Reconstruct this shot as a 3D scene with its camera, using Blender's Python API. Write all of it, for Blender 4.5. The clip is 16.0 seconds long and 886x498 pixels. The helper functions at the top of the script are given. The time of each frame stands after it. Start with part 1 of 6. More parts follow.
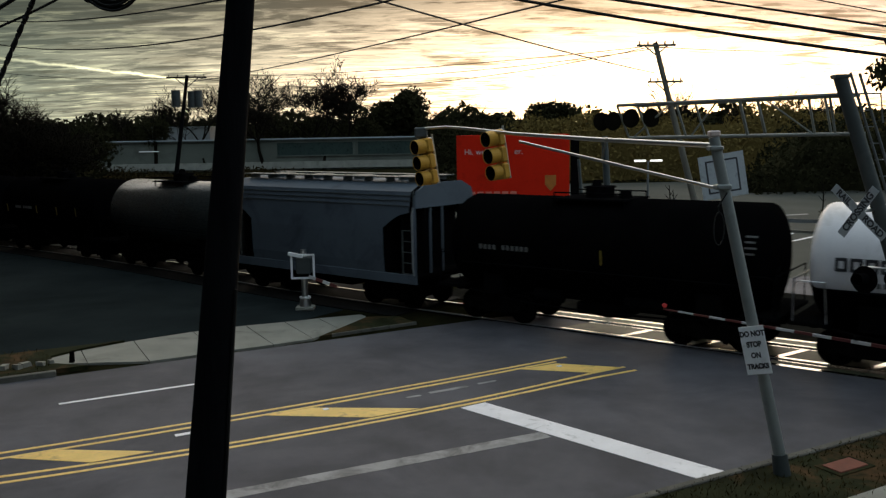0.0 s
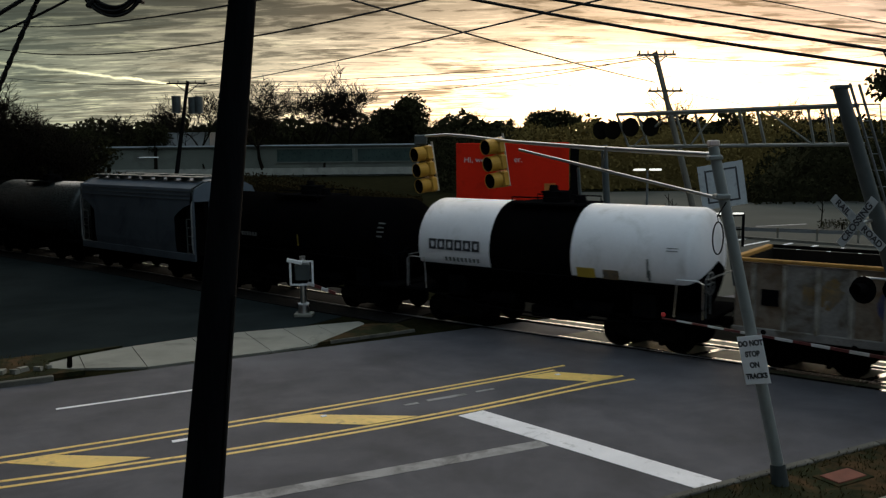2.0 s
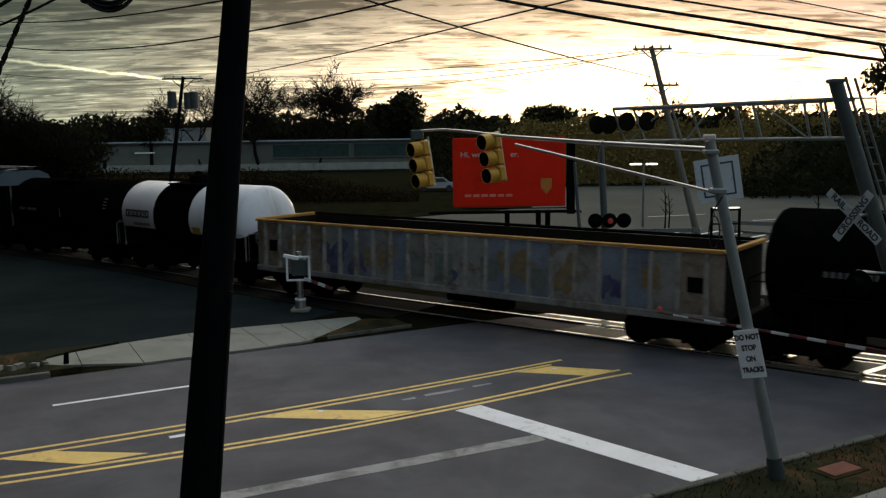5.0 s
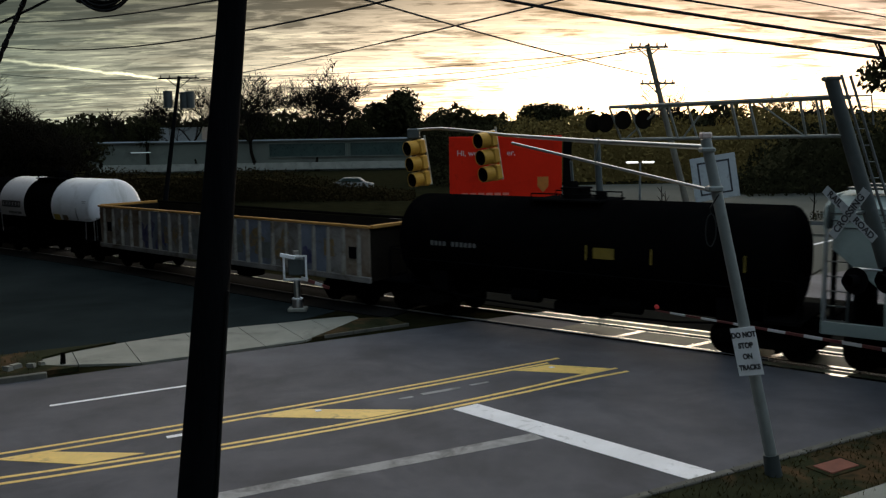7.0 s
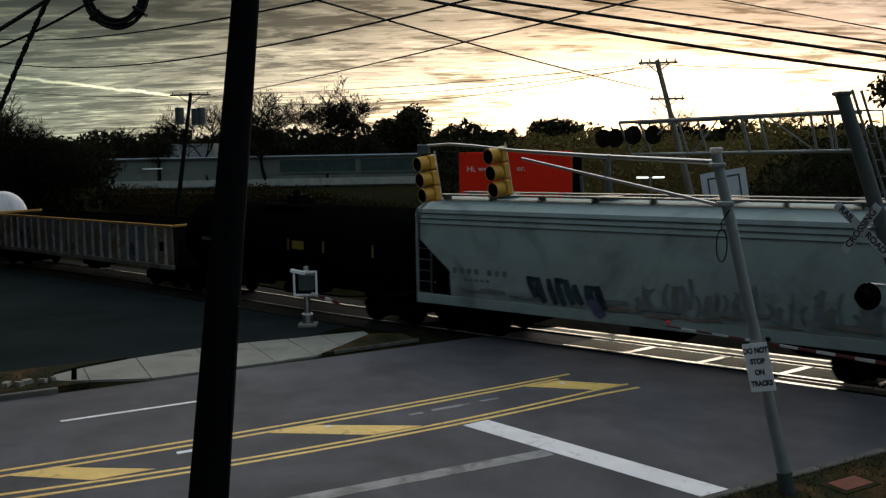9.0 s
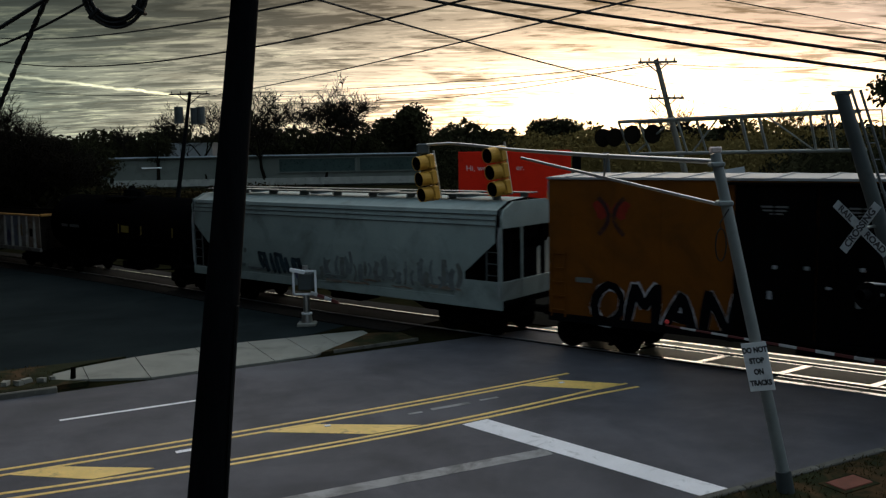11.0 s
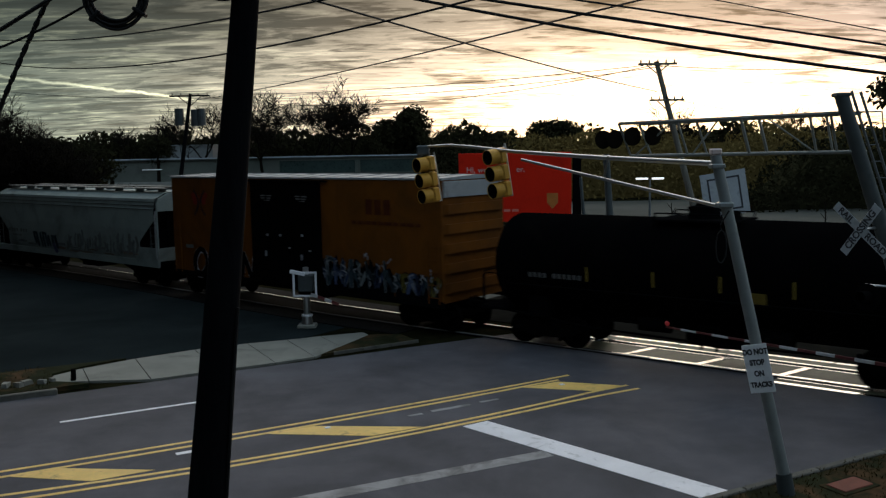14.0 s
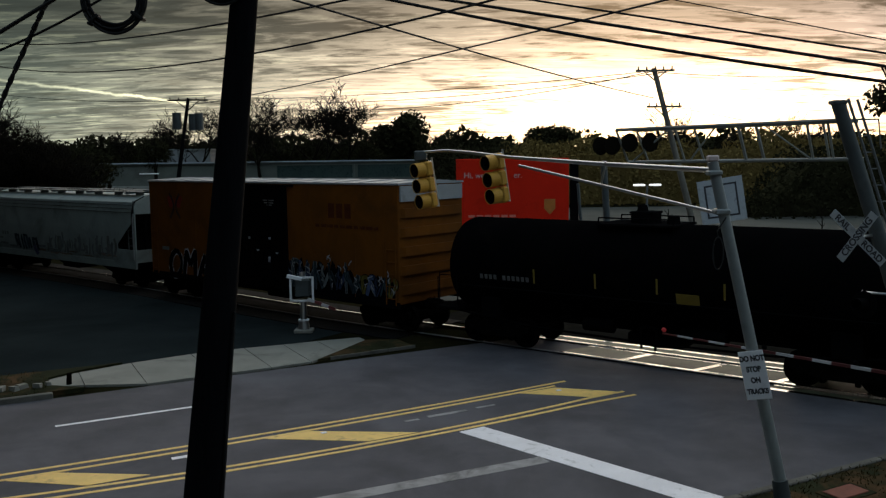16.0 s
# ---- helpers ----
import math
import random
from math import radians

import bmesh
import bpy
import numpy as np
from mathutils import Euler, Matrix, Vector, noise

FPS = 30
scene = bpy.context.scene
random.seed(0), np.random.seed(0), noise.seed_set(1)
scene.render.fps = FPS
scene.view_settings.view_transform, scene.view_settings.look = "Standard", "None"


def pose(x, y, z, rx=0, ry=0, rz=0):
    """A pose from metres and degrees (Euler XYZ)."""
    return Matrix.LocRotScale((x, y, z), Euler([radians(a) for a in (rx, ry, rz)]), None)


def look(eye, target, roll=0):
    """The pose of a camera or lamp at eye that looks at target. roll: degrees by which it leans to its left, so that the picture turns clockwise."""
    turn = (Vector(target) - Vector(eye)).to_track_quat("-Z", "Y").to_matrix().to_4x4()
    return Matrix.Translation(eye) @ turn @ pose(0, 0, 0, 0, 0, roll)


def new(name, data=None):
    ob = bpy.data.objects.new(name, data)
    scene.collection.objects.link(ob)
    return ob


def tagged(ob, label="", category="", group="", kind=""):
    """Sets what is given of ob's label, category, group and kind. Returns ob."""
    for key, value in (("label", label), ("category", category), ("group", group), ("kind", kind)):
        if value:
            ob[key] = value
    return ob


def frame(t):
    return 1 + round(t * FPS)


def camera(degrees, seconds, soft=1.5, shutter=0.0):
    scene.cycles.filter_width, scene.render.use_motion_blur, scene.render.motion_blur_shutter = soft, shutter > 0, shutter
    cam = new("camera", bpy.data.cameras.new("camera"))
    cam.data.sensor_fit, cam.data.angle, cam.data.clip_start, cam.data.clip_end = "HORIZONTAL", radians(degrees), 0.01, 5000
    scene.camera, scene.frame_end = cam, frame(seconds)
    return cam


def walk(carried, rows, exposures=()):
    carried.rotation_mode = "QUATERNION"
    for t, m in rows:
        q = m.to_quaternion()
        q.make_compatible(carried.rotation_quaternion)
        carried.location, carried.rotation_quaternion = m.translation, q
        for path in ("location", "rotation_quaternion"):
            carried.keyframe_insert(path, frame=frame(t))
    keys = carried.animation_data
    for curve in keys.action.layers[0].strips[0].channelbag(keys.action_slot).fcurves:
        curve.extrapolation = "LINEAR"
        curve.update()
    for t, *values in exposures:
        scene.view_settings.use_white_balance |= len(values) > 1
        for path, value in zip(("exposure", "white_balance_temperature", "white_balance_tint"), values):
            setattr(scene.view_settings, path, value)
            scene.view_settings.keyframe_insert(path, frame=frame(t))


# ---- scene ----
# ---------- camera ----------
cam = camera(54.14, 16.0, soft=1.3, shutter=0.4)
EYE = (0.0, 0.0, 5.83)
TURNS = [(0.0, 82.404, 1.014, -0.017), (0.5, 82.330, 0.905, -0.401), (1.0, 82.349, 0.922, -0.175), (1.5, 82.794, 0.869, -0.198),
         (2.0, 82.898, 0.615, -0.028), (2.5, 82.669, 0.718, 0.056), (3.0, 82.937, 0.683, -0.001), (3.5, 83.031, 0.566, -0.069),
         (4.0, 82.858, 0.630, -0.056), (6.5, 82.482, 0.904, -0.563), (7.0, 82.482, 0.924, -0.503), (7.5, 82.487, 0.935, -0.482),
         (8.0, 82.649, 0.947, -0.338), (8.5, 83.184, 1.044, -0.046), (9.0, 83.515, 1.052, 0.149), (11.5, 83.460, 0.988, 0.070),
         (12.0, 83.484, 0.918, 0.046), (12.5, 83.429, 0.914, 0.027), (13.0, 83.655, 1.039, 0.176), (13.5, 83.578, 1.007, 0.168),
         (14.0, 83.583, 1.021, 0.123), (14.5, 83.725, 0.930, 0.138), (15.0, 83.677, 0.911, 0.138), (15.5, 83.845, 0.929, 0.130),
         (16.0, 83.935, 0.752, -0.037)]
walk(cam, [(t, pose(*EYE, a, b, c)) for t, a, b, c in TURNS],
     [(0.0, 0.09, 6550, 10), (1.0, 0.10, 6500, 10), (2.0, -0.09, 6550, 10), (3.0, -0.02, 6550, 10), (4.0, -0.06, 6550, 10), (6.5, 0.02, 6350, 10), (8.0, 0.04, 6300, 10), (9.0, -0.08, 6350, 10),
      (11.5, -0.19, 6100, 10), (14.0, -0.20, 6000, 10), (16.0, -0.20, 6150, 10)])

# ---------- plan ----------
# The railway runs at 53.23 degrees left of the view, the road at 61.94 degrees right of it.
AZ, RZ = radians(53.23), radians(61.94)
U = Vector((-math.sin(AZ), math.cos(AZ), 0))      # along the track, the way the train goes
N = Vector((math.cos(AZ), math.sin(AZ), 0))       # across the track, away from the camera
RU = Vector((math.sin(RZ), math.cos(RZ), 0))      # along the road
RN = Vector((-math.cos(RZ), math.sin(RZ), 0))     # across the road
TRACK = 22.92                                     # the track's middle, along N


def rail(u, n, z=0.0):
    p = U * u + N * n
    return Vector((p.x, p.y, z))


def road(u, n, z=0.0):
    p = RU * u + RN * n
    return Vector((p.x, p.y, z))


def bend(s):
    """How far the track has swung away from its straight line at s metres along."""
    if s < 18:
        return 0.0
    if s < 28:
        return (s - 18) ** 2 / 200
    if s < 48:
        return 0.5 + (s - 28) * 0.1 - (s - 28) ** 2 * 0.0025
    return 1.5


# ---------- sky, sun ----------
SUN_AZ, SUN_EL = radians(14), radians(3.0)
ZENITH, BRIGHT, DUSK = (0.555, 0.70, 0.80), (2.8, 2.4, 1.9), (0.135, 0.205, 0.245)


def node(nt, kind, links=()):
    n = nt.nodes.new(kind)
    for slot, src in links:
        if isinstance(src, bpy.types.NodeSocket):
            nt.links.new(src, n.inputs[slot])
        else:
            n.inputs[slot].default_value = src
    return n


def math_node(nt, op, a, b=None, c=None, clamp=False):
    n = nt.nodes.new("ShaderNodeMath")
    n.operation, n.use_clamp = op, clamp
    for i, v in enumerate((a, b, c)):
        if v is None:
            continue
        if isinstance(v, bpy.types.NodeSocket):
            nt.links.new(v, n.inputs[i])
        else:
            n.inputs[i].default_value = v
    return n.outputs[0]


def mix_rgb(nt, f, a, b, mode="MIX"):
    n = nt.nodes.new("ShaderNodeMix")
    n.data_type, n.blend_type = "RGBA", mode
    for i, v in ((0, f), (6, a), (7, b)):
        if isinstance(v, bpy.types.NodeSocket):
            nt.links.new(v, n.inputs[i])
        else:
            n.inputs[i].default_value = v if i == 0 else (*v, 1)
    return n.outputs[2]


def ramp(nt, fac, stops):
    n = nt.nodes.new("ShaderNodeValToRGB")
    el = n.color_ramp.elements
    while len(el) < len(stops):
        el.new(0.5)
    for e, (p, c) in zip(el, stops):
        e.position = p
        e.color = (*c, 1) if isinstance(c, tuple) else (c, c, c, 1)
    nt.links.new(fac, n.inputs[0])
    return n.outputs[0]


def build_world():
    w = bpy.data.worlds.new("sky")
    scene.world = w
    w.use_nodes = True
    nt = w.node_tree
    nt.nodes.clear()
    sky = node(nt, "ShaderNodeTexSky")
    sky.sky_type, sky.sun_disc, sky.sun_elevation, sky.sun_rotation = "NISHITA", False, SUN_EL, SUN_AZ
    co = node(nt, "ShaderNodeTexCoord").outputs["Generated"]
    sep = node(nt, "ShaderNodeSeparateXYZ", [(0, co)])
    up = math_node(nt, "MAXIMUM", sep.outputs[2], 0.0)
    # cloud deck seen in perspective: the layer's plan is direction / height
    lift = math_node(nt, "ADD", up, 0.10)
    flat = node(nt, "ShaderNodeCombineXYZ", [(0, math_node(nt, "DIVIDE", sep.outputs[0], lift)), (1, math_node(nt, "DIVIDE", sep.outputs[1], lift))])
    turn = node(nt, "ShaderNodeMapping", [(0, flat.outputs[0]), (2, (0, 0, radians(-5))), (3, (0.95, 2.3, 1))]).outputs[0]
    sway = node(nt, "ShaderNodeTexNoise", [(0, turn), (2, 1.3), (3, 2.0)])
    bent = node(nt, "ShaderNodeVectorMath", [(0, turn), (1, math_node(nt, "MULTIPLY", sway.outputs[0], 0.28))]).outputs[0]
    big = node(nt, "ShaderNodeTexNoise", [(0, bent), (2, 0.6), (3, 3.0), (4, 0.5), (8, 0.5)]).outputs[0]
    mid = node(nt, "ShaderNodeTexNoise", [(0, bent), (2, 3.1), (3, 6.0), (4, 0.58), (8, 0.6)]).outputs[0]
    fine = node(nt, "ShaderNodeTexNoise", [(0, bent), (2, 7.5), (3, 4.0), (4, 0.65), (8, 0.5)]).outputs[0]
    cover = math_node(nt, "ADD", math_node(nt, "ADD", math_node(nt, "MULTIPLY", big, 0.24), math_node(nt, "MULTIPLY", mid, 0.54)), math_node(nt, "MULTIPLY", fine, 0.22))
    # nearness to the sun
    sun = (math.sin(SUN_AZ) * math.cos(SUN_EL), math.cos(SUN_AZ) * math.cos(SUN_EL), math.sin(SUN_EL))
    product = node(nt, "ShaderNodeVectorMath", [(0, co), (1, sun)])
    product.operation = "DOT_PRODUCT"
    dot = product.outputs[1]
    ahead = math_node(nt, "MAXIMUM", dot, 0.0)
    core = math_node(nt, "POWER", ahead, 75.0)
    glow = math_node(nt, "POWER", ahead, 16.0)
    wide = math_node(nt, "POWER", ahead, 9.0)
    low = math_node(nt, "MULTIPLY", core, ramp(nt, up, [(0.055, 1.0), (0.14, 0.15)]))
    thin = math_node(nt, "ADD", cover, math_node(nt, "ADD", math_node(nt, "MULTIPLY", low, 0.10), math_node(nt, "MULTIPLY", wide, 0.03)))
    gap = ramp(nt, thin, [(0.435, 0.0), (0.475, 0.15), (0.505, 0.6), (0.54, 1.0)])
    dark = mix_rgb(nt, wide, (0.112, 0.145, 0.138), (0.50, 0.40, 0.32))
    broad = math_node(nt, "POWER", ahead, 10.0)
    light = mix_rgb(nt, broad, (0.17, 0.21, 0.185), (2.5, 1.98, 1.48))
    deck = mix_rgb(nt, gap, dark, light)
    # long thin lit streaks under the deck
    drawn = node(nt, "ShaderNodeMapping", [(0, bent), (3, (0.9, 1.3, 1))]).outputs[0]
    thread = node(nt, "ShaderNodeTexNoise", [(0, drawn), (2, 3.2), (3, 5.0), (4, 0.6), (8, 0.4)]).outputs[0]
    lit = ramp(nt, thread, [(0.55, 0.0), (0.595, 0.5), (0.65, 1.0)])
    deck = mix_rgb(nt, 1.0, deck, mix_rgb(nt, lit, (0, 0, 0), mix_rgb(nt, broad, (0.42, 0.37, 0.22), (1.2, 1.0, 0.74))), "ADD")
    shade = ramp(nt, thread, [(0.36, 0.62), (0.47, 1.0)])
    deck = mix_rgb(nt, math_node(nt, "SUBTRACT", 1.0, low), deck, mix_rgb(nt, 1.0, deck, shade, "MULTIPLY"))
    # an old vapour trail low over the trees
    trail_a, trail_b = Vector((-0.4176, 0.9051, 0.0798)), Vector((-0.2944, 0.9535, 0.0640))
    across = node(nt, "ShaderNodeVectorMath", [(0, co), (1, tuple(trail_a.cross(trail_b).normalized()))])
    across.operation = "DOT_PRODUCT"
    along = node(nt, "ShaderNodeVectorMath", [(0, co), (1, tuple((trail_b - trail_a).normalized()))])
    along.operation = "DOT_PRODUCT"
    ragged = node(nt, "ShaderNodeTexNoise", [(0, co), (2, 45.0), (3, 4.0), (4, 0.6)]).outputs[0]
    off = math_node(nt, "ABSOLUTE", math_node(nt, "ADD", across.outputs[1], math_node(nt, "MULTIPLY", math_node(nt, "SUBTRACT", ragged, 0.5), 0.007)))
    line = ramp(nt, math_node(nt, "MULTIPLY", off, 100.0), [(0.0, 1.0), (0.10, 0.55), (0.22, 0.0)])
    k0, k1 = trail_a.dot((trail_b - trail_a).normalized()), trail_b.dot((trail_b - trail_a).normalized())
    span = math_node(nt, "MULTIPLY", ramp(nt, math_node(nt, "DIVIDE", math_node(nt, "SUBTRACT", along.outputs[1], k0 - 0.12), k1 - k0 + 0.24), [(0.0, 0.0), (0.35, 0.6), (0.6, 1.0), (0.72, 0.8), (0.80, 0.0)]), line)
    deck = mix_rgb(nt, 1.0, deck, mix_rgb(nt, math_node(nt, "MULTIPLY", span, math_node(nt, "ADD", ragged, 0.3)), (0, 0, 0), (2.1, 1.8, 1.2)), "ADD")
    deck = mix_rgb(nt, 1.0, deck, mix_rgb(nt, low, (0, 0, 0), (0.72, 0.55, 0.30)), "ADD")
    deck = mix_rgb(nt, 1.0, deck, mix_rgb(nt, math_node(nt, "POWER", ahead, 3.5), (0.49, 0.74, 0.76), (1.0, 1.0, 1.0)), "MULTIPLY")
    # dimmer higher up, yellower along the skyline near the sun
    deck = mix_rgb(nt, 1.0, deck, ramp(nt, up, [(0.04, 1.15), (0.07, 1.0), (0.10, 0.66), (0.13, 0.40), (0.155, 0.24)]), "MULTIPLY")
    haze = math_node(nt, "MULTIPLY", math_node(nt, "POWER", math_node(nt, "SUBTRACT", 1.0, up), 22.0), glow)
    deck = mix_rgb(nt, haze, deck, mix_rgb(nt, 1.0, deck, (1.0, 0.90, 0.66), "MULTIPLY"))
    ember = math_node(nt, "MULTIPLY", math_node(nt, "POWER", math_node(nt, "SUBTRACT", 1.0, up), 60.0), glow)
    deck = mix_rgb(nt, 1.0, deck, mix_rgb(nt, ember, (0, 0, 0), (0.35, 0.17, 0.03)), "ADD")
    deck = mix_rgb(nt, 1.0, deck, (1.05, 1.0, 0.93), "MULTIPLY")
    rosy = math_node(nt, "MULTIPLY", ramp(nt, sep.outputs[0], [(0.15, 0.0), (0.5, 1.0)]), ramp(nt, up, [(0.05, 0.0), (0.12, 1.0)]))
    deck = mix_rgb(nt, rosy, deck, mix_rgb(nt, 1.0, deck, (0.90, 0.83, 0.92), "MULTIPLY"))
    base = mix_rgb(nt, 1.0, deck, mix_rgb(nt, 1.0, sky.outputs[0], (0.012, 0.012, 0.012), "MULTIPLY"), "ADD")
    # unseen sky overhead is brightened to light road and rails; plain dusk behind
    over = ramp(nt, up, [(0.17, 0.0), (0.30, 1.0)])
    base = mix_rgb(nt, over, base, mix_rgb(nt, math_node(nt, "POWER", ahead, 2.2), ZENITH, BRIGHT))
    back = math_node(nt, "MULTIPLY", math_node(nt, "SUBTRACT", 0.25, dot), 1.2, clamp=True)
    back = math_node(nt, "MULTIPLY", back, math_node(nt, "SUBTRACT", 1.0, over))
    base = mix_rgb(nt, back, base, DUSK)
    bg = node(nt, "ShaderNodeBackground", [(0, base), (1, 1.0)])
    node(nt, "ShaderNodeOutputWorld", [(0, bg.outputs[0])])


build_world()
sun_data = bpy.data.lights.new("sun", "SUN")
sun_data.energy, sun_data.angle, sun_data.color = 0.6, radians(10), (1.0, 0.78, 0.52)
sun_lamp = new("sun", sun_data)
sun_lamp.matrix_world = look((0, 0, 30), (-math.sin(SUN_AZ) * 30, -math.cos(SUN_AZ) * 30, 30 - 30 * math.tan(SUN_EL)))


# ---------- materials ----------
def material(name, base, rough=0.6, metal=0.0, var=0.25, scale=3.0, fine=40.0, bump=0.15, dirt=None, dirt_at=(0.55, 0.72), dirt_scale=1.2, stretch=(1, 1, 1), spec=0.5, coat=0.0, random_tint=0.0, gloss_var=0.12):
    """A surface with two scales of variation, optional dirt with a shape of its own, and fine relief, in object space."""
    m = bpy.data.materials.new(name)
    m.use_nodes = True
    nt = m.node_tree
    b = nt.nodes["Principled BSDF"]
    co = node(nt, "ShaderNodeTexCoord").outputs["Object"]
    mp = node(nt, "ShaderNodeMapping", [(0, co), (3, stretch)]).outputs[0]
    n1 = node(nt, "ShaderNodeTexNoise", [(0, mp), (2, scale), (3, 4.0), (4, 0.6)])
    n2 = node(nt, "ShaderNodeTexNoise", [(0, mp), (2, fine), (3, 3.0), (4, 0.6)])
    f = math_node(nt, "ADD", math_node(nt, "MULTIPLY", n1.outputs[0], 0.6), math_node(nt, "MULTIPLY", n2.outputs[0], 0.4))
    lo = tuple(c * (1 - var) for c in base)
    hi = tuple(min(1, c * (1 + var)) for c in base)
    col = ramp(nt, f, [(0.32, lo), (0.68, hi)])
    if dirt:
        n3 = node(nt, "ShaderNodeTexNoise", [(0, mp), (2, dirt_scale), (3, 5.0), (4, 0.65), (8, 0.6)])
        col = mix_rgb(nt, ramp(nt, n3.outputs[0], [(dirt_at[0], 0.0), (dirt_at[1], 0.85)]), col, dirt)
    if random_tint:
        info = node(nt, "ShaderNodeObjectInfo").outputs["Random"]
        col = mix_rgb(nt, 1.0, col, ramp(nt, info, [(0.0, 1 - random_tint), (1.0, 1.0)]), "MULTIPLY")
    nt.links.new(col, b.inputs["Base Color"])
    nt.links.new(ramp(nt, n2.outputs[0], [(0.3, max(0.03, rough - gloss_var)), (0.7, min(1, rough + gloss_var))]), b.inputs["Roughness"])
    b.inputs["Metallic"].default_value = metal
    b.inputs["Specular IOR Level"].default_value = spec
    b.inputs["Coat Weight"].default_value = coat
    if bump:
        bm_ = node(nt, "ShaderNodeBump", [("Strength", bump), ("Distance", 0.02), ("Height", f)])
        nt.links.new(bm_.outputs[0], b.inputs["Normal"])
    return m


def glowing(name, colour, strength):
    m = bpy.data.materials.new(name)
    m.use_nodes = True
    b = m.node_tree.nodes["Principled BSDF"]
    b.inputs["Base Color"].default_value = (*colour, 1)
    b.inputs["Emission Color"].default_value = (*colour, 1)
    b.inputs["Emission Strength"].default_value = strength
    return m


ASPHALT = material("asphalt", (0.084, 0.083, 0.095), 0.75, var=0.42, scale=0.5, fine=55, bump=0.5, dirt=(0.045, 0.045, 0.052), dirt_at=(0.45, 0.7), dirt_scale=0.3, spec=0.15)
SHADE_ROAD = material("shade-dark asphalt", (0.011, 0.0105, 0.009), 0.95, var=0.45, scale=0.6, fine=40, bump=0.4, dirt=(0.019, 0.017, 0.012), dirt_scale=0.7, spec=0.0)
TUFT = material("dry tufts", (0.045, 0.036, 0.014), 0.95, var=0.5, scale=3, fine=10, bump=0.0, spec=0.0)
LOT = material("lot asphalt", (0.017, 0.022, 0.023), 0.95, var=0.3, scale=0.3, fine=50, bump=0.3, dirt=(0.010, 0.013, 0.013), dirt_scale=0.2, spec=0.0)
FAR_LOT = material("far lot", (0.060, 0.062, 0.054), 0.85, var=0.3, scale=0.1, fine=8, bump=0.1, dirt=(0.055, 0.056, 0.050), dirt_scale=0.06, spec=0.03)
VERGE = material("worn verge", (0.019, 0.021, 0.010), 0.95, var=0.6, scale=1.2, fine=25, bump=0.7, dirt=(0.085, 0.048, 0.024), dirt_at=(0.50, 0.66), dirt_scale=0.9, spec=0.03)
EARTH = material("dry grass", (0.010, 0.010, 0.005), 0.95, var=0.7, scale=0.8, fine=25, bump=0.7, dirt=(0.018, 0.013, 0.006), dirt_scale=1.0, spec=0.0)
BALLAST = material("ballast", (0.009, 0.0088, 0.0085), 0.95, var=0.7, scale=8, fine=30, bump=0.8, spec=0.05)
CONCRETE = material("concrete", (0.22, 0.218, 0.19), 0.9, var=0.2, scale=0.8, fine=30, bump=0.25, dirt=(0.10, 0.10, 0.085), dirt_scale=0.7, spec=0.2)
KERB = material("kerb stone", (0.11, 0.105, 0.09), 0.9, var=0.35, scale=2, fine=30, bump=0.3, dirt=(0.04, 0.04, 0.032), spec=0.15)
WHITE_LINE = material("white road paint", (0.78, 0.77, 0.80), 0.6, var=0.12, scale=1.5, fine=40, bump=0.15, dirt=(0.36, 0.36, 0.37), dirt_at=(0.58, 0.75), dirt_scale=2.5)
WORN_LINE = material("worn road paint", (0.25, 0.25, 0.255), 0.7, var=0.3, scale=2.0, fine=30, bump=0.2, dirt=(0.07, 0.07, 0.072), dirt_at=(0.46, 0.66), dirt_scale=1.6)
YELLOW_LINE = material("yellow road paint", (0.78, 0.52, 0.135), 0.6, var=0.2, scale=1.5, fine=40, bump=0.15, dirt=(0.24, 0.16, 0.06), dirt_at=(0.54, 0.76), dirt_scale=3)
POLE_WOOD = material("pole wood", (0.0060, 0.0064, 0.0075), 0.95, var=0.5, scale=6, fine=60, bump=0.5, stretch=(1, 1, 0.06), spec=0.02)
GALV = material("galvanised steel", (0.50, 0.51, 0.52), 0.30, metal=1.0, var=0.05, scale=1.2, fine=6, bump=0.0, dirt=(0.38, 0.39, 0.39), dirt_scale=0.8, gloss_var=0.02)
MAST_GREY = material("dull mast grey", (0.21, 0.23, 0.23), 0.55, metal=0.2, var=0.12, scale=2, fine=30, bump=0.04, dirt=(0.17, 0.185, 0.185), dirt_scale=1.5, spec=0.3)
# sign white dimmed for crossbuck blades turned from the light; also board, parapet
SIGN_DIM = material("dimmed sign white", (0.36, 0.39, 0.41), 0.6, var=0.1, scale=3, fine=30, bump=0.0, dirt=(0.22, 0.23, 0.24), dirt_scale=3)
DULL = material("weathered galvanising", (0.045, 0.056, 0.058), 0.6, metal=0.1, var=0.25, scale=3, fine=40, bump=0.08, dirt=(0.07, 0.08, 0.08), dirt_scale=2)
STEEL = material("grey steel", (0.13, 0.14, 0.145), 0.55, metal=0.4, var=0.25, scale=4, fine=50, bump=0.08)
RAIL_TOP = material("polished rail", (0.97, 0.95, 0.92), 0.12, metal=1.0, var=0.05, scale=4, fine=60, bump=0.01)
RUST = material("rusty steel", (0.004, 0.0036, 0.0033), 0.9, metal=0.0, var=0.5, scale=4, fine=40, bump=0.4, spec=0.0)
RUBBER = material("crossing panel", (0.070, 0.074, 0.042), 0.6, var=0.35, scale=2, fine=50, bump=0.25, dirt=(0.03, 0.027, 0.02), dirt_scale=2.5, spec=0.3)
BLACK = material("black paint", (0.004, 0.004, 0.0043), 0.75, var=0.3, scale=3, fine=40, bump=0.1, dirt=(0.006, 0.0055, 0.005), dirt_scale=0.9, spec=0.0)
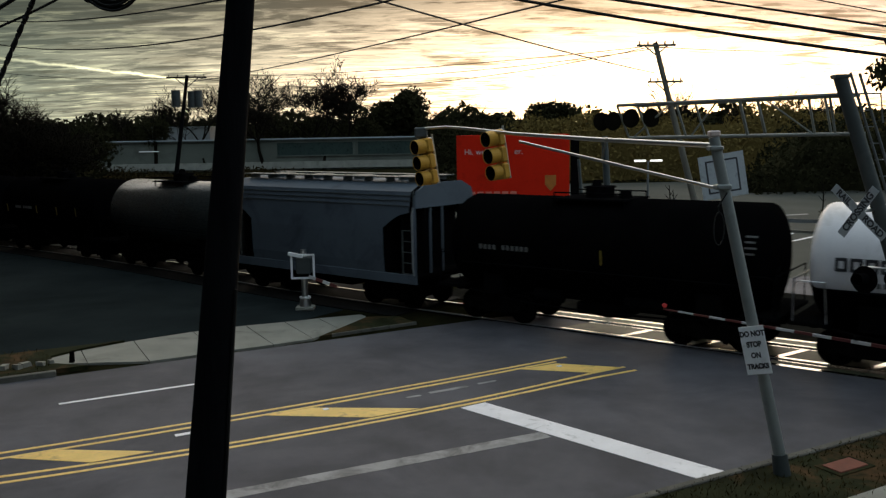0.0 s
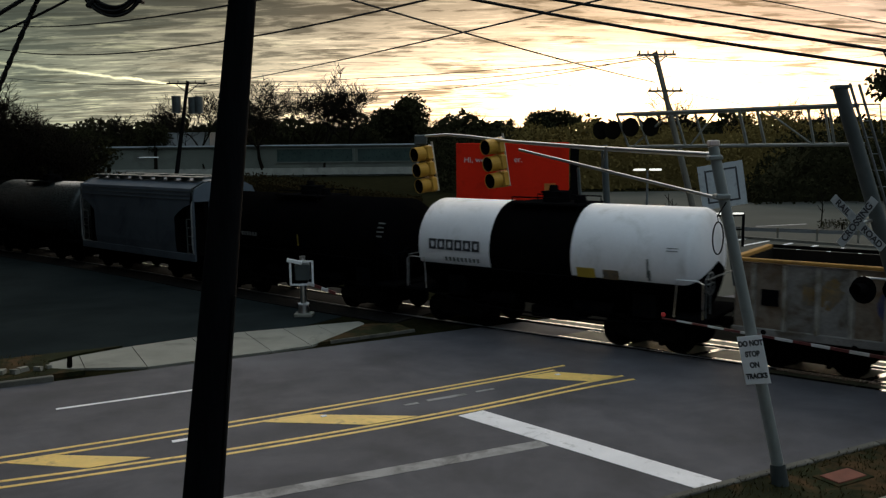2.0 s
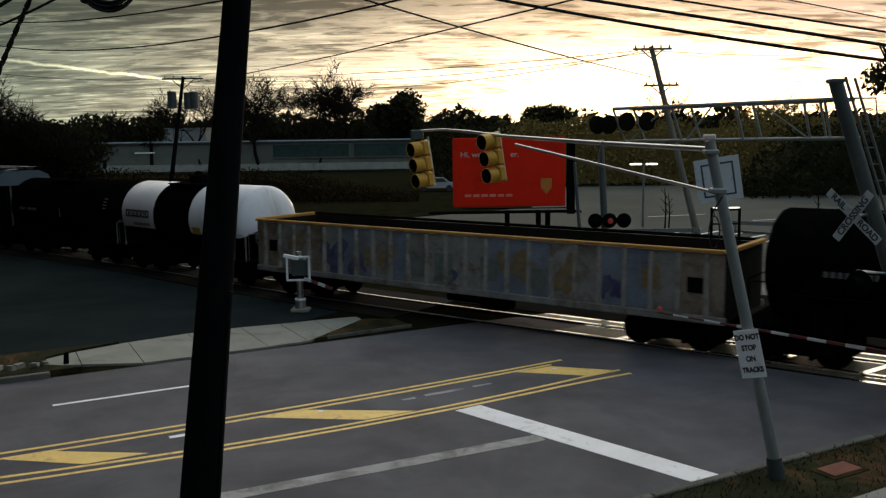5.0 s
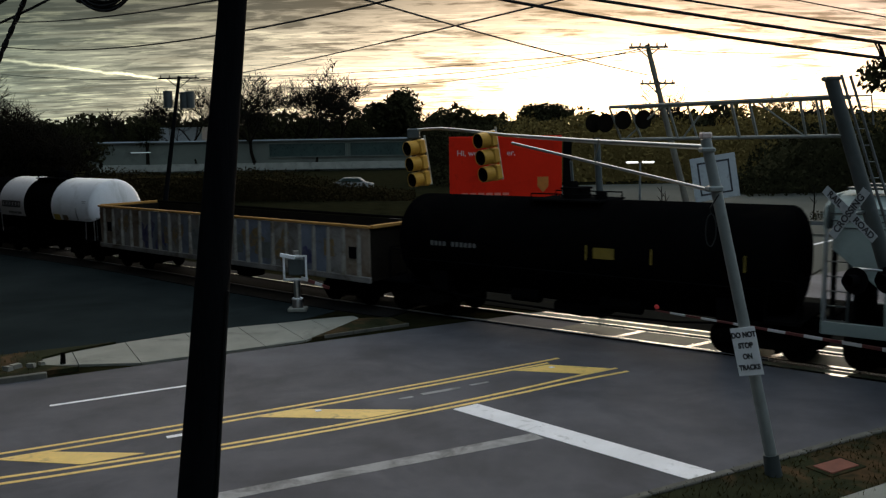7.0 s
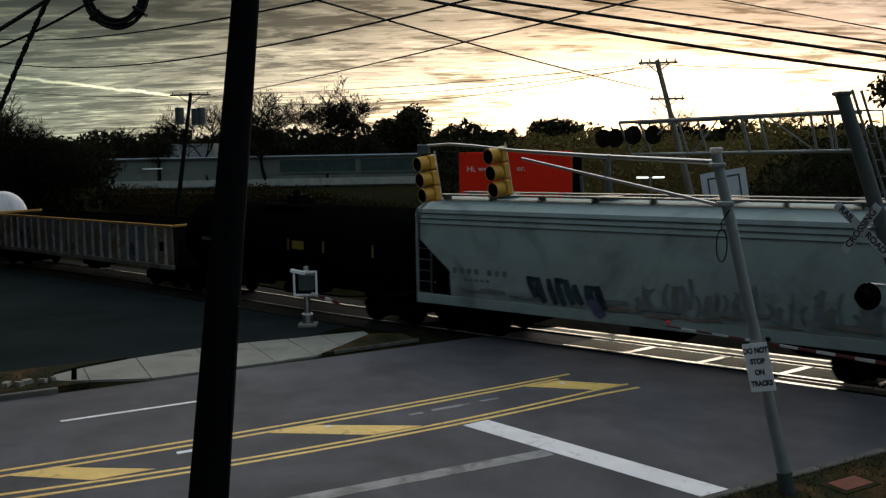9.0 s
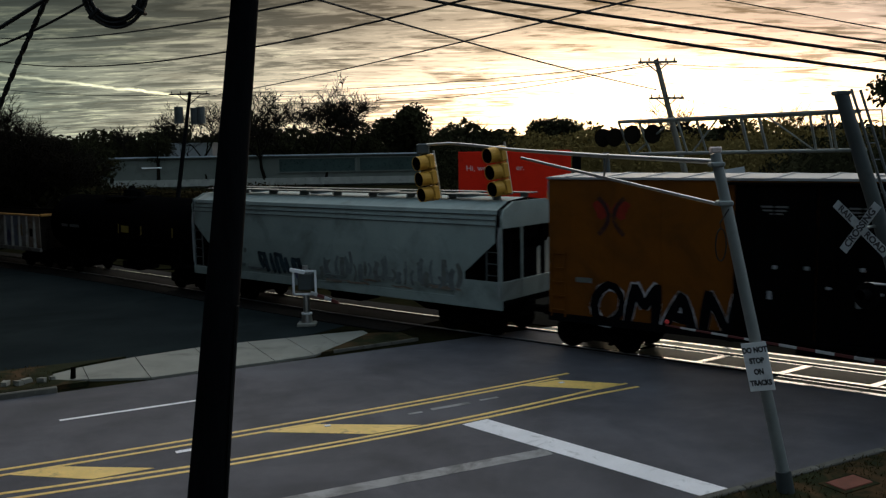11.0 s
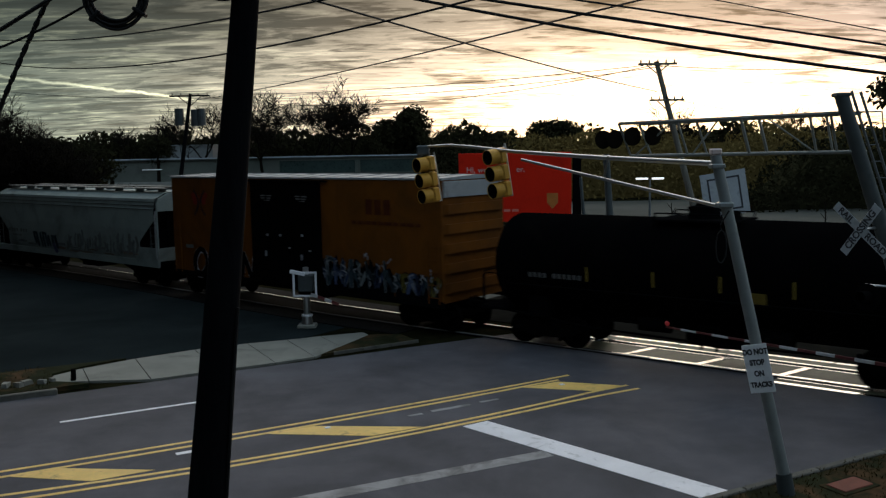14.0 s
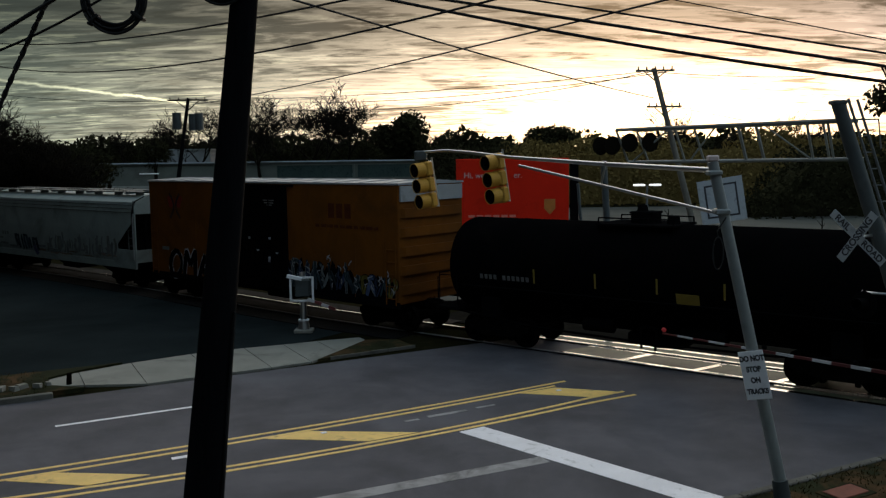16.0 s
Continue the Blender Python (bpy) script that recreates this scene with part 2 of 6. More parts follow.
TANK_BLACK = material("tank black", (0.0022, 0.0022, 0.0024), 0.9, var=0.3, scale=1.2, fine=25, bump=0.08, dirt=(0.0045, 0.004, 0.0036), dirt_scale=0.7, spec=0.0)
TANK_WHITE = material("tank white", (0.68, 0.68, 0.71), 0.45, var=0.08, scale=0.7, fine=18, bump=0.04, dirt=(0.40, 0.40, 0.39), dirt_at=(0.50, 0.76), dirt_scale=0.8, stretch=(1.4, 1.4, 0.6))
TANK_GREY = material("tank grey", (0.020, 0.026, 0.027), 0.28, var=0.2, scale=0.9, fine=20, bump=0.05, dirt=(0.012, 0.012, 0.011), spec=0.35)
HOPPER_GREY = material("hopper grey", (0.238, 0.288, 0.277), 0.65, var=0.12, scale=0.8, fine=20, bump=0.05, dirt=(0.12, 0.135, 0.13), dirt_at=(0.50, 0.72), dirt_scale=0.6, spec=0.2)
HOPPER_BLUE = material("hopper blue grey", (0.078, 0.098, 0.122), 0.65, var=0.12, scale=0.8, fine=20, bump=0.05, dirt=(0.03, 0.034, 0.048), dirt_at=(0.52, 0.75), dirt_scale=0.6, spec=0.15)
GONDOLA = material("gondola grey", (0.21, 0.20, 0.19), 0.8, var=0.4, scale=1.0, fine=20, bump=0.25, dirt=(0.085, 0.062, 0.038), dirt_at=(0.50, 0.68), dirt_scale=1.4, spec=0.12)
GONDOLA_POST = material("gondola post", (0.28, 0.265, 0.24), 0.8, var=0.25, scale=1.5, fine=20, bump=0.15, dirt=(0.11, 0.085, 0.055), dirt_at=(0.46, 0.66), dirt_scale=1.5, spec=0.12)
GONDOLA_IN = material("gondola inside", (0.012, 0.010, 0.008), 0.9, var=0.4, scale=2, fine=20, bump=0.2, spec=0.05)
DATA_YELLOW = material("yellow data panel", (0.42, 0.29, 0.03), 0.6, var=0.2, bump=0.0)
PATCH = material("faded ochre patch", (0.22, 0.15, 0.07), 0.8, var=0.4, scale=3, fine=20, bump=0.1, dirt=(0.11, 0.11, 0.105), dirt_at=(0.42, 0.6), dirt_scale=3, spec=0.1)
GONDOLA_RIM = material("gondola rim", (0.36, 0.19, 0.05), 0.75, var=0.25, scale=2, fine=20, bump=0.1, dirt=(0.12, 0.07, 0.035), spec=0.12)
BOX_YELLOW = material("boxcar ochre", (0.128, 0.043, 0.0042), 0.75, var=0.15, scale=0.7, fine=20, bump=0.05, dirt=(0.075, 0.028, 0.005), dirt_at=(0.42, 0.68), dirt_scale=0.6, spec=0.08)
BOX_DOOR = material("boxcar door", (0.003, 0.003, 0.003), 0.8, var=0.3, scale=1.5, fine=20, bump=0.1, spec=0.0)
ROOF_PALE = material("pale roof", (0.24, 0.25, 0.255), 0.6, metal=0.0, var=0.15, scale=1, fine=20, bump=0.05, dirt=(0.12, 0.12, 0.12))
RED_PANEL = material("red panel", (0.58, 0.020, 0.007), 0.7, var=0.12, scale=0.6, fine=15, bump=0.02, dirt=(0.36, 0.014, 0.006), dirt_scale=0.5, spec=0.05)
PALE_INK = material("pale lettering", (0.55, 0.45, 0.42), 0.6, var=0.1, bump=0.0)
RED_PRINT = material("pale red print", (0.62, 0.17, 0.12), 0.6, var=0.1, bump=0.0)
PLUM = material("plum spray paint", (0.055, 0.055, 0.13), 0.7, var=0.4, scale=3, bump=0.0, dirt=(0.10, 0.10, 0.12), dirt_at=(0.44, 0.62), dirt_scale=2.5, spec=0.1)
GOLD = material("gold emblem", (0.40, 0.13, 0.015), 0.6, var=0.2, bump=0.0)
SIGNAL_YELLOW = material("signal yellow", (0.47, 0.25, 0.035), 0.5, var=0.15, scale=4, fine=40, bump=0.03, dirt=(0.30, 0.15, 0.02), dirt_scale=4, spec=0.2)
LENS_DARK = material("unlit lens", (0.01, 0.008, 0.008), 0.2, var=0.1, bump=0.0)
SIGN_WHITE = material("sign white", (0.74, 0.75, 0.77), 0.5, var=0.06, scale=3, fine=40, bump=0.0, dirt=(0.5, 0.5, 0.51), dirt_scale=3)
SIGN_INK = material("sign black", (0.02, 0.022, 0.028), 0.5, var=0.1, bump=0.0)
GATE_RED = material("gate red", (0.10, 0.018, 0.017), 0.6, var=0.15, bump=0.0)
GATE_WHITE = material("gate white", (0.50, 0.50, 0.51), 0.6, var=0.2, scale=5, bump=0.0)
PALE_WALL = material("pale wall", (0.084, 0.092, 0.076), 0.85, var=0.2, scale=0.2, fine=5, bump=0.05, dirt=(0.05, 0.05, 0.045), dirt_scale=0.15)
WINDOW_DARK = material("dark glazing", (0.026, 0.042, 0.038), 0.35, var=0.3, scale=0.3, fine=3, bump=0.0, spec=0.2)
BARK = material("bark", (0.0085, 0.007, 0.005), 0.95, var=0.4, scale=2, fine=20, bump=0.0, spec=0.03)
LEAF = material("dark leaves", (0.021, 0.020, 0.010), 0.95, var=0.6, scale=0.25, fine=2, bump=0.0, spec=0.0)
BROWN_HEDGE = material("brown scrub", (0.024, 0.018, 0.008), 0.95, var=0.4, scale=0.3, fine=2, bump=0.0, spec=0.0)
# paler leaf colour that puts the sun's haze into the hedge
HEDGE = material("hedge lightened for haze", (0.120, 0.088, 0.030), 0.95, var=0.15, scale=0.2, fine=2, bump=0.0, spec=0.0)
# pole wood made paler to carry the sky's glow over it
FAR_POLE = material("hazed pole wood", (0.14, 0.132, 0.112), 0.95, var=0.35, scale=4, fine=40, bump=0.3, stretch=(1, 1, 0.08), spec=0.02)
# steel grey lightened to carry the veiling glare near the sun
TRUSS = material("hazed truss galvanising", (0.17, 0.18, 0.165), 0.55, metal=0.1, var=0.25, scale=3, fine=40, bump=0.06, dirt=(0.11, 0.11, 0.095), dirt_scale=2)
GONDOLA_BROWN = material("gondola brown", (0.19, 0.155, 0.125), 0.8, var=0.4, scale=1.1, fine=20, bump=0.25, dirt=(0.10, 0.060, 0.030), dirt_at=(0.46, 0.66), dirt_scale=1.6, spec=0.12)
GONDOLA_BLUE = material("gondola blue", (0.145, 0.165, 0.21), 0.8, var=0.4, scale=1.1, fine=20, bump=0.25, dirt=(0.12, 0.115, 0.11), dirt_at=(0.50, 0.70), dirt_scale=1.5, spec=0.12)
OLIVE_SPRAY = material("olive spray paint", (0.10, 0.085, 0.016), 0.7, var=0.4, scale=3, bump=0.0, dirt=(0.05, 0.03, 0.006), dirt_at=(0.45, 0.62), dirt_scale=2.5, spec=0.1)
CABLE = material("cable sheath", (0.012, 0.012, 0.012), 0.7, var=0.2, bump=0.0, spec=0.2)
GLASS_RED = glowing("red lamp", (0.16, 0.012, 0.012), 0.35)
GATE_LAMP = glowing("gate lamp", (0.4, 0.03, 0.03), 0.12)
LAMP_WHITE = glowing("lamp glass", (1.0, 0.97, 0.9), 1.0)
STRIP_LAMP = glowing("strip lamp", (0.55, 0.6, 0.6), 0.3)
RED_CLAY = material("red clay slab", (0.16, 0.05, 0.03), 0.9, var=0.3, scale=4, fine=30, bump=0.3, dirt=(0.08, 0.03, 0.02))
CAR_WHITE = material("car paint", (0.30, 0.30, 0.31), 0.3, var=0.05, bump=0.0, coat=0.6)
TYRE = material("tyre", (0.015, 0.015, 0.015), 0.85, var=0.2, bump=0.1)
FADED_RED = material("faded red", (0.17, 0.018, 0.010), 0.7, var=0.3, scale=4, bump=0.0, dirt=(0.10, 0.045, 0.01), dirt_scale=3, spec=0.1)
FADED_BROWN = material("faded brown", (0.060, 0.014, 0.004), 0.7, var=0.3, scale=4, bump=0.0, dirt=(0.11, 0.038, 0.004), dirt_scale=3, spec=0.1)
GRAF_BLUE = material("faded blue paint", (0.055, 0.08, 0.16), 0.7, var=0.5, scale=3, bump=0.0, dirt=(0.02, 0.025, 0.04), dirt_at=(0.45, 0.65), dirt_scale=2, spec=0.15)
GRAF_PALE = material("pale spray paint", (0.26, 0.27, 0.29), 0.7, var=0.3, scale=4, bump=0.0, dirt=(0.10, 0.10, 0.11), dirt_at=(0.48, 0.68), dirt_scale=2, spec=0.2)
GRAF_DARK = material("black spray paint", (0.004, 0.004, 0.005), 0.8, var=0.3, bump=0.0, spec=0.0)
GRAF_WHITE = material("white spray paint", (0.40, 0.41, 0.44), 0.7, var=0.4, scale=6, bump=0.0, dirt=(0.05, 0.045, 0.04), dirt_at=(0.48, 0.62), dirt_scale=3, spec=0.1)
GRAF_TEAL = material("teal spray paint", (0.030, 0.050, 0.062), 0.7, var=0.5, scale=3, bump=0.0, dirt=(0.008, 0.010, 0.013), dirt_at=(0.42, 0.6), dirt_scale=2.5, spec=0.12)
SMUDGE = material("smudged paint", (0.135, 0.155, 0.158), 0.7, var=0.3, scale=3, bump=0.0, dirt=(0.085, 0.095, 0.10), dirt_at=(0.48, 0.66), dirt_scale=2.5, spec=0.12)
GRAF_GREY = material("grey spray paint", (0.105, 0.115, 0.105), 0.7, var=0.35, scale=3, bump=0.0, dirt=(0.15, 0.16, 0.165), dirt_at=(0.45, 0.62), dirt_scale=2.5, spec=0.15)
BRICK_DARK = material("dark plaster", (0.022, 0.02, 0.019), 0.9, var=0.3, scale=0.6, fine=12, bump=0.2)
EMBLEM_DARK = material("emblem shadow", (0.030, 0.014, 0.014), 0.7, var=0.4, scale=4, bump=0.0, dirt=(0.10, 0.036, 0.005), dirt_at=(0.5, 0.66), dirt_scale=3, spec=0.1)
DEEP_BLUE = material("deep blue spray paint", (0.022, 0.034, 0.075), 0.7, var=0.5, scale=3, bump=0.0, dirt=(0.008, 0.010, 0.016), dirt_at=(0.42, 0.6), dirt_scale=2.5, spec=0.12)
MURAL_RIM = material("dirty pale spray paint", (0.16, 0.175, 0.18), 0.7, var=0.4, scale=5, bump=0.0, dirt=(0.03, 0.03, 0.032), dirt_at=(0.46, 0.62), dirt_scale=3, spec=0.1)
STENCIL = material("stencil white", (0.10, 0.10, 0.10), 0.6, var=0.2, bump=0.0)
PLACARD = material("yellow placard", (0.18, 0.127, 0.013), 0.6, var=0.2, bump=0.0)


# ---------- mesh tools ----------
class Shape:
    """Vertices and faces gathered into one mesh."""

    def __init__(self):
        self.v, self.f = [], []

    def add(self, vs, fs, m=None):
        k = len(self.v)
        self.v += [tuple(m @ Vector(p)) if m else tuple(p) for p in vs]
        self.f += [tuple(i + k for i in face) for face in fs]
        return self

    def box(self, cx, cy, cz, sx, sy, sz, m=None, b=0.0):
        """A box with chamfered upright edges and rims (b)."""
        x, y, z = sx / 2, sy / 2, sz / 2
        if b <= 0:
            vs = [(cx + i * x, cy + j * y, cz + k * z) for k in (-1, 1) for i, j in ((-1, -1), (1, -1), (1, 1), (-1, 1))]
            return self.add(vs, [(3, 2, 1, 0), (4, 5, 6, 7), (0, 1, 5, 4), (1, 2, 6, 5), (2, 3, 7, 6), (3, 0, 4, 7)], m)
        ring = lambda x, y: [(-x + b, -y), (x - b, -y), (x, -y + b), (x, y - b), (x - b, y), (-x + b, y), (-x, y - b), (-x, -y + b)]
        vs = [(cx + p, cy + q, cz + h) for h, (rx, ry) in ((-z, (x - b, y - b)), (-z + b, (x, y)), (z - b, (x, y)), (z, (x - b, y - b))) for p, q in ring(rx, ry)]
        fs = [tuple(range(7, -1, -1)), tuple(range(24, 32))]
        for r in range(3):
            fs += [(r * 8 + i, r * 8 + (i + 1) % 8, r * 8 + 8 + (i + 1) % 8, r * 8 + 8 + i) for i in range(8)]
        return self.add(vs, fs, m)

    def tube(self, a, b, ra, rb=None, n=10, caps=True):
        a, b, rb = Vector(a), Vector(b), ra if rb is None else rb
        q = (b - a).to_track_quat("Z", "Y")
        vs = [tuple(p + q @ Vector((r * math.cos(t), r * math.sin(t), 0))) for p, r in ((a, ra), (b, rb)) for t in (2 * math.pi * i / n for i in range(n))]
        fs = [(i, (i + 1) % n, n + (i + 1) % n, n + i) for i in range(n)]
        if caps:
            fs += [tuple(range(n - 1, -1, -1)), tuple(range(n, 2 * n))]
        return self.add(vs, fs)

    def pipe(self, pts, r, n=8):
        """A pipe through points, of one or a list of radii."""
        pts = [Vector(p) for p in pts]
        rs = r if isinstance(r, (list, tuple)) else [r] * len(pts)
        vs, fs = [], []
        for i, p in enumerate(pts):
            d = (pts[min(i + 1, len(pts) - 1)] - pts[max(i - 1, 0)]).normalized()
            side = d.cross(Vector((0, 0, 1)) if abs(d.z) < 0.95 else Vector((0, 1, 0))).normalized()
            up = side.cross(d)
            vs += [tuple(p + side * rs[i] * math.cos(t) + up * rs[i] * math.sin(t)) for t in (2 * math.pi * j / n for j in range(n))]
        for i in range(len(pts) - 1):
            fs += [(i * n + j, i * n + (j + 1) % n, (i + 1) * n + (j + 1) % n, (i + 1) * n + j) for j in range(n)]
        fs += [tuple(range(n - 1, -1, -1)), tuple(range((len(pts) - 1) * n, len(pts) * n))]
        return self.add(vs, fs)

    def lathe(self, profile, n=24, m=None):
        """Turns (r, h) rings round the local z axis."""
        vs = [(r * math.cos(t), r * math.sin(t), h) for r, h in profile for t in (2 * math.pi * i / n for i in range(n))]
        fs = []
        for k in range(len(profile) - 1):
            fs += [(k * n + i, k * n + (i + 1) % n, (k + 1) * n + (i + 1) % n, (k + 1) * n + i) for i in range(n)]
        fs += [tuple(range(n - 1, -1, -1)), tuple(range((len(profile) - 1) * n, len(profile) * n))]
        return self.add(vs, fs, m)

    def prism(self, outline, axis, a, b, m=None):
        """An outline drawn out along an axis (x, y or z) from a to b."""
        n = len(outline)
        at = {"x": lambda p, h: (h, p[0], p[1]), "y": lambda p, h: (p[0], h, p[1]), "z": lambda p, h: (p[0], p[1], h)}[axis]
        vs = [at(p, a) for p in outline] + [at(p, b) for p in outline]
        fs = [(i, (i + 1) % n, n + (i + 1) % n, n + i) for i in range(n)] + [tuple(range(n - 1, -1, -1)), tuple(range(n, 2 * n))]
        return self.add(vs, fs, m)

    def slab(self, pts, z0, z1):
        """A plan outline of world points from z0 to z1."""
        return self.prism([(p[0], p[1]) for p in pts], "z", z0, z1)

    def mesh(self, name, mat, smooth=False):
        me = bpy.data.meshes.new(name)
        me.from_pydata(self.v, [], self.f)
        bm = bmesh.new()
        bm.from_mesh(me)
        bmesh.ops.recalc_face_normals(bm, faces=bm.faces)
        bm.to_mesh(me)
        bm.free()
        me.materials.append(mat)
        if smooth:
            me.shade_smooth()
            me.set_sharp_from_angle(angle=radians(38))
        return me


def part(name, shape, mat, parent=None, label="", smooth=False):
    ob = new(name, shape.mesh(name, mat, smooth))
    ob.parent = parent
    return tagged(ob, label) if label else ob


def thing(name, label, category, group="", m=None):
    ob = new(name)
    ob.empty_display_size = 0.2
    if m is not None:
        ob.matrix_world = m
    return tagged(ob, label, category, group)


def setting(name, shape, mat, label, category, smooth=False, kind="structure"):
    return tagged(part(name, shape, mat, smooth=smooth), label, category, kind=kind)


# ---------- ground and road ----------
def build_ground():
    setting("ground", Shape().box(0, 900, -0.13, 5000, 5000, 0.2), EARTH, "dark rough ground of dry grass and earth", "ground")
    setting("road", Shape().slab([road(-120, 10.1), road(140, 10.1), road(140, 23.1), road(-120, 23.1)], -0.1, 0.0), ASPHALT, "dark grey asphalt road with worn patches", "road")
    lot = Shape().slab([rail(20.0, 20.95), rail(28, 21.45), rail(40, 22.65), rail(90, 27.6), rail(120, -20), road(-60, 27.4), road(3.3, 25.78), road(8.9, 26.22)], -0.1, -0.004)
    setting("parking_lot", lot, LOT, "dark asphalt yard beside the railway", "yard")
    setting("far_lot", Shape().slab([(9, 97, 0), (7.5, 70, 0), (-5.5, 60, 0), (-6, 52, 0), rail(20, 27), rail(-70, 27), (140, 97, 0)], -0.1, -0.012), FAR_LOT, "pale paved lot beyond the railway", "yard")
    # strip coloured nearly black to give the shade under the train
    setting("trackside", Shape().slab([rail(19, 24.5), rail(-60, 24.5), rail(-60, 31.5), rail(19, 31.5)], -0.1, 0.004), SHADE_ROAD, "asphalt beyond the rails, darkened for the train's shade", "road")
    # plain unseen walls, added outside the view to shade the yard, road and wagons
    setting("shade_wall_west", Shape().slab([(-13.4, 21.5, 0), (-41.5, 72, 0), (-92, 60, 0), (-62, -3, 0)], -0.1, 34.0), BRICK_DARK, "added unseen wall shading the yard and left wagons", "wall")
    setting("shade_wall_south", Shape().slab([(-3.6, 1.6, 0), (-3.6, -18, 0), (-46, -18, 0), (-46, 1.6, 0)], -0.1, 26.0), BRICK_DARK, "added unseen wall shading the left of the road", "wall")
    setting("shade_wall_east", Shape().slab([(6.5, 1.0, 0), (46, 1.0, 0), (46, -18, 0), (6.5, -18, 0)], -0.1, 15.0), BRICK_DARK, "added unseen wall shading the right of the road", "wall")
    # kerbs and verge beside the near lane
    setting("verge", Shape().slab([road(-120, -30), road(140, -30), road(140, 9.94), road(-120, 9.94)], -0.1, 0.11), VERGE, "patchy brown grass verge behind the kerb", "verge")
    setting("pavement", Shape().slab([road(9.0, 2.0), road(60, 2.0), road(60, 8.62), road(9.0, 8.36)], 0.0, 0.14), CONCRETE, "grey concrete footpath in the verge", "pavement")


def build_kerbs():
    near = tagged(thing("kerb", "low stone kerb along the near lane", "kerb"), kind="structure")
    far = tagged(thing("kerb", "low worn stone kerb along the far side of the road", "kerb"), kind="structure")
    me = Shape().box(0, 0, 0.0, 1.78, 0.16, 0.3, b=0.02).mesh("kerbstone", KERB)
    for i in range(30):
        ob = new("kerbstone", me)
        ob.parent, ob.matrix_world = near, pose(*road(-8 + 1.8 * i, 10.02, 0.0), 0, 0, 90 - math.degrees(RZ))
    for i in range(26):
        ob = new("kerbstone", me)
        ob.parent, ob.matrix_world = far, pose(*road(-44.6 + 1.8 * i, 23.18, -0.01), 0, 0, 90 - math.degrees(RZ))


def build_apron():
    pave = tagged(thing("pavement", "cracked pale concrete driveway apron", "pavement"), kind="structure")
    rows = [(1.3, 24.25, 25.05), (2.1, 23.95, 25.5), (3.55, 23.26, 25.92), (5.3, 23.27, 26.17), (6.9, 23.28, 26.15), (8.1, 23.36, 26.0), (9.2, 24.2, 25.94), (10.6, 25.3, 25.76)]
    for (a, n0, n1), (b, m0, m1) in zip(rows, rows[1:]):
        part("slab", Shape().slab([road(a + 0.012, n0), road(b - 0.012, m0), road(b - 0.012, m1), road(a + 0.012, n1)], -0.08, 0.035), CONCRETE, pave)
    lip = tagged(thing("kerb", "pale worn kerb edge at the end of the apron", "kerb"), kind="structure")
    for i in range(3):
        a, b = 8.75 + 0.95 * i, 8.75 + 0.95 * (i + 1) - 0.03
        n0, n1 = 23.5 + 0.05 * i, 23.5 + 0.05 * (i + 1)
        part("kerbstone", Shape().slab([road(a, n0), road(b, n1), road(b, n1 + 0.06), road(a, n0 + 0.06)], -0.1, 0.064), KERB, lip)
    setting("verge", Shape().slab([road(-60, 23.27), road(2.05, 23.5), road(1.29, 24.2), road(1.29, 25.06), road(2.1, 25.52), road(3.3, 25.9), road(-60, 27.5)], -0.1, 0.09), VERGE, "dark strip of dry grass behind the kerb", "verge")
    setting("verge", Shape().slab([road(8.35, 23.52), road(11.55, 23.72), road(11.5, 24.85), road(10.6, 25.28), road(9.2, 24.16)], -0.1, 0.04), VERGE, "dark earth island at the end of the apron", "verge")


def kerb_rubble():
    rnd = random.Random(17)
    for i in range(9):
        u, n = -0.9 + 0.27 * i + rnd.uniform(-0.08, 0.08), 24.15 + rnd.uniform(-0.15, 0.2)
        k = rnd.uniform(0.5, 0.95)
        corner = [(sx * 0.16 * k * rnd.uniform(0.7, 1.1), sy * 0.11 * k * rnd.uniform(0.7, 1.1), z * 0.16 * k * rnd.uniform(0.8, 1.1)) for z in (0, 1) for sx, sy in ((-1, -1), (1, -1), (1, 1), (-1, 1))]
        st = Shape().add(corner, [(3, 2, 1, 0), (4, 5, 6, 7), (0, 1, 5, 4), (1, 2, 6, 5), (2, 3, 7, 6), (3, 0, 4, 7)])
        ob = tagged(part("stone", st, CONCRETE), "broken pale lump of kerb stone in the grass", "stone", "broken kerb stones")
        ob.matrix_world = pose(*road(u, n, 0.085), 0, 0, rnd.uniform(0, 180))
    post = thing("post", "short dark wooden stump beside the apron", "post", m=Matrix.Translation(road(1.75, 24.25, 0.03)))
    part("stump", Shape().tube((0, 0, 0), (0.02, 0, 0.3), 0.07, 0.06, 10), RUST, post)


